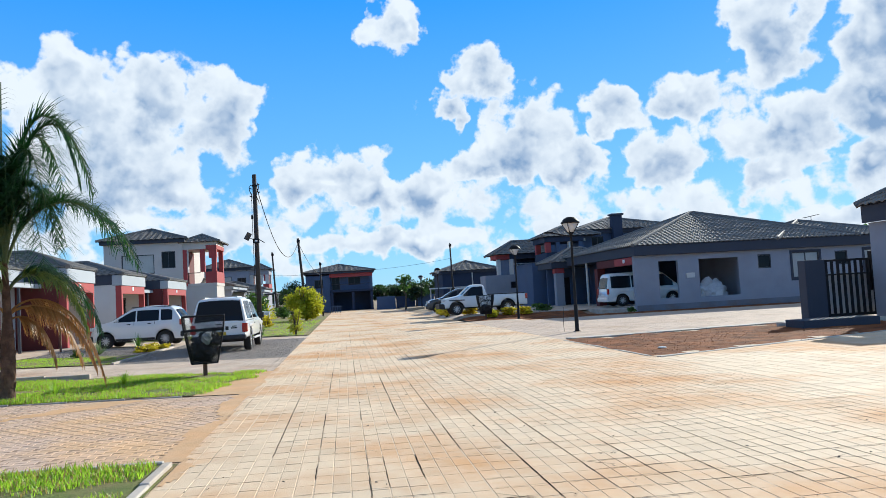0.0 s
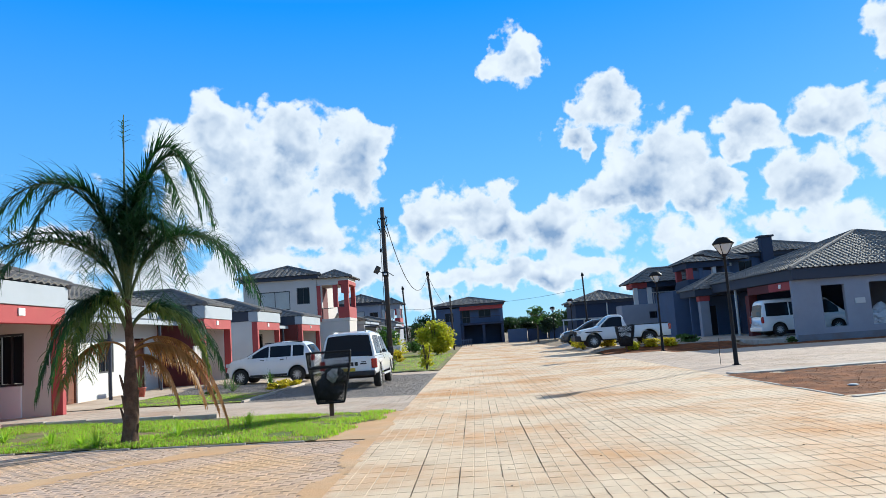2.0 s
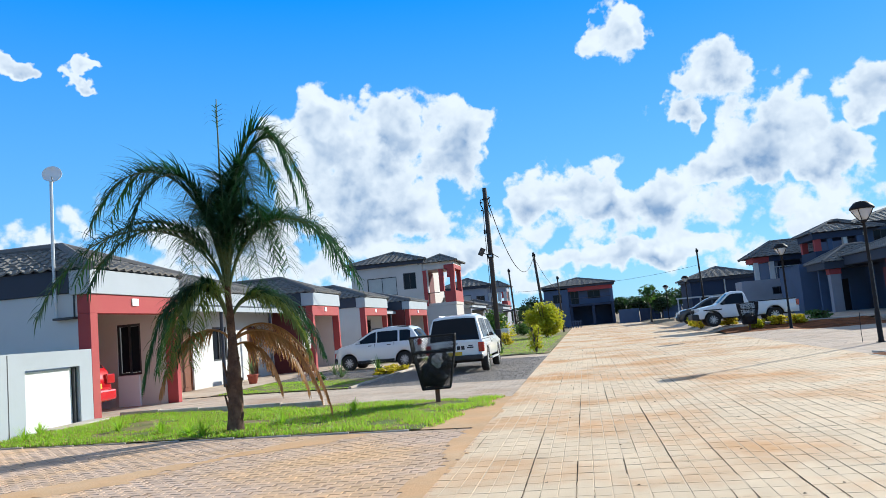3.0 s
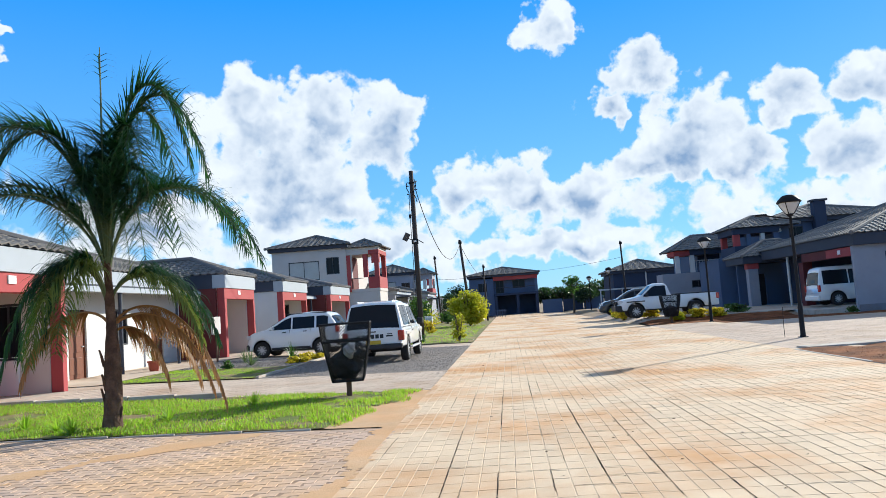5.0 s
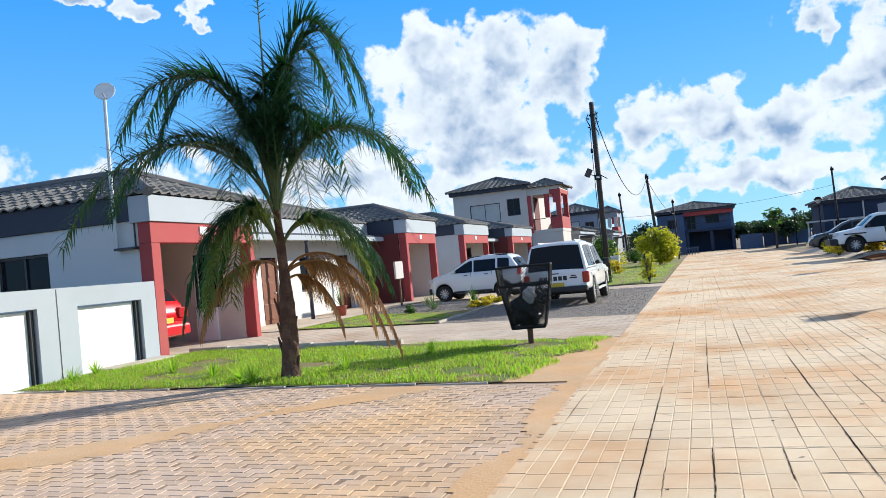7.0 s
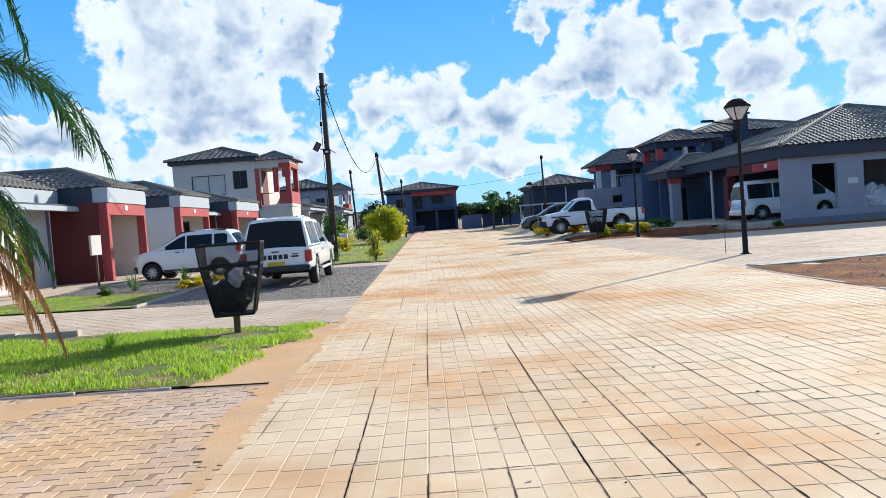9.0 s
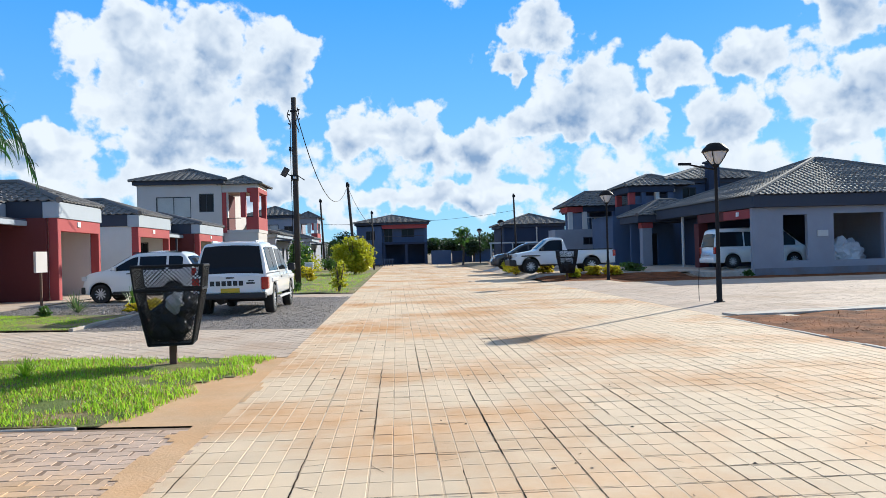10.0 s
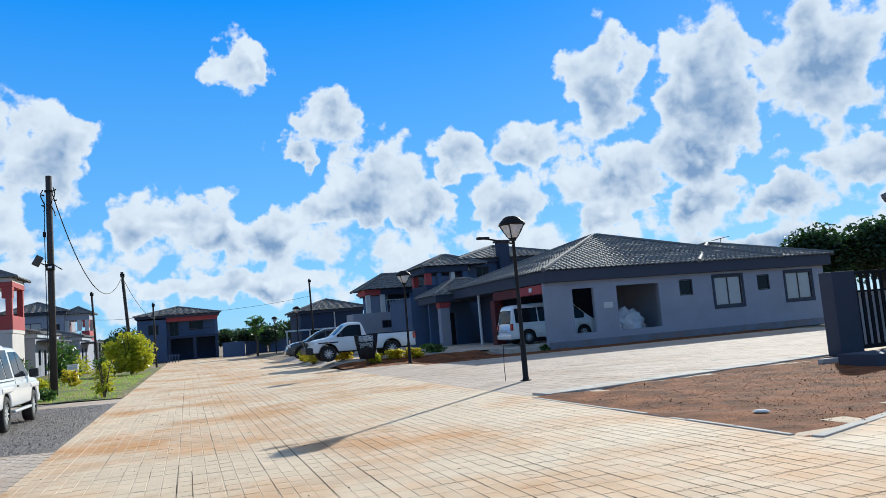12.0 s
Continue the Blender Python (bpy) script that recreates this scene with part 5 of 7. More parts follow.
# low roofs between the far left houses
def cottage(x0, x1, y0, y1, ze, rise, label, walls, step=0.16, wins=()):
    h = thing("cottage", label, "house")
    part("wall", wall_with_holes("y", y0, 0.25, x0, x1, 0, ze - 0.3, list(wins)), walls, h)
    for a, b, c, d in wins:
        window(h, "y", y0 + 0.06, a, b, c, d, -1, 2)
    # black sheet for the shade inside, no room is built
    part("room", box(x0 + 0.3, x1 - 0.3, y0 + 1.0, y0 + 1.05, 0, ze - 0.4), ROOM_SHADE, h)
    n = int((y1 - y0) / 2.4)
    side = [(y0 + 1.2 + 2.4 * k, y0 + 2.3 + 2.4 * k, 0.1 if k == 1 else 1.0, 2.2) for k in range(n)]
    part("side_wall", wall_with_holes("x", x1 - 0.25, 0.25, y0 + 0.252, y1, 0, ze - 0.3, side), walls, h)
    for a, b, c, d in side:
        window(h, "x", x1 - 0.08, a, b, c, d, 1, 2)
    part("porch_shade", box(x1, x1 + 1.3, y0 + 0.6, y1 - 0.6, ze - 0.62, ze - 0.5, 0.01), FASCIA, h, "flat porch roof")
    for k in range(n + 1):
        part("porch_post", box(x1 + 1.1, x1 + 1.22, y0 + 0.7 + 2.3 * k, y0 + 0.82 + 2.3 * k, 0, ze - 0.622, 0.005), WALL_WHITE, h, "pale porch post")
    part("side_wall", box(x0, x0 + 0.25, y0 + 0.252, y1, 0, ze - 0.3), walls, h)
    part("fascia", box(x0 - 0.2, x1 + 0.2, y0 - 0.2, y1 + 0.2, ze - 0.298, ze - 0.004, 0.01), FASCIA_PALE, h, "pale fascia board")
    hip_roof(h, x0 - 0.35, x1 + 0.35, y0 - 0.35, y1 + 0.35, ze, rise, step)
    return h


cottage(-19.0, -10.9, 68.5, 78, 3.4, 1.1, "low pale cottage with a porch along the verge", WALL_GREY, wins=((-12.6, -11.6, 1.0, 2.2),))
cottage(-16.0, -9.3, 80, 87, 3.2, 1.0, "low pale cottage further down the road", WALL_GREY, wins=((-11.4, -10.2, 1.0, 2.2),))


# ---- houses right of the road ----
rh = thing("corner_house", "long grey single-storey house with a tiled roof and open carport", "house")
RX0, RX1, RY = 15.5, 32.2, 37.6
open_holes = [(16.95, 18.1, 0.62, 2.72), (19.35, 21.75, 0.60, 2.74)]
glazed = [(22.95, 23.75, 2.02, 2.82), (25.05, 26.75, 1.36, 2.84), (27.75, 28.55, 2.0, 2.80), (29.6, 31.3, 1.38, 2.82)]
part("wall", wall_with_holes("y", RY, 0.22, RX0, RX1, -0.05, 3.08, open_holes + glazed), WALL_GREY, rh, "grey plastered street wall with openings")
# a band at the wall foot, darker and browner than the wall above
part("plinth", box(RX0 + 0.05, RX1, RY - 0.03, RY - 0.004, -0.05, 0.30), WALL_GREY_DARK, rh, "darker band along the wall foot")
for a, b, c, d in glazed:
    big = b - a > 1
    window(rh, "y", RY + 0.05, a, b, c, d, -1, 2 if big else 1, GLASS_PALE if big else GLASS)
    if big:
        part("window_surround", wall_with_holes("y", RY - 0.04, 0.036, a - 0.12, b + 0.12, c - 0.14, d + 0.12, [(a, b, c, d)]), FASCIA, rh, "charcoal painted window surround")
part("meter_box", box(18.55, 19.05, RY - 0.06, RY - 0.004, 1.70, 1.98, 0.006), WALL_WHITE, rh, "pale meter box")
part("inner_wall", box(22.3, 22.5, RY + 0.222, 49.0, 0, 3.05), WALL_GREY, rh)
# the carport's bluish inner shade is put into this wall's colour
part("carport_back", box(15.9, 22.3, 43.9, 44.1, 0, 3.05), WALL_NAVY, rh, "carport back wall coloured dark blue for its shade")
part("room", box(22.6, 32.0, RY + 1.6, RY + 1.65, 0, 3.05), WALL_BEIGE, rh)
part("end_wall", box(RX1 - 0.22, RX1, RY + 0.222, 49.0, -0.05, 3.08), WALL_GREY, rh)
part("carport_floor", box(15.6, 22.3, RY + 0.24, 44.0, -0.05, 0.25, 0.01), KERB, rh, "raised concrete carport floor")
part("carport_step", box(13.6, 15.59, RY + 0.1, 44.0, -0.05, 0.20, 0.02), KERB, rh, "concrete ramp edge")
# lintel and pier: red with their shade in the base colour
part("carport_lintel", box(RX0 + 0.02, RX0 + 0.30, RY + 0.224, 43.9, 2.60, 3.06, 0.01), RED_SHADE, rh, "red carport lintel, darkened as in shade")
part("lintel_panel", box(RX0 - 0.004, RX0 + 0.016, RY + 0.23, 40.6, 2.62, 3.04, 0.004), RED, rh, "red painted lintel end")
part("number_plaque", box(RX0 - 0.03, RX0 - 0.006, 38.9, 39.2, 2.75, 2.95, 0.004), SIGN_WHITE, rh, "small white plaque")
part("carport_pier", box(15.45, 15.95, 43.6, 44.2, 0.0, 2.6, 0.01), RED_SHADE, rh, "red pier, darkened as in shade")
part("fascia", box(RX0 - 0.06, RX1 + 0.30, RY - 0.32, RY - 0.22, 3.08, 3.64, 0.01), FASCIA, rh, "charcoal fascia board")
part("fascia", box(RX0 - 0.06, RX0 + 0.04, RY - 0.216, 52.0, 3.08, 3.64, 0.01), FASCIA, rh, "charcoal fascia board")
part("soffit_board", box(RX0 + 0.05, RX1 + 0.3, RY - 0.216, 51.9, 3.085, 3.12), FASCIA, rh, "charcoal soffit")
hip_roof(rh, RX0 - 0.16, 29.2, RY - 0.42, 50.8, 3.65, 2.30, 0.10, along="x")
hip_roof(rh, 24.0, RX1 + 0.45, RY - 0.424, 46.6, 3.655, 1.28, 0.10, along="x")
aerial = bmesh.new()
rod((29.4, 42.0, 4.6), (29.4, 42.0, 5.25), 0.02, 0.02, 6, aerial)
rod((28.9, 42.0, 5.15), (30.0, 42.0, 5.35), 0.015, 0.015, 6, aerial)
for k in range(5):
    rod((29.0 + 0.2 * k, 41.7, 5.18 + 0.035 * k), (29.0 + 0.2 * k, 42.3, 5.18 + 0.035 * k), 0.01, 0.01, 5, aerial)
part("aerial", aerial, BLACK, rh, "thin black roof aerial")
# entrance porch at its far end
part("porch_wall", wall_with_holes("x", 17.4, 0.2, 44.104, 50.9, 0.1, 3.05, [(45.6, 46.6, 0.25, 2.3), (47.6, 48.8, 1.1, 2.2)]), WALL_NAVY, rh, "dark plastered porch wall")
window(rh, "x", 17.46, 47.6, 48.8, 1.1, 2.2, -1, 2)
door = part("door", box(17.46, 17.52, 45.65, 46.55, 0.25, 2.25, 0.006), WOOD, rh, "brown front door")
part("door_handle", box(17.40, 17.46, 46.38, 46.48, 1.2, 1.25, 0.005), CHROME, door)
part("porch_floor", box(15.5, 17.39, 44.2, 52.0, -0.05, 0.24, 0.01), KERB, rh, "raised concrete porch floor")
part("porch_post", rod((15.75, 46.6, 0.24), (15.75, 46.6, 3.08), 0.08, 0.08, 12), WALL_WHITE, rh, "slim pale porch column")
part("wing_pier", box(14.65, 15.25, 50.4, 51.0, 0.0, 2.60, 0.01), WALL_GREY, rh, "grey porch pier")
part("wing_cap", box(14.60, 15.30, 50.35, 51.05, 2.604, 2.95, 0.01), RED, rh, "red pier cap")
part("wing_wall", wall_with_holes("y", 52.6, 0.2, 14.6, 17.4, 0.0, 2.95, [(15.5, 16.4, 0.2, 2.3)]), WALL_BLUE, rh)
# painted shade behind the wing doorway
part("wing_dark", box(14.9, 17.4, 53.4, 53.5, 0.0, 2.95), ROOM_SHADE, rh)
part("wing_fascia", box(14.3, 19.4, 50.14, 50.24, 2.96, 3.40, 0.01), FASCIA, rh, "charcoal fascia board")
part("wing_fascia", box(14.3, 14.4, 50.244, 54.0, 2.96, 3.40, 0.01), FASCIA, rh, "charcoal fascia board")
part("wing_soffit", box(14.41, 19.4, 50.25, 54.0, 2.97, 3.0), FASCIA, rh)
hip_roof(rh, 14.2, 19.4, 50.0, 54.2, 3.41, 1.0, 0.12, along="x")

two = two_storey(18.3, 26.4, 55.6, 65, 6.05, 1.25, "dark grey two-storey house with chimney and corner balcony", WALL_BLUE, None, 0.16, wins=((19.3, 20.3, 4.6, 5.5),))
part("chimney", box(20.9, 21.7, 54.9, 55.55, 0, 7.1, 0.02), WALL_NAVY, two, "dark chimney stack")
part("chimney_cap", box(20.78, 21.82, 54.78, 55.67, 7.104, 7.24, 0.02), FASCIA, two, "charcoal chimney cap")
part("lower_wall", box(14.0, 18.28, 54.6, 54.85, 0, 3.58), WALL_BLUE, two, "blue-grey lower wall")
part("lower_side", box(14.0, 14.25, 54.854, 60.0, 0, 3.58), WALL_BLUE, two)
part("balcony_slab", box(14.0, 18.28, 54.86, 60.0, 3.40, 3.60), WALL_BLUE, two)
part("balcony_parapet", box(15.2, 18.28, 54.6, 54.8, 3.604, 4.35, 0.01), WALL_NAVY, two, "dark balcony parapet")
part("balcony_parapet", box(15.2, 15.4, 54.804, 58.0, 3.604, 4.35, 0.01), WALL_NAVY, two, "dark balcony parapet")
for x, m, w in ((15.2, RED, 0.42), (16.05, WALL_BLUE, 0.3), (17.05, WALL_WHITE, 0.26), (17.9, WALL_BLUE, 0.38)):
    part("balcony_column", box(x, x + w, 54.62, 55.0, 4.354, 5.16, 0.01), m, two, "red corner column" if m is RED else "plastered balcony column")
part("balcony_column", box(15.2, 15.6, 57.6, 58.0, 4.354, 5.16, 0.01), RED, two, "red corner column")
part("balcony_beam", box(15.1, 18.28, 54.5, 58.2, 5.164, 5.58, 0.01), WALL_NAVY, two, "dark balcony beam")
part("wall_lamp", box(18.55, 18.75, 55.45, 55.6, 5.2, 5.42, 0.02), WALL_WHITE, two, "small white wall lamp")
hip_roof(two, 14.85, 19.6, 54.2, 58.6, 5.60, 0.85, 0.16, along="x")

third = two_storey(15.6, 24.0, 67, 76, 5.05, 1.3, "grey two-storey house with a red and white balcony", WALL_BLUE, None, 0.2, wins=((19.0, 20.2, 3.2, 4.4),))
part("lower_wall", wall_with_holes("y", 64.4, 0.2, 12.1, 17.4, 0, 3.0, [(14.4, 15.5, 1.75, 2.35)]), WALL_GREY, third, "pale grey lower wall")
window(third, "y", 64.46, 14.4, 15.5, 1.75, 2.35, -1, 2)
part("lower_side", box(12.1, 12.3, 64.604, 67.0, 0, 3.0), WALL_GREY, third)
part("balcony_floor", box(12.3, 17.4, 64.604, 67.0, 2.8, 3.0), WALL_GREY, third)
for x, m in ((13.25, WALL_WHITE), (14.45, WALL_WHITE), (16.9, WALL_BLUE)):
    part("balcony_column", box(x, x + 0.34, 64.42, 64.8, 3.004, 4.42, 0.01), m, third, "plastered balcony column")
part("red_beam", box(13.15, 14.42, 64.34, 66.9, 4.424, 4.84, 0.01), RED, third, "red balcony beam")
part("balcony_beam", box(14.424, 17.5, 64.36, 66.9, 4.424, 4.84, 0.01), WALL_NAVY, third, "dark balcony beam")
part("balcony_back", box(15.6, 17.3, 66.6, 66.8, 3.004, 4.42), WALL_NAVY, third)
part("handrail", rod((14.8, 64.6, 3.95), (16.9, 64.6, 3.95), 0.04), STEEL, third, "steel balcony rail")
for k in range(8):
    part("baluster", rod((14.95 + 0.25 * k, 64.6, 3.0), (14.95 + 0.25 * k, 64.6, 3.95), 0.018, 0.018, 6), STEEL, third)
hip_roof(third, 12.85, 21.0, 63.9, 68.4, 4.86, 1.25, 0.2, along="x")
dark_house = two_storey(10.5, 16.9, 82, 90, 4.15, 1.15, "dark house with a pergola behind the parked cars", WALL_NAVY, None, 0.25, wins=((15.2, 16.3, 2.5, 3.4), (11.4, 12.6, 1.0, 2.2)))
part("pale_panel", box(14.4, 16.92, 81.9, 81.98, 2.2, 2.46), WALL_GREY, dark_house, "pale wall band")
part("pergola_beam", box(8.6, 13.4, 79.4, 79.55, 2.15, 2.3, 0.01), STEEL, dark_house, "pale pergola beam")
for x in (8.7, 10.9, 13.2):
    part("pergola_post", box(x, x + 0.12, 79.42, 79.54, 0, 2.148, 0.005), STEEL, dark_house)
part("drain_pipe", rod((13.9, 81.9, 0.0), (13.9, 81.9, 3.9), 0.07), WALL_WHITE, dark_house, "pale rain pipe")

# gate with pillar beside the soil patch, and the corner of the next house
gate = thing("sliding_gate", "dark sliding gate with pale upright bars beside a pillar", "gate")
part("pillar", box(14.15, 14.85, 19.75, 20.15, -0.1, 1.98, 0.01), FASCIA, gate, "dark grey gate pillar")
part("rail", box(14.85, 17.4, 19.86, 19.92, 1.90, 1.97, 0.004), BLACK, gate, "black top rail")
part("rail", box(14.85, 17.4, 19.86, 19.92, 0.10, 0.20, 0.004), BLACK, gate, "black bottom rail")
part("rail", box(14.85, 17.4, 19.86, 19.92, 1.45, 1.50, 0.004), BLACK, gate)
for k in range(11):
    x = 14.93 + k * 0.21
    part("bar", box(x, x + 0.09, 19.87, 19.91, 0.20, 1.90, 0.003), BLACK, gate, "black upright bar")
part("backing", box(14.86, 17.4, 20.05, 20.10, 0.15, 1.45, 0.004), WALL_WHITE, gate, "pale board behind the bars")
part("motor_box", box(16.6, 17.0, 19.98, 20.04, 0.9, 2.2, 0.01), BLACK, gate)
step_slab = thing("gate_step", "low dark concrete step before the gate", "step")
part("slab", box(12.3, 14.7, 17.2, 18.1, -0.06, 0.22, 0.015), FASCIA, step_slab, "dark grey slab")
part("rail", box(12.4, 18.0, 18.6, 18.75, -0.05, 0.10, 0.01), KERB, step_slab)

nh = thing("gate_house", "corner of a grey gate house with a dark eave", "building")
part("wall", wall_with_holes("y", 18.45, 0.2, 16.5, 24.0, -0.05, 3.10, [(17.0, 18.3, 1.0, 2.5)]), WALL_GREY, nh)
window(nh, "y", 18.5, 17.0, 18.3, 1.0, 2.5, -1, 2)
part("side_wall", box(16.5, 16.7, 18.652, 19.7, -0.05, 3.10), WALL_GREY, nh)
part("back_wall", box(16.702, 24.0, 19.5, 19.7, -0.05, 3.10), WALL_GREY, nh)
part("fascia", box(16.25, 24.0, 18.25, 18.36, 3.10, 3.66, 0.01), FASCIA, nh, "charcoal fascia board")
part("side_fascia", box(16.25, 16.36, 18.364, 19.7, 3.10, 3.66, 0.01), FASCIA, nh)
hip_roof(nh, 16.1, 24.4, 18.1, 19.75, 3.67, 0.45, 0.12)


# ---- street furniture ----
def street_lamp():
    lamp = thing("street_lamp", "black street lamp with a milky lantern and domed cap", "street lamp", group="street lamps along the road")
    part("post", lathe([(0.08, 0.0), (0.08, 0.05), (0.07, 0.08), (0.068, 0.85), (0.05, 0.93), (0.046, 2.2), (0.038, 3.40), (0.05, 3.42)], 16), BLACK, lamp, "black steel post", True)
    part("base_plate", box(-0.10, 0.10, -0.10, 0.10, 0.0, 0.02, 0.005), BLACK, lamp)
    part("collar", lathe([(0.06, 3.38), (0.085, 3.42), (0.085, 3.47), (0.06, 3.50)], 16), BLACK, lamp, "", True)
    lantern = part("lantern", lathe([(0.06, 3.45), (0.10, 3.47), (0.20, 3.62), (0.285, 3.76), (0.285, 3.77)], 20), MILK, lamp, "milky tapered glass lantern", True)
    part("cap", lathe([(0.32, 3.765), (0.335, 3.79), (0.30, 3.85), (0.20, 3.95), (0.14, 3.985), (0.04, 4.0)], 20), BLACK, lamp, "domed black cap", True)
    for k in range(4):
        a = math.pi / 4 + k * math.pi / 2
        c, s = math.cos(a), math.sin(a)
        part("rib", tube([(0.07 * c, 0.07 * s, 3.43), (0.12 * c, 0.12 * s, 3.47), (0.22 * c, 0.22 * s, 3.62), (0.31 * c, 0.31 * s, 3.78)], 0.012, 6), BLACK, lantern, "black rib")
    return lamp


lamp_a = street_lamp()
put(lamp_a, 7.307, 22.589, 0, 8)
part("side_arm", tube([(0, 0, 3.32), (-0.35, 0.02, 3.38), (-0.72, 0.05, 3.46)], 0.022, 6), BLACK, lamp_a, "thin black side arm")
part("arm_lamp", box(-0.98, -0.66, 0.0, 0.10, 3.44, 3.50, 0.01), BLACK, lamp_a, "flat black floodlight")
lamp_b = street_lamp()
put(lamp_b, 8.65, 37.2, 0, 0)
for x, y, z in ((7.95, 66.0, 0.0), (8.6, 88.0, 0.0)):
    copy_thing(lamp_b, pose(x, y, z))

stick = thing("marker_stick", "thin dark steel marker stick in the paving", "stake", (6.98, 23.06, 0))
part("rod", tube([(0, 0, -0.05), (0.0, 0.01, 0.4), (0.02, 0.0, 0.86)], 0.009, 6), BLACK, stick)


def mesh_panel(parent, a, b, c, d, n, m):
    """Expanded-metal mesh between four corners (lower left, lower right, upper right, upper left)."""
    a, b, c, d = (Vector(p) for p in (a, b, c, d))
    nor = (b - a).cross(d - a).normalized() * 0.004
    verts, faces = [], []

    def P(u, v):
        return (a * (1 - u) + b * u) * (1 - v) + (d * (1 - u) + c * u) * v

    def strip(p, q):
        t = (q - p).normalized().cross(nor).normalized() * 0.0032
        k = len(verts)
        for s in (p - t + nor, p + t + nor, q + t + nor, q - t + nor, p - t - nor, p + t - nor, q + t - nor, q - t - nor):
            verts.append(tuple(s))
        faces.extend([(k, k + 1, k + 2, k + 3), (k + 7, k + 6, k + 5, k + 4), (k, k + 3, k + 7, k + 4), (k + 1, k + 5, k + 6, k + 2)])

    for sgn in (1, -1):
        for i in range(-m, n + 1):
            u0, v0, u1, v1 = i / n, 0.0, (i + m) / n, 1.0
            if u0 < 0:
                v0, u0 = -u0 * n / m, 0.0
            if u1 > 1:
                v1, u1 = 1 - (u1 - 1) * n / m, 1.0
            if v1 - v0 < 0.02:
                continue
            if sgn < 0:
                u0, u1 = 1 - u0, 1 - u1
            strip(P(u0, v0), P(u1, v1))
    return raw("mesh_panel", verts, faces, BLACK, parent, "black expanded-metal mesh")


def litter_bin():
    """A tapered mesh basket on a short post."""
    b = thing("litter_bin", "black mesh litter bin on a rusty post", "litter bin", group="litter bins")
    part("post", box(-0.045, 0.045, -0.045, 0.045, -0.1, 0.40, 0.006), RUST, b, "rusty square post")
    low, mid, top = (0.27, 0.23, 0.30), (0.41, 0.33, 1.02), (0.44, 0.36, 1.33)

    def corner(lv, i):
        sx, sy = ((-1, -1), (1, -1), (1, 1), (-1, 1))[i]
        return (sx * lv[0], sy * lv[1], lv[2])

    for i in range(4):
        j = (i + 1) % 4
        mesh_panel(b, corner(low, i), corner(low, j), corner(mid, j), corner(mid, i), 15, 17)
        mesh_panel(b, corner(mid, i), corner(mid, j), corner(top, j), corner(top, i), 16, 6)
        for lv, r in ((low, 0.014), (mid, 0.022), (top, 0.018)):
            part("frame_bar", rod(corner(lv, i), corner(lv, j), r, r, 6), BLACK, b)
        part("corner_bar", tube([corner(low, i), corner(mid, i), corner(top, i)], 0.016, 6), BLACK, b)
    part("bottom_plate", box(-0.27, 0.27, -0.23, 0.23, 0.285, 0.30), BLACK, b)
    return b


def bin_bag(at, seed, r=0.27):
    rng = random.Random(seed)
    bm = bmesh.new()
    bmesh.ops.create_icosphere(bm, subdivisions=4, radius=1.0)
    for v in bm.verts:
        n = noise.noise(v.co * 2.1 + Vector((seed, 0, 0))) * 0.28 + abs(noise.noise(v.co * 5.5 + Vector((0, seed, 0)))) * 0.22
        v.co = v.co * (1 + n)
        v.co = Vector((v.co.x * r, v.co.y * r * 0.85, v.co.z * r * 0.95))
    ob = part("bin_bag", bm, BAG)
    ob.matrix_world = Matrix.Translation(at)
    return tagged(ob, "shiny black bin bag stuffed into the mesh bin", "bin bag")


near_bin = litter_bin()
put(near_bin, -3.76, 14.41, 0.03, 8)
bin_bag((-3.80, 14.42, 0.60), 4, 0.26)
bin_bag((-3.66, 14.40, 0.84), 9, 0.22)
wrap = bmesh.new()
bmesh.ops.create_icosphere(wrap, subdivisions=3, radius=0.13)
for v in wrap.verts:
    v.co *= 1 + 0.5 * noise.noise(v.co * 14)
plastic = part("plastic_wrap", wrap, SHEET)
plastic.matrix_world = Matrix.Translation((-3.66, 14.28, 0.88))
tagged(plastic, "crumpled clear plastic wrap on top of the rubbish", "plastic wrap")
far_bin = copy_thing(near_bin, pose(7.15, 38.75, 0.03, 0, 0, 0))
bin_bag((7.15, 38.75, 0.58), 6, 0.27)


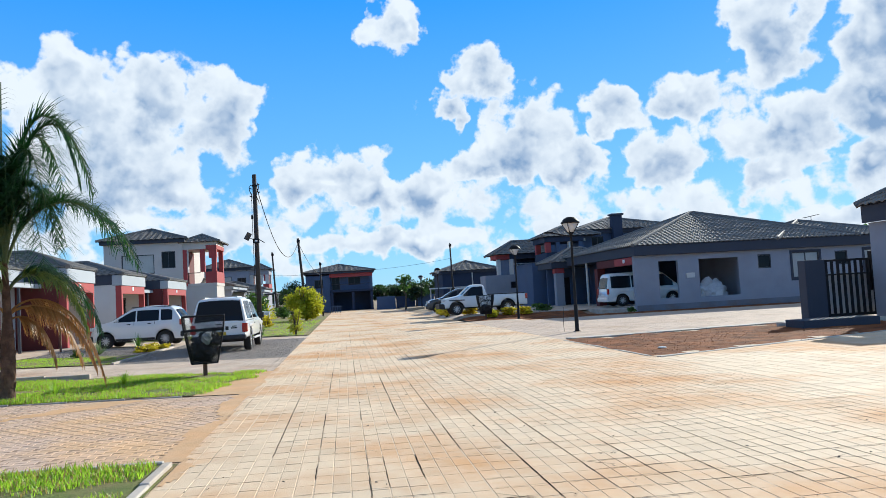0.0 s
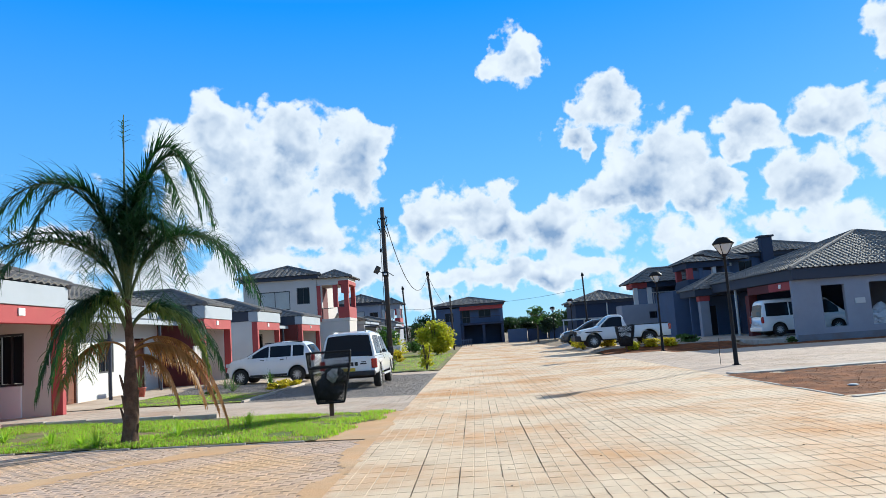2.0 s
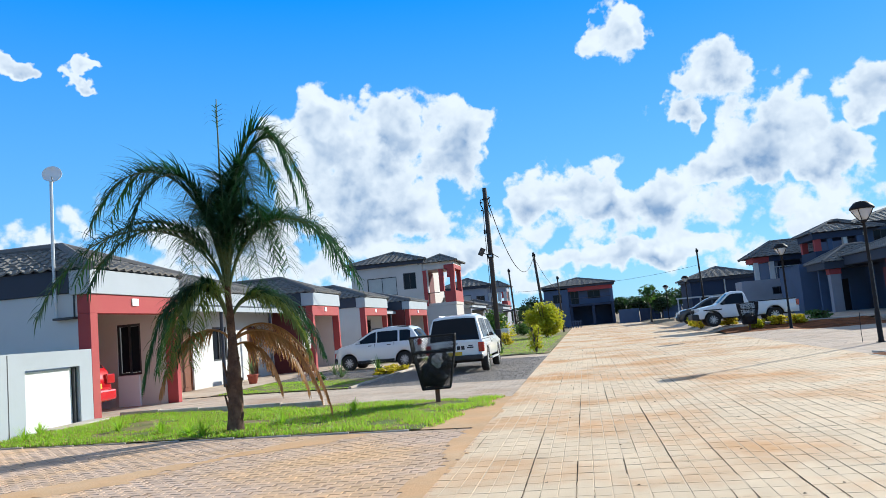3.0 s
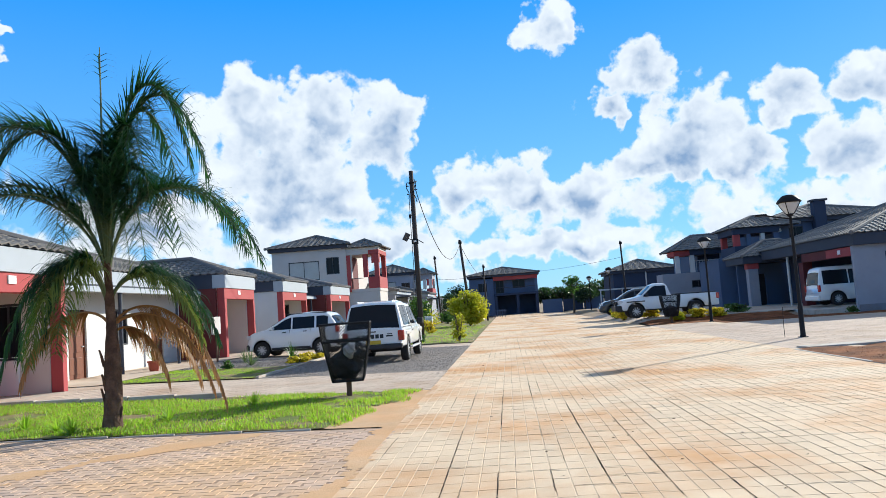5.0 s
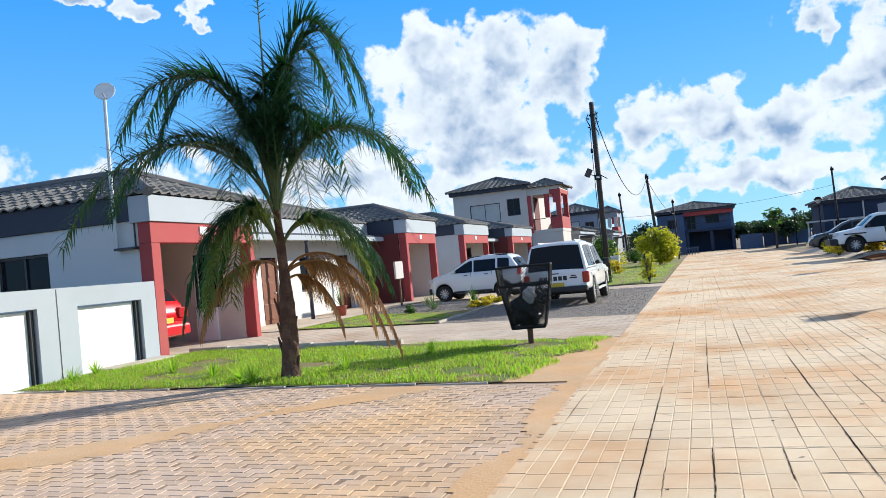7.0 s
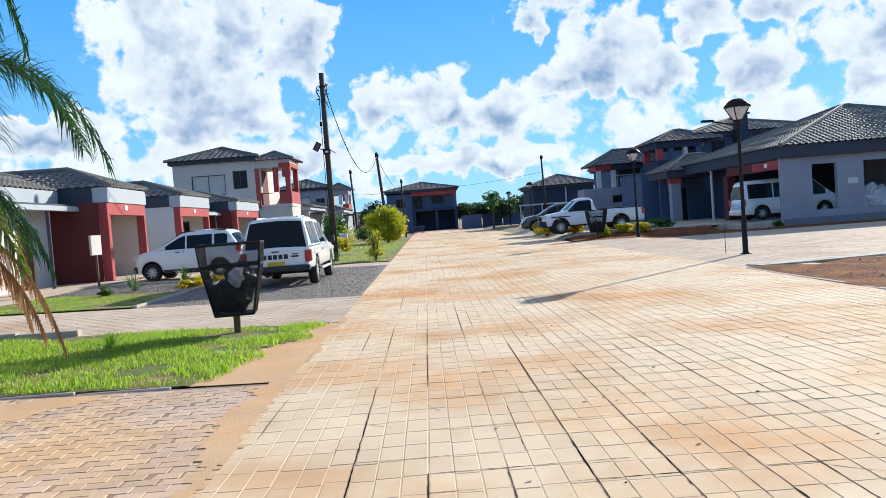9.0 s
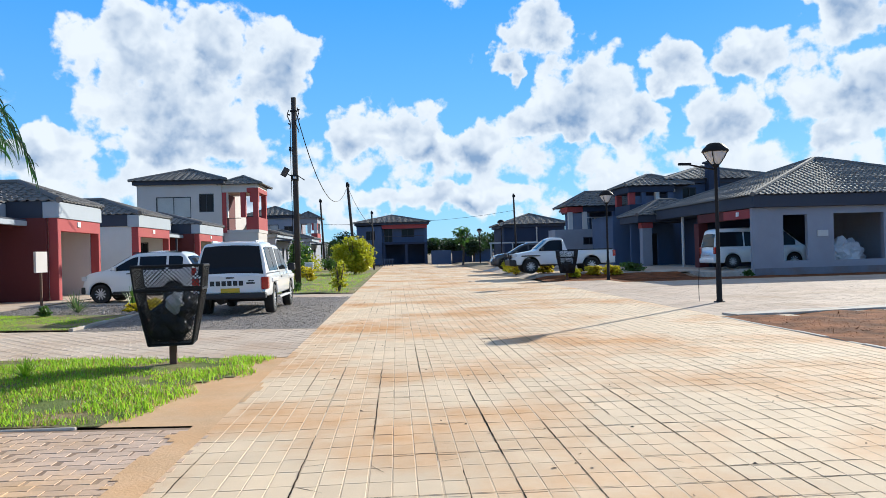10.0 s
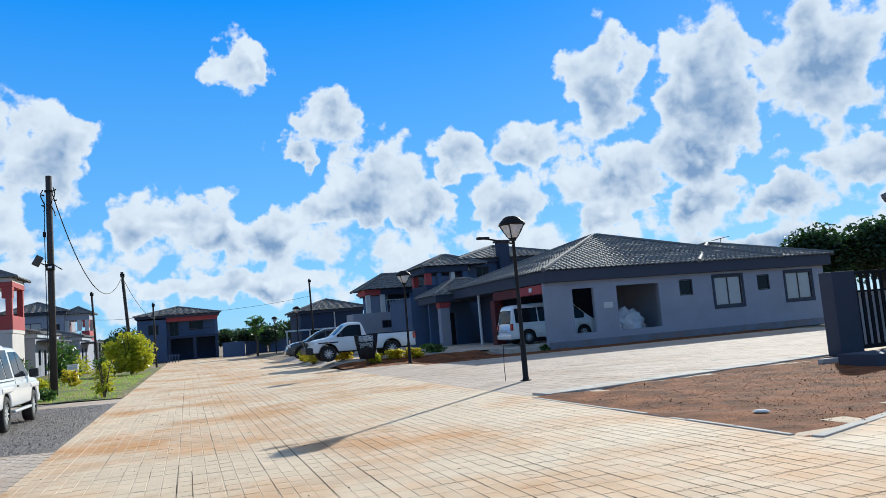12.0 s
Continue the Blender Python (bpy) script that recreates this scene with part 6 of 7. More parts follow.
# ---- poles and cables ----
def utility_pole(base, top, r, label, fittings=False):
    p = thing("utility_pole", label, "utility pole", base, group="utility poles")
    d = Vector(top) - Vector(base)
    part("shaft", tube([(0, 0, -0.3), d * 0.5, d], r, 14, taper=0.82), POLE, p, "dark tarred timber shaft", True)
    if fittings:
        part("cap_band", rod(d - Vector((0, 0, 0.62)), d - Vector((0, 0, 0.56)), r + 0.03), BLACK, p)
        for k in range(4):
            s = -1 if k % 2 else 1
            part("insulator", rod((s * (r + 0.02), 0.02 * k, d.z - 0.55 - 0.2 * k), (s * (r + 0.13), 0.02 * k, d.z - 0.52 - 0.2 * k), 0.035, 0.025, 8), BLACK, p)
        loop = [(0.16 + 0.07 * math.sin(k), -0.10 + 0.05 * math.cos(2 * k), d.z - 0.45 - 0.14 * k) for k in range(9)]
        part("cable_loop", tube(loop, 0.022, 6), BLACK, p, "looped black cable")
        part("cable_loop", tube([(-x - 0.03, y, z - 0.1) for x, y, z in loop[:7]], 0.022, 6), BLACK, p, "looped black cable")
        part("conduit", tube([(-0.15, -0.06, d.z - 1.0), (-0.17, -0.06, d.z - 2.4), (-0.15, -0.06, 0.0)], 0.014, 6), BLACK, p)
        part("junction_box", box(-0.22, -0.12, -0.12, -0.02, d.z - 2.35, d.z - 2.15, 0.01), BLACK, p)
        part("band_box", box(-0.15, 0.15, -0.17, 0.02, d.z - 3.62, d.z - 3.38, 0.01), BLACK, p, "black clamp box")
        part("box_label", box(-0.07, 0.07, -0.178, -0.172, d.z - 3.54, d.z - 3.46), SIGN_WHITE, p)
        fl = part("floodlight", box(-0.13, 0.13, -0.05, 0.05, -0.20, 0.20, 0.02), FRAME, p, "tilted grey floodlight")
        fl.matrix_local = pose(-0.42, -0.1, d.z - 3.25, 10, 28, 20)
        part("floodlight_arm", rod((-0.1, -0.05, d.z - 3.45), (-0.38, -0.08, d.z - 3.30), 0.02), BLACK, p)
        part("floodlight_arm", rod((0.1, -0.05, d.z - 3.40), (0.42, -0.25, d.z - 3.62), 0.02), BLACK, p)
    else:
        part("fitting", box(d.x - 0.10, d.x + 0.16, d.y - 0.12, d.y + 0.12, d.z - 0.35, d.z - 0.12, 0.02), BLACK, p)
    return p


utility_pole((-5.05, 37.27, 0.05), (-5.04, 37.27, 8.36), 0.135, "tall dark timber utility pole with cables and floodlight", True)
utility_pole((-3.75, 60.0, 0.03), (-4.22, 60.0, 6.80), 0.12, "leaning dark timber utility pole")
utility_pole((-7.4, 75.0, 0.0), (-7.7, 75.0, 6.75), 0.10, "slim dark utility pole behind the verge")
utility_pole((-2.95, 78.0, 0.0), (-3.05, 78.0, 5.70), 0.09, "short dark utility pole near the far house")
utility_pole((11.1, 78.0, 0.0), (10.95, 78.0, 7.05), 0.10, "slim dark utility pole behind the parked cars")


def cable(a, b, sag, r, label):
    a, b = Vector(a), Vector(b)
    pts = [a.lerp(b, k / 24) - Vector((0, 0, sag * 4 * (k / 24) * (1 - k / 24))) for k in range(25)]
    ob = part("overhead_cable", tube(pts, r, 5), BLACK)
    return tagged(ob, label, "cable")


cable((-4.95, 37.3, 7.75), (-4.2, 60.0, 6.55), 2.35, 0.022, "thick black cable sagging between utility poles")
cable((-4.22, 60.0, 6.5), (-3.05, 78.0, 4.3), 0.5, 0.018, "black cable running to the far pole")
cable((-7.7, 75, 4.4), (-3.05, 78.0, 4.6), 0.15, 0.014, "thin cable between far poles")
cable((-3.05, 78.0, 4.6), (10.95, 78.0, 5.4), 0.35, 0.014, "thin cable crossing high over the road")

board = thing("notice_board", "pale beige board on a slim brown post before the house", "sign", (-11.25, 27.1, 0.17))
part("post", box(-0.03, 0.03, -0.03, 0.03, -0.1, 1.25, 0.004), RUST, board)
part("panel", box(-0.035, 0.035, -0.36, 0.36, 1.0, 1.62, 0.008), WALL_BEIGE, board)
cabinet = thing("meter_cabinet", "small white meter cabinet on the verge", "cabinet", (-5.85, 48.5, 0.05))
part("body", box(-0.24, 0.24, -0.14, 0.14, 0.06, 0.98, 0.012), SIGN_WHITE, cabinet, "white sheet-metal body")
part("plinth", box(-0.27, 0.27, -0.17, 0.17, -0.08, 0.056, 0.01), KERB, cabinet)
part("lid", box(-0.27, 0.27, -0.17, 0.17, 0.984, 1.03, 0.01), SIGN_WHITE, cabinet)
for k in range(3):
    part("panel", box(-0.19, 0.19, -0.152, -0.141, 0.14 + 0.28 * k, 0.36 + 0.28 * k, 0.004), STEEL, cabinet, "pale recessed panel")

pot = thing("potted_plant", "upright green plant in a red clay pot", "potted plant", (-12.05, 23.9, 0.17))
part("pot", lathe([(0.13, 0.0), (0.18, 0.28), (0.20, 0.30), (0.20, 0.34), (0.17, 0.34), (0.16, 0.30)], 18), TERRACOTTA, pot, "red clay pot", True)


# ---- plants ----
def blade_leaf(verts, faces, base, way, length, width, bend, segs=3):
    """A narrow tapering leaf that bends down."""
    p, d = Vector(base), Vector(way).normalized()
    side = d.cross(Vector((0, 0, 1)))
    side = side.normalized() if side.length > 0.01 else Vector((1, 0, 0))
    k = len(verts)
    for i in range(segs + 1):
        w = width * (1 - i / segs) + 0.002
        verts.append(tuple(p - side * w / 2))
        verts.append(tuple(p + side * w / 2))
        p = p + d * (length / segs)
        d = (d + Vector((0, 0, -bend / segs))).normalized()
    for i in range(segs):
        a = k + 2 * i
        faces.append((a, a + 1, a + 3, a + 2))


def yucca(at, n, length, mat, label, name="yucca", parent=None, rise=0.5):
    rng = random.Random(int(at[0] * 100 + at[1] * 7))
    verts, faces = [], []
    for i in range(n):
        a, e = rng.uniform(0, 2 * math.pi), rng.uniform(rise - 0.35, rise + 0.9)
        way = (math.cos(a) * math.cos(e), math.sin(a) * math.cos(e), math.sin(e))
        blade_leaf(verts, faces, (0, 0, 0.02), way, length * rng.uniform(0.7, 1.1), length * 0.09, rng.uniform(0.1, 0.5))
    ob = raw("leaves" if parent else name, verts, faces, mat, parent)
    if parent:
        ob.matrix_local = Matrix.Translation(at)
    else:
        ob.matrix_world = Matrix.Translation(at)
        tagged(ob, label, "plant")
    return ob


yucca((0, 0, 0.30), 16, 0.7, AGAVE, "", parent=pot, rise=1.0)
yucca((-8.9, 23.9, 0.14), 34, 0.62, AGAVE, "spiky pale green yucca in the stone bed")
yucca((-8.0, 25.3, 0.13), 30, 0.62, GREEN_LEAF, "spiky green yucca in the stone bed", rise=0.9)
yucca((-9.7, 25.6, 0.15), 26, 0.5, AGAVE, "spiky pale green yucca beside the car")


def leaf_cloud(parent, name, centre, radii, n, size, mat, seed, lumps=7, flat=0.0, label=""):
    """A crown of many small leaves gathered in clumps, with gaps and an uneven outline."""
    rng = random.Random(seed)
    cl = []
    for i in range(lumps):
        a, r, h = rng.uniform(0, 2 * math.pi), rng.uniform(0.15, 0.72), rng.uniform(-0.6, 0.7)
        s = math.sqrt(max(0.1, 1 - h * h))
        cl.append((r * s * math.cos(a), r * s * math.sin(a), h * 0.75, rng.uniform(0.30, 0.52)))
    verts, faces = [], []
    for i in range(n):
        cx, cy, cz, cr = cl[rng.randrange(lumps)]
        d = Vector((rng.gauss(0, 1), rng.gauss(0, 1), rng.gauss(0, 1))).normalized() * cr * rng.uniform(0.35, 1.05)
        p = Vector((centre[0] + (cx + d.x) * radii[0], centre[1] + (cy + d.y) * radii[1], centre[2] + (cz + d.z) * radii[2]))
        u = Vector((rng.gauss(0, 1), rng.gauss(0, 1), rng.gauss(0, 0.6))).normalized()
        w = u.cross(Vector((rng.gauss(0, 1), rng.gauss(0, 1), rng.gauss(0, 1)))).normalized()
        s = size * rng.uniform(0.6, 1.3)
        k = len(verts)
        verts += [tuple(p - u * s), tuple(p + w * s * 0.42), tuple(p + u * s), tuple(p - w * s * 0.42)]
        faces.append((k, k + 1, k + 2, k + 3))
    return raw(name, verts, faces, mat, parent, label)


def shrub(at, radii, n, size, mat, label, seed, name="shrub", lumps=7, stems=5):
    s = thing(name, label, "shrub", at)
    rng = random.Random(seed)
    for k in range(stems):
        a = rng.uniform(0, 2 * math.pi)
        stem = tube([(0, 0, -0.05), (radii[0] * 0.3 * math.cos(a), radii[1] * 0.3 * math.sin(a), radii[2] * 0.8), (radii[0] * 0.55 * math.cos(a), radii[1] * 0.55 * math.sin(a), radii[2] * 1.5)], 0.02 + 0.012 * radii[2], 5, None, 0.4)
        part("stem", stem, BARK, s)
    leaf_cloud(s, "foliage", (0, 0, radii[2] * 0.80), radii, n, size, mat, seed, lumps)
    leaf_cloud(s, "low_foliage", (0, 0, radii[2] * 0.40), (radii[0] * 0.95, radii[1] * 0.95, radii[2] * 0.42), n // 2, size, mat, seed + 500, lumps)
    return s


shrub((-7.55, 24.35, 0.12), (0.42, 0.38, 0.13), 420, 0.06, YELLOW_LEAF, "low yellow-leaved shrub at the gravel edge", 11)
shrub((-7.55, 25.95, 0.12), (0.50, 0.45, 0.16), 520, 0.06, YELLOW_LEAF, "bright yellow-leaved shrub at the gravel edge", 12)
shrub((-9.3, 22.9, 0.14), (0.22, 0.22, 0.18), 220, 0.05, GREEN_LEAF, "small dark green shrub in the bed", 13)
shrub((-3.0, 33.6, 0.02), (0.42, 0.42, 0.76), 460, 0.075, LIME_LEAF, "young lime-green shrub on the verge", 14, lumps=9)
shrub((-3.75, 58.0, 0.04), (1.65, 1.65, 1.68), 5200, 0.13, LIME_LEAF, "large lime-yellow bush on the verge", 15, lumps=16, stems=8)
shrub((-4.9, 34.4, 0.05), (0.5, 0.4, 0.28), 420, 0.06, GREEN_LEAF, "low green shrub by the verge", 16)
shrub((-5.7, 38.4, 0.06), (0.5, 0.5, 0.42), 420, 0.07, LIME_LEAF, "low yellow-green shrub at the pole", 17)
shrub((-5.6, 46.0, 0.06), (0.6, 0.6, 0.5), 500, 0.08, YELLOW_LEAF, "yellow-green shrub behind the pole", 18)
for k, (x, y, r, h, m) in enumerate(((-7.6, 44.0, 0.7, 0.6, GREEN_LEAF), (-8.6, 49.0, 0.9, 1.0, GREEN_LEAF), (-7.2, 62.0, 1.1, 1.0, LIME_LEAF), (-8.8, 66.0, 1.2, 1.5, GREEN_LEAF), (-6.4, 70.0, 1.0, 0.9, GREEN_LEAF), (-5.8, 80.0, 1.2, 1.2, DARK_LEAF), (-7.6, 84.0, 1.4, 1.5, DARK_LEAF), (-4.4, 92.0, 1.2, 0.9, DARK_LEAF))):
    shrub((x, y, gz(x, y) - 0.02), (r, r, h), 700, 0.10, m, "green garden shrub before the far houses", 90 + k, lumps=9)
shrub((-6.8, 52.0, 0.08), (1.0, 1.0, 1.5), 1200, 0.12, GREEN_LEAF, "tall green shrub before the houses", 19, lumps=9)
for k, (x, y, rx, rz, m, sd) in enumerate(((5.9, 46.0, 0.75, 0.42, YELLOW_LEAF, 31), (6.9, 42.9, 0.5, 0.25, YELLOW_LEAF, 32), (7.9, 40.3, 0.40, 0.24, YELLOW_LEAF, 33), (8.75, 40.0, 0.48, 0.30, YELLOW_LEAF, 34), (9.75, 40.1, 0.50, 0.32, YELLOW_LEAF, 35), (11.2, 41.6, 0.7, 0.28, GREEN_LEAF, 36), (6.0, 49.5, 0.6, 0.4, LIME_LEAF, 37), (7.6, 39.4, 0.35, 0.35, LIME_LEAF, 38))):
    shrub((x, y, gz(x, y) - 0.02), (rx * 1.15, rx, rz * (1.3 if y > 42 else 0.95)), 700, 0.085, m, "yellow-leaved shrub in the roadside bed" if m is YELLOW_LEAF else "green shrub in the roadside bed", sd)
shrub((14.9, 36.9, 0.0), (0.35, 0.3, 0.2), 160, 0.06, GREEN_LEAF, "small green plant by the carport", 41)


def tree(at, height, radii, n, size, mat, label, seed, lumps=14):
    t = thing("tree", label, "tree", at, group="background trees")
    rng = random.Random(seed)
    h0 = height - 2 * radii[2] * 0.8
    part("trunk", tube([(0, 0, -0.3), (0.1, 0.05, h0 * 0.6), (0.05, 0, max(h0, 0.8)), (0, 0.1, height - radii[2])], 0.05 * height * 0.6, 8, taper=0.4), BARK, t)
    for k in range(7):
        a = rng.uniform(0, 2 * math.pi)
        limb = tube([(0, 0, max(h0, 0.6) * 0.8), (radii[0] * 0.35 * math.cos(a), radii[1] * 0.35 * math.sin(a), height - radii[2] * 1.1), (radii[0] * 0.7 * math.cos(a), radii[1] * 0.7 * math.sin(a), height - radii[2] * rng.uniform(0.4, 1.0))], 0.018 * height, 5, None, 0.3)
        part("limb", limb, BARK, t)
    leaf_cloud(t, "crown", (0, 0, height - radii[2]), radii, n, size, mat, seed, lumps)
    return t


rt = random.Random(77)
for x, y, h, r in ((-11.0, 104, 4.2, 3.0), (-14.5, 108, 4.8, 3.4), (-8.5, 112, 4.0, 2.6), (5.6, 116, 4.0, 2.6), (8.2, 112, 3.8, 2.4), (11.0, 108, 4.4, 3.0), (8.9, 98, 3.6, 1.7), (13.5, 104, 4.4, 3.0), (-8.2, 98, 3.6, 2.2), (-7.6, 108, 5.0, 3.2), (-12.5, 101, 4.6, 3.0), (5.0, 109, 3.8, 2.6), (7.0, 106, 3.6, 2.4), (10.2, 103, 3.8, 2.2), (16.5, 112, 5.0, 3.4)):
    tree((x, y, 0), h, (r, r, h * 0.40), 1500, 0.20, DARK_LEAF, "dark green tree beyond the far houses", rt.randrange(9999))
for x, y, h, r in ((50.5, 62, 6.8, 3.6), (55.5, 60, 8.0, 4.2), (60, 58, 8.6, 4.6), (65, 56, 8.4, 4.6)):
    tree((x, y, 0), h, (r, r, h * 0.42), 8000, 0.27, DARK_LEAF if x > 52 else GREEN_LEAF, "dark spreading tree behind the grey house", rt.randrange(9999), 22)
tree((6.3, 84, 0), 4.3, (1.3, 1.3, 1.2), 500, 0.18, GREEN_LEAF, "slender green tree beside the road", 5, 9)
far_wall = thing("far_garden_wall", "dark garden wall at the far end of the road", "wall")
for k in range(5):
    part("wall_panel", box(3.6 + 2.6 * k, 6.1 + 2.6 * k, 98.0, 98.15, -0.1, 1.7 - 0.1 * (k % 2), 0.01), WALL_NAVY if k % 2 else WALL_BLUE, far_wall)

# ---- the palm ----
palm = thing("palm_tree", "young feathery palm with drooping fronds and brown dead leaves", "palm tree", (-6.62, 11.42, 0.06))
bm = lathe([(0.20, -0.1), (0.165, 0.05), (0.14, 0.35), (0.145, 0.7), (0.125, 1.1), (0.10, 1.35), (0.085, 1.6), (0.075, 2.0), (0.06, 2.6)], 20)
bmesh.ops.subdivide_edges(bm, edges=[e for e in bm.edges], cuts=2, use_grid_fill=True)
for v in bm.verts:
    k = 1 + 0.16 * noise.noise(Vector((v.co.x * 9, v.co.y * 9, v.co.z * 3))) + 0.05 * math.sin(v.co.z * 42)
    v.co.x, v.co.y = 0.86 * v.co.x * k + 0.03 * math.sin(v.co.z * 1.3), 0.86 * v.co.y * k
part("trunk", bm, TRUNK, palm, "rough grey-brown trunk")
rp = random.Random(5)
for k in range(14):
    a, z = k * 2.4, 0.12 + 0.07 * k
    stub = tube([(0.09 * math.cos(a), 0.09 * math.sin(a), z), (0.125 * math.cos(a), 0.125 * math.sin(a), z + 0.15), (0.15 * math.cos(a), 0.15 * math.sin(a), z + 0.24)], 0.028, 6, None, 0.5)
    part("leaf_base", stub, TRUNK, palm, "cut leaf base on the trunk")


def frond(az, reach, start, lift, tip, mat=PALM_LEAF, leaflet=0.50, count=64, hang=0.55, dead=False, seed=0, bare=0.16):
    """A feathery frond: a rachis that rises from start to lift, arches over and ends at the height tip, with narrow leaflets on both sides. az: degrees clockwise from +y."""
    rng = random.Random(seed)
    a = radians(az - 35)
    flatway = Vector((math.sin(a), math.cos(a), 0))
    up = (lift - 0.125 * (start + tip)) / 0.75
    ctrl = [(0.03, start), (0.14 * reach, up), (0.76 * reach, up * 1.03), (reach, tip)]
    n = 26
    pts = []
    for i in range(n + 1):
        f = i / n
        b = ((1 - f) ** 3, 3 * f * (1 - f) ** 2, 3 * f * f * (1 - f), f ** 3)
        r, z = (sum(w * c[k] for w, c in zip(b, ctrl)) for k in (0, 1))
        pts.append(flatway * r + Vector((0, 0, z)))
    ways = [(pts[min(i + 1, n)] - pts[max(i - 1, 0)]).normalized() for i in range(n + 1)]
    stem = part("frond", tube(pts, 0.024, 5, taper=0.18), DEAD_LEAF if dead else RACHIS, palm, "dry brown frond" if dead else "arching green frond")
    verts, faces = [], []
    side0 = flatway.cross(Vector((0, 0, 1)))
    for i in range(count):
        f = bare + (1 - bare) * i / (count - 1)
        x = f * n
        k = min(int(x), n - 1)
        base = pts[k].lerp(pts[k + 1], x - k)
        d = ways[k]
        ll = leaflet * (0.45 + 0.75 * math.sin(math.pi * min(1.0, 0.18 + 0.76 * f))) * rng.uniform(0.75, 1.2)
        for s in (-1, 1):
            way = d * rng.uniform(0.35, 0.85) * (1.0 - 0.35 * f) + side0 * s * rng.uniform(0.5, 1.0) + Vector((0, 0, rng.uniform(-0.2, 0.55)))
            if dead:
                way = d * 0.4 + side0 * s * rng.uniform(0.15, 0.5) + Vector((0, 0, -0.7))
            blade_leaf(verts, faces, base, way, ll, 0.025, hang * rng.uniform(0.7, 2.9), 4)
    raw("foliage", verts, faces, mat, stem, "dry brown leaflets" if dead else "narrow green leaflets")


# tall fronds over the road side, a spray over the house side, and the dense middle
FRONDS = [(96, 1.50, 2.5, 4.95, 3.75), (110, 1.25, 2.5, 5.05, 3.9), (78, 1.15, 2.5, 4.75, 3.6), (98, 2.25, 2.4, 3.55, 2.40), (116, 2.05, 2.4, 3.50, 2.50), (82, 2.10, 2.4, 3.62, 2.75)]
FRONDS += [(-82, 2.10, 2.5, 4.40, 3.55), (-68, 1.90, 2.5, 4.52, 3.75), (-98, 1.55, 2.5, 4.30, 3.30), (-84, 2.90, 2.4, 3.45, 2.15), (-72, 2.45, 2.4, 3.62, 2.70), (-104, 2.2, 2.4, 3.40, 2.45)]
FRONDS += [(188, 0.70, 2.5, 4.25, 3.00), (160, 0.85, 2.5, 4.10, 2.80), (212, 0.80, 2.5, 3.95, 2.75), (145, 0.90, 2.5, 4.40, 3.20), (180, 0.95, 2.45, 3.65, 2.45), (158, 1.05, 2.45, 3.50, 2.35), (128, 0.95, 2.45, 3.8, 2.7), (200, 0.6, 2.45, 3.45, 2.5), (170, 0.45, 2.5, 3.9, 3.0), (225, 0.9, 2.45, 3.6, 2.6)]
FRONDS += [(8, 1.10, 2.5, 4.10, 3.20), (40, 1.10, 2.5, 4.40, 3.40), (-28, 1.30, 2.5, 3.90, 3.00), (62, 1.40, 2.45, 3.70, 2.80), (20, 1.5, 2.4, 3.4, 2.4)]
for k, row in enumerate(FRONDS):
    frond(*row, seed=k, hang=0.60, leaflet=0.60, count=92)
# the lower skirt; three fronds take the yellowed colour with sunlight painted in
for k, row in enumerate(((-92, 1.40, 1.9, 2.42, 0.95), (-112, 1.15, 1.9, 2.40, 1.10), (-74, 1.20, 1.9, 2.45, 1.15), (-128, 0.95, 1.9, 2.35, 1.20), (-98, 0.9, 1.9, 2.5, 1.3), (98, 1.55, 1.9, 2.25, 1.15), (112, 1.30, 1.9, 2.20, 1.25), (84, 1.40, 1.9, 2.32, 1.40))):
    frond(*row, mat=PALM_OLD_LIT if k in (1, 3, 6) else PALM_LEAF, seed=40 + k, hang=1.0, leaflet=0.48, count=104, bare=0.26)
for k, row in enumerate(((100, 1.60, 1.5, 1.72, 0.28), (112, 1.45, 1.5, 1.62, 0.50), (86, 1.30, 1.5, 1.60, 0.62), (-104, 1.20, 1.6, 1.70, 0.85), (92, 0.8, 1.4, 1.45, 0.7))):
    frond(*row, mat=DEAD_LEAF, seed=60 + k, hang=0.9, leaflet=0.34, count=58, dead=True, bare=0.3)
part("spear", tube([(0, 0, 2.5), (-0.02, 0, 4.0), (0.0, 0.0, 5.75)], 0.035, 6, taper=0.25), RACHIS, palm, "tall unopened spear leaf")
tip_v, tip_f = [], []
for k in range(14):
    blade_leaf(tip_v, tip_f, (0, 0, 5.25 + 0.03 * k), (math.cos(k * 2.1), math.sin(k * 2.1), 0.4), 0.34, 0.022, 2.2, 3)
raw("spear_tuft", tip_v, tip_f, PALM_LEAF, palm)


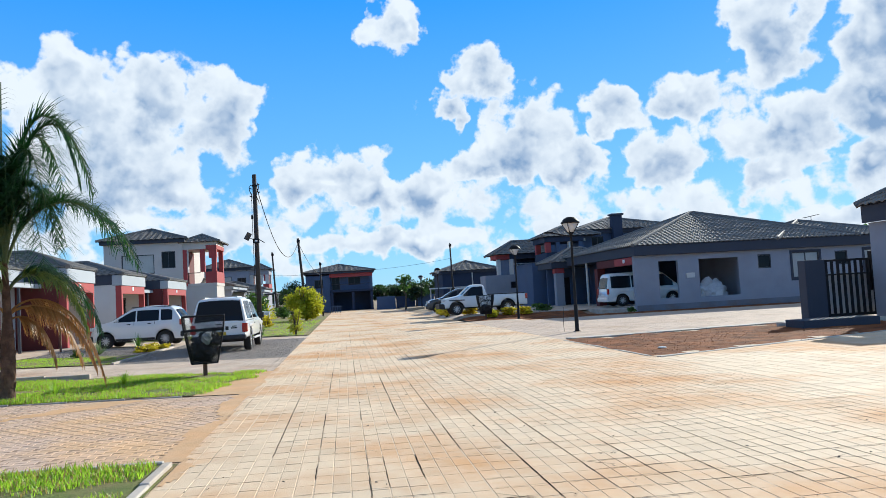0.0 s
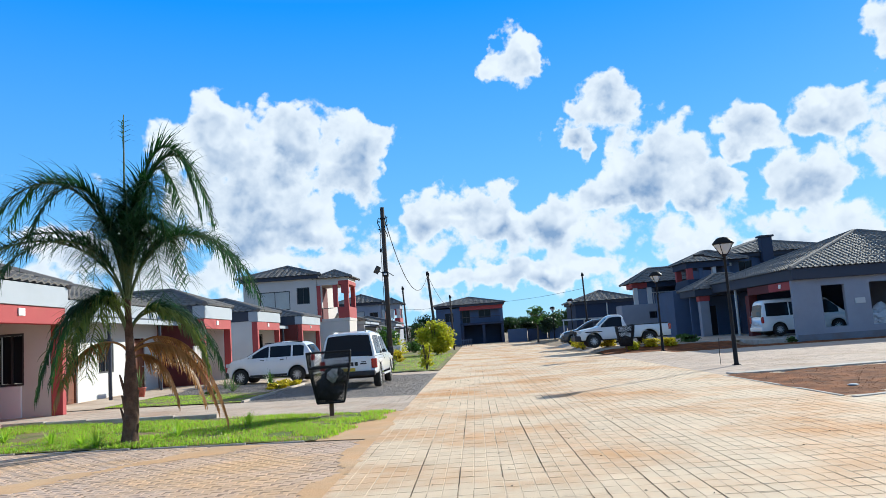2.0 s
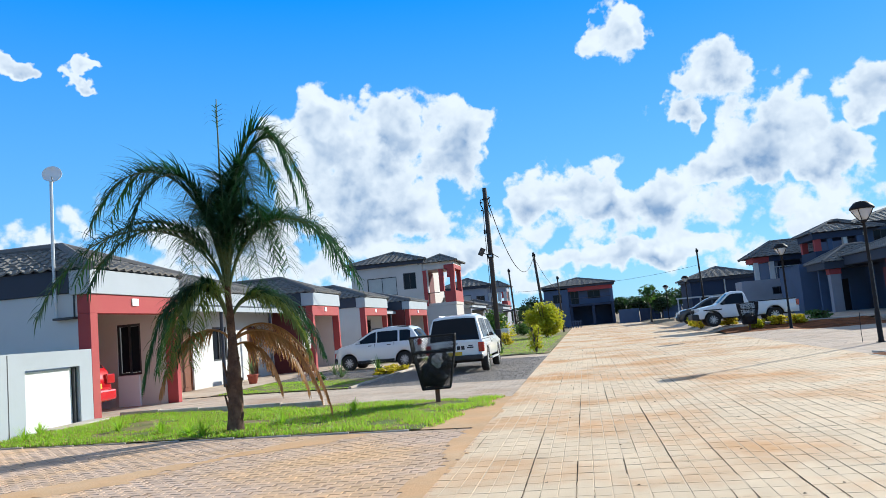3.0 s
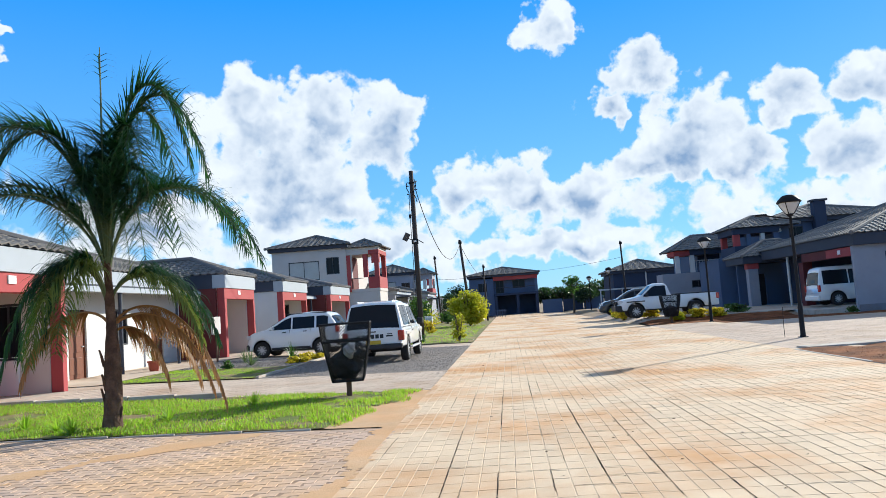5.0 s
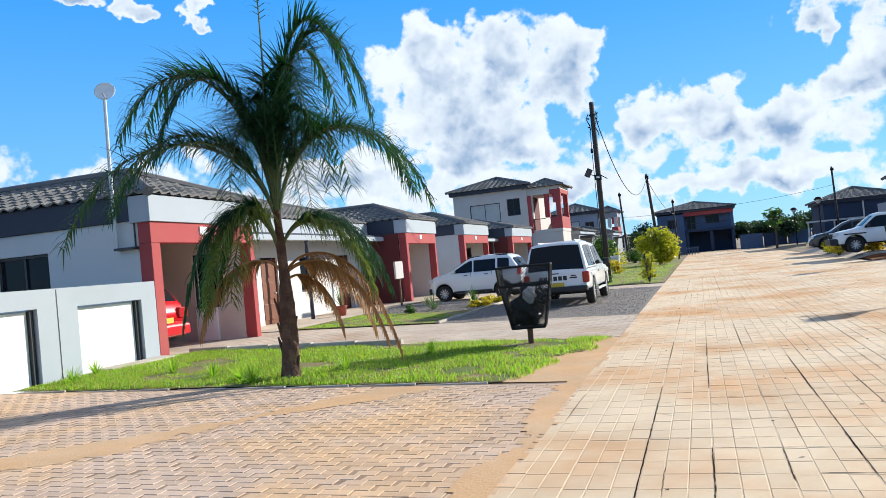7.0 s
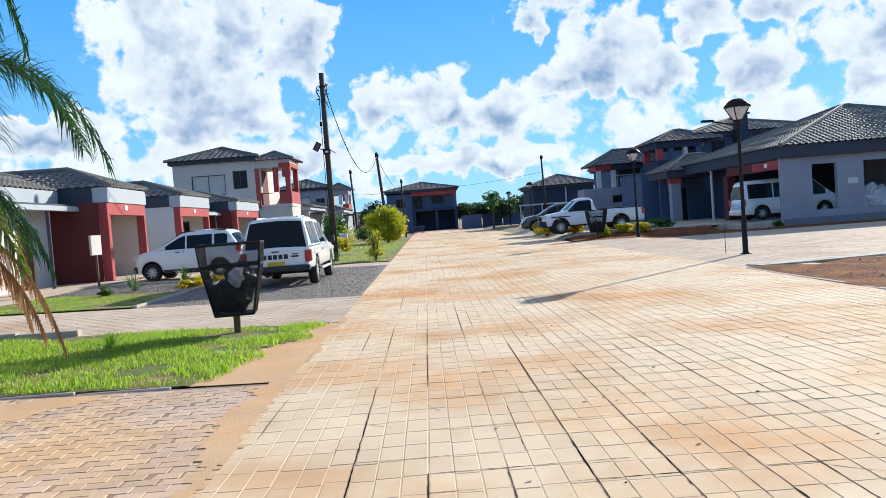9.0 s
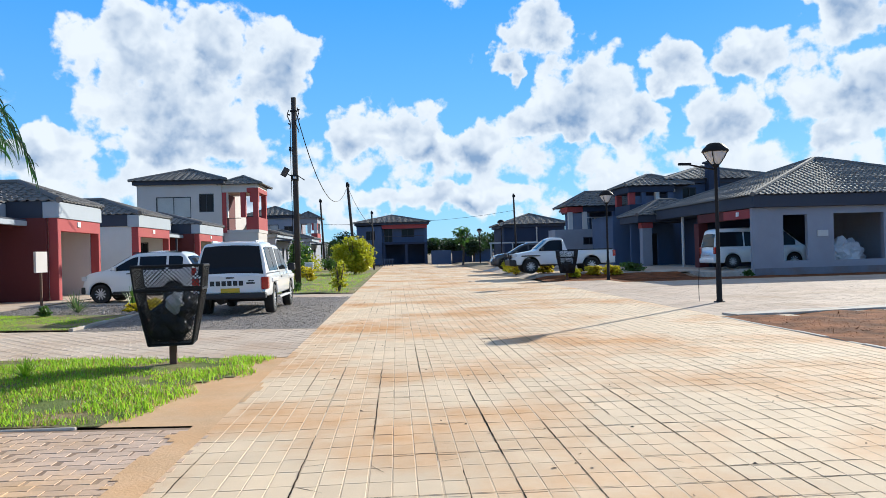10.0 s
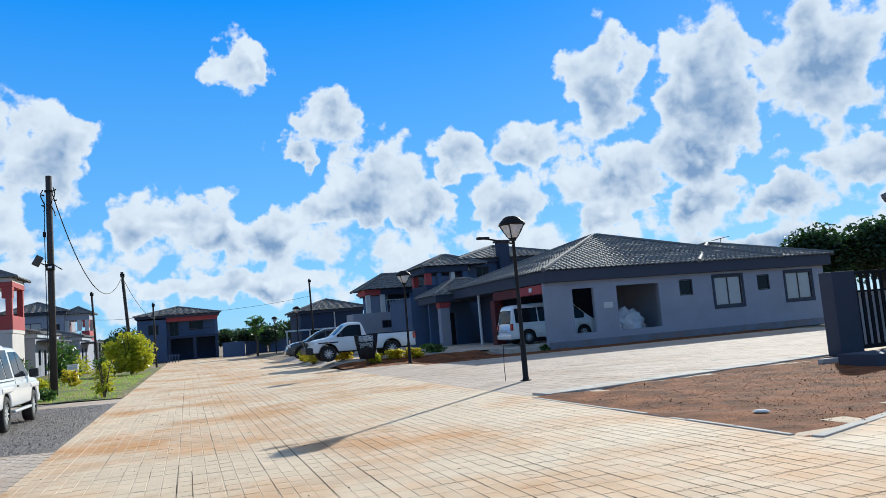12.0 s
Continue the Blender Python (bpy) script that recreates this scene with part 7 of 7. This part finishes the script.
# ---- grass ----
def grass(name, x0, x1, y0, y1, n, h0, h1, seed, label, inside=None, dry=0.25):
    """Blades of grass, thinner where the soil shows."""
    rng = random.Random(seed)
    for mat, share, nm in ((GRASS, 1 - dry, name), (GRASS_DRY, dry, "dry_" + name)):
        verts, faces = [], []
        made = 0
        while made < n * share:
            x, y = rng.uniform(x0, x1), rng.uniform(y0, y1)
            made += 1
            dens = noise.noise((x * 0.7, y * 0.9, seed)) + 0.4 * noise.noise((x * 2.3, y * 2.3, seed + 5))
            if dens < -0.36 + 0.30 * rng.random() or (inside and not inside(x, y, rng)):
                continue
            z = gz(x, y)
            h = rng.uniform(h0, h1) * (0.75 + 0.6 * max(0, dens))
            a, lean = rng.uniform(0, 2 * math.pi), rng.uniform(0.1, 0.75)
            dx, dy = math.cos(a) * 0.007, math.sin(a) * 0.007
            lx, ly = -math.sin(a) * h * lean, math.cos(a) * h * lean
            k = len(verts)
            verts += [(x - dx, y - dy, z), (x + dx, y + dy, z), (x + dx * 0.7 + lx * 0.4, y + dy * 0.7 + ly * 0.4, z + h * 0.6), (x - dx * 0.7 + lx * 0.4, y - dy * 0.7 + ly * 0.4, z + h * 0.6), (x + lx, y + ly, z + h)]
            faces += [(k, k + 1, k + 2, k + 3), (k + 3, k + 2, k + 4)]
        ob = raw(nm, verts, faces, mat)
        tagged(ob, label if mat is GRASS else "dry straw blades in the " + label.split(" of ")[-1], "grass", kind="stuff")


def strip_edge(x, y, rng):
    """The strip of grass thins out and rounds off towards the road."""
    return x < -2.45 - 0.17 * (15.0 - y) + 0.3 * noise.noise((x * 1.3, y * 1.3, 2.0)) - 0.5 * rng.random() ** 2


grass("grass", -11.1, -2.45, 10.8, 15.0, 90000, 0.025, 0.10, 3, "bright green blades of the palm lawn", strip_edge, 0.22)
grass("grass_near", -7.5, -2.55, 0.8, 4.95, 46000, 0.03, 0.11, 4, "green blades of the near lawn", None, 0.3)
grass("grass_house", -11.1, -7.25, 19.45, 23.2, 9000, 0.03, 0.06, 5, "short green blades of the house lawn", None, 0.05)
grass("grass_far", -10.8, -2.6, 32.7, 60, 16000, 0.06, 0.14, 6, "green blades of the far verge", None, 0.25)
tufts = thing("weed_tufts", "tall weeds round the palm", "weeds", kind="stuff")
for k, (x, y) in enumerate(((-7.4, 11.3), (-6.0, 11.9), (-8.1, 11.6), (-9.3, 12.2), (-5.2, 13.4), (-11.0, 12.3), (-7.0, 11.0), (-10.6, 11.4))):
    yucca((x, y, gz(x, y)), 60, 0.30, GRASS, "", parent=tufts)

# sheets and tools stored behind the openings of the grey house
pile = thing("plastic_sheet_pile", "crumpled white plastic sheet over stored goods", "plastic sheet", (20.6, 39.0, 0.25))
bm = bmesh.new()
bmesh.ops.create_icosphere(bm, subdivisions=4, radius=1.0)
for v in bm.verts:
    k = 1 + 0.35 * noise.noise(v.co * 2.2) + 0.15 * noise.noise(v.co * 6)
    v.co = Vector((v.co.x * 0.95 * k, v.co.y * 0.5 * k, max(0.0, 0.55 + v.co.z * 0.75 * k)))
part("sheet", bm, SHEET, pile)

stones = random.Random(8)
rock_v, rock_f = [], []
for k in range(5200):
    x, y = stones.uniform(5.9, 14.8), stones.uniform(12.4, 20.0)
    if not on_soil(x, y):
        continue
    s = stones.uniform(0.004, 0.014) * (2.2 if stones.random() < 0.03 else 1)
    b = len(rock_v)
    rock_v += [(x + s * dx, y + s * dy, s * dz + stones.uniform(-0.3, 0.3) * s + 0.012) for dx, dy, dz in ((1, 0, 0), (0, 1, 0), (-1, 0, 0), (0, -1, 0), (0, 0, 0.8))]
    rock_f += [(b, b + 1, b + 4), (b + 1, b + 2, b + 4), (b + 2, b + 3, b + 4), (b + 3, b, b + 4)]
tagged(raw("soil_crumbs", rock_v, rock_f, SOIL), "loose red crumbs and clods on the soil", "soil crumbs", kind="stuff")
rock_v, rock_f = [], []
for k in range(7000):
    if k < 4800:
        x, y = stones.uniform(-7.0, -2.45), stones.uniform(19.3, 30.1)
        s = stones.uniform(0.010, 0.028)
    else:
        x, y = stones.uniform(-11.1, -7.3), stones.uniform(23.2, 26.8)
        s = stones.uniform(0.02, 0.055)
    b = len(rock_v)
    z = gz(x, y)
    rock_v += [(x + s * dx * stones.uniform(0.7, 1.2), y + s * dy * stones.uniform(0.7, 1.2), z + s * dz + 0.01) for dx, dy, dz in ((1, 0, 0), (0, 1, 0), (-1, 0, 0), (0, -1, 0), (0.1, 0.2, 0.75))]
    rock_f += [(b, b + 1, b + 4), (b + 1, b + 2, b + 4), (b + 2, b + 3, b + 4), (b + 3, b, b + 4)]
tagged(raw("gravel_chips", rock_v, rock_f, STONE), "loose grey stone chips in bay and bed", "gravel", kind="stuff")
pebble = part("white_stone", lathe([(0.02, 0.0), (0.09, 0.01), (0.11, 0.02), (0.07, 0.04), (0.02, 0.045)], 11), WALL_WHITE)
pebble.matrix_world = pose(6.6, 13.9, 0.01, 0, 0, 20)
tagged(pebble, "flat pale stone lying on the red soil", "stone")

# dry leaves and grit blown over the paving
lv, lf = [], []
rl = random.Random(15)
for k in range(260):
    x, y, sz, a = rl.uniform(-2.2, 5.4), 1.5 + 24 * rl.random() ** 1.2, rl.uniform(0.006, 0.022), rl.uniform(0, 6.28)
    b = len(lv)
    lv += [(x + sz * math.cos(a + t), y + sz * math.sin(a + t) * 0.7, 0.004 + (0.008 if i == 1 else 0.0)) for i, t in enumerate((0, 1.6, 3.1, 4.7))]
    lf.append((b, b + 1, b + 2, b + 3))
tagged(raw("dry_leaf_litter", lv, lf, BARK), "scattered dry leaves and grit on the paving", "litter", kind="stuff")


# ---- paving blocks ----
SINGLE = (-2.2, 1.25, 8.6, 12.6)  # the stretch whose blocks are objects of their own


def in_single(x, y):
    return SINGLE[0] < x < SINGLE[1] and SINGLE[2] < y < SINGLE[3]


road_blocks = lay(ROAD_L, ROAD_R, -7.2, 34.0, 0.155, 0.31, 1, bond=False)
own = [b for b in road_blocks if in_single(b[0], b[1])][:300]
taken = {(b[0], b[1]) for b in own}
joined_blocks("paver_field", [b for b in road_blocks if (b[0], b[1]) not in taken], PAVER, road, "sand-dusted concrete block pavers", 0.004)
joined_blocks("paver_field_far", lay(ROAD_L, ROAD_R, 34.0, 108.0, 0.31, 0.62, 2, third=0.008), PAVER, road, "sand-dusted pavers down the road", 0.004)
joined_blocks("paver_field_north", lay(ROAD_R + 0.1, 27.4, 18.9, 37.1, 0.31, 0.31, 3, lambda x, y: y > soil_north(x) + 0.25 and (y < 34.5 or x < 8.1), 0.006), PAVER_GREY, drive_north, "pale pavers of the side drive", 0.004)
joined_blocks("paver_field_south", lay(ROAD_R + 0.1, 25.8, -6.0, 17.0, 0.31, 0.31, 4, lambda x, y: y < (soil_south(x) if x < 15.5 else 15.6) - 0.15, 0.010), PAVER, drive_south, "pale pavers of the south drive", 0.004)
joined_blocks("brick_field", lay_across(-13.9, ROAD_L - 0.1, 5.1, 10.65, 0.225, 0.115, 5), BRICK, brick_drive, "worn reddish paving bricks", 0.0022)
joined_blocks("brick_field", lay_across(-13.5, ROAD_L - 0.1, 15.15, 19.15, 0.31, 0.155, 6, 0.004), DRIVE, drive_side, "beige paving bricks", 0.0012)
crack_v, crack_f = [], []
rc = random.Random(21)


def crack(p, q, w):
    """A thin ragged gap along a joint or across a block."""
    n = max(3, int((q - p).length / 0.06))
    side = Vector((-(q - p).y, (q - p).x, 0)).normalized()
    b = len(crack_v)
    for i in range(n + 1):
        c = p.lerp(q, i / n) + side * rc.uniform(-0.004, 0.004)
        ww = w * rc.uniform(0.35, 1.0) * (0.3 if i in (0, n) else 1.0)
        crack_v.append(tuple(c - side * ww))
        crack_v.append(tuple(c + side * ww))
    for i in range(n):
        k = b + 2 * i
        crack_f.append((k, k + 1, k + 3, k + 2))


for k in range(1700):
    x = ROAD_L + (rc.randrange(1, 51) if rc.random() < 0.4 else 3 * rc.randrange(2, 17)) * 0.155 + 0.003
    if x < 0.6 and rc.random() < 0.55:
        continue
    y, ln, w = 2.0 + 32 * rc.random() ** 1.3, rc.uniform(0.3, 2.0), rc.uniform(0.0016, 0.0052)
    w *= 1.25 if y < 13 and x > -0.4 else 1.0
    kind = rc.random()
    if kind < 0.42:
        y = -1.0 + 0.31 * round((y + 1.0) / 0.31)
        crack(Vector((x, y, 0.0022)), Vector((min(x + rc.randrange(1, 7) * 0.155, ROAD_R), y, 0.0022)), w)
    elif kind < 0.52:
        crack(Vector((x, y, 0.0022)), Vector((x + rc.uniform(0.08, 0.3), y - rc.uniform(-0.1, 0.3), 0.0022)), w)
    else:
        crack(Vector((x, y, 0.0022)), Vector((x, y + ln, 0.0022)), w)
tagged(raw("open_joint", crack_v, crack_f, OPEN_JOINT, road, "dark open joints between pavers"), kind="stuff")
single_blocks("paver", own, PAVER_ONE, road)
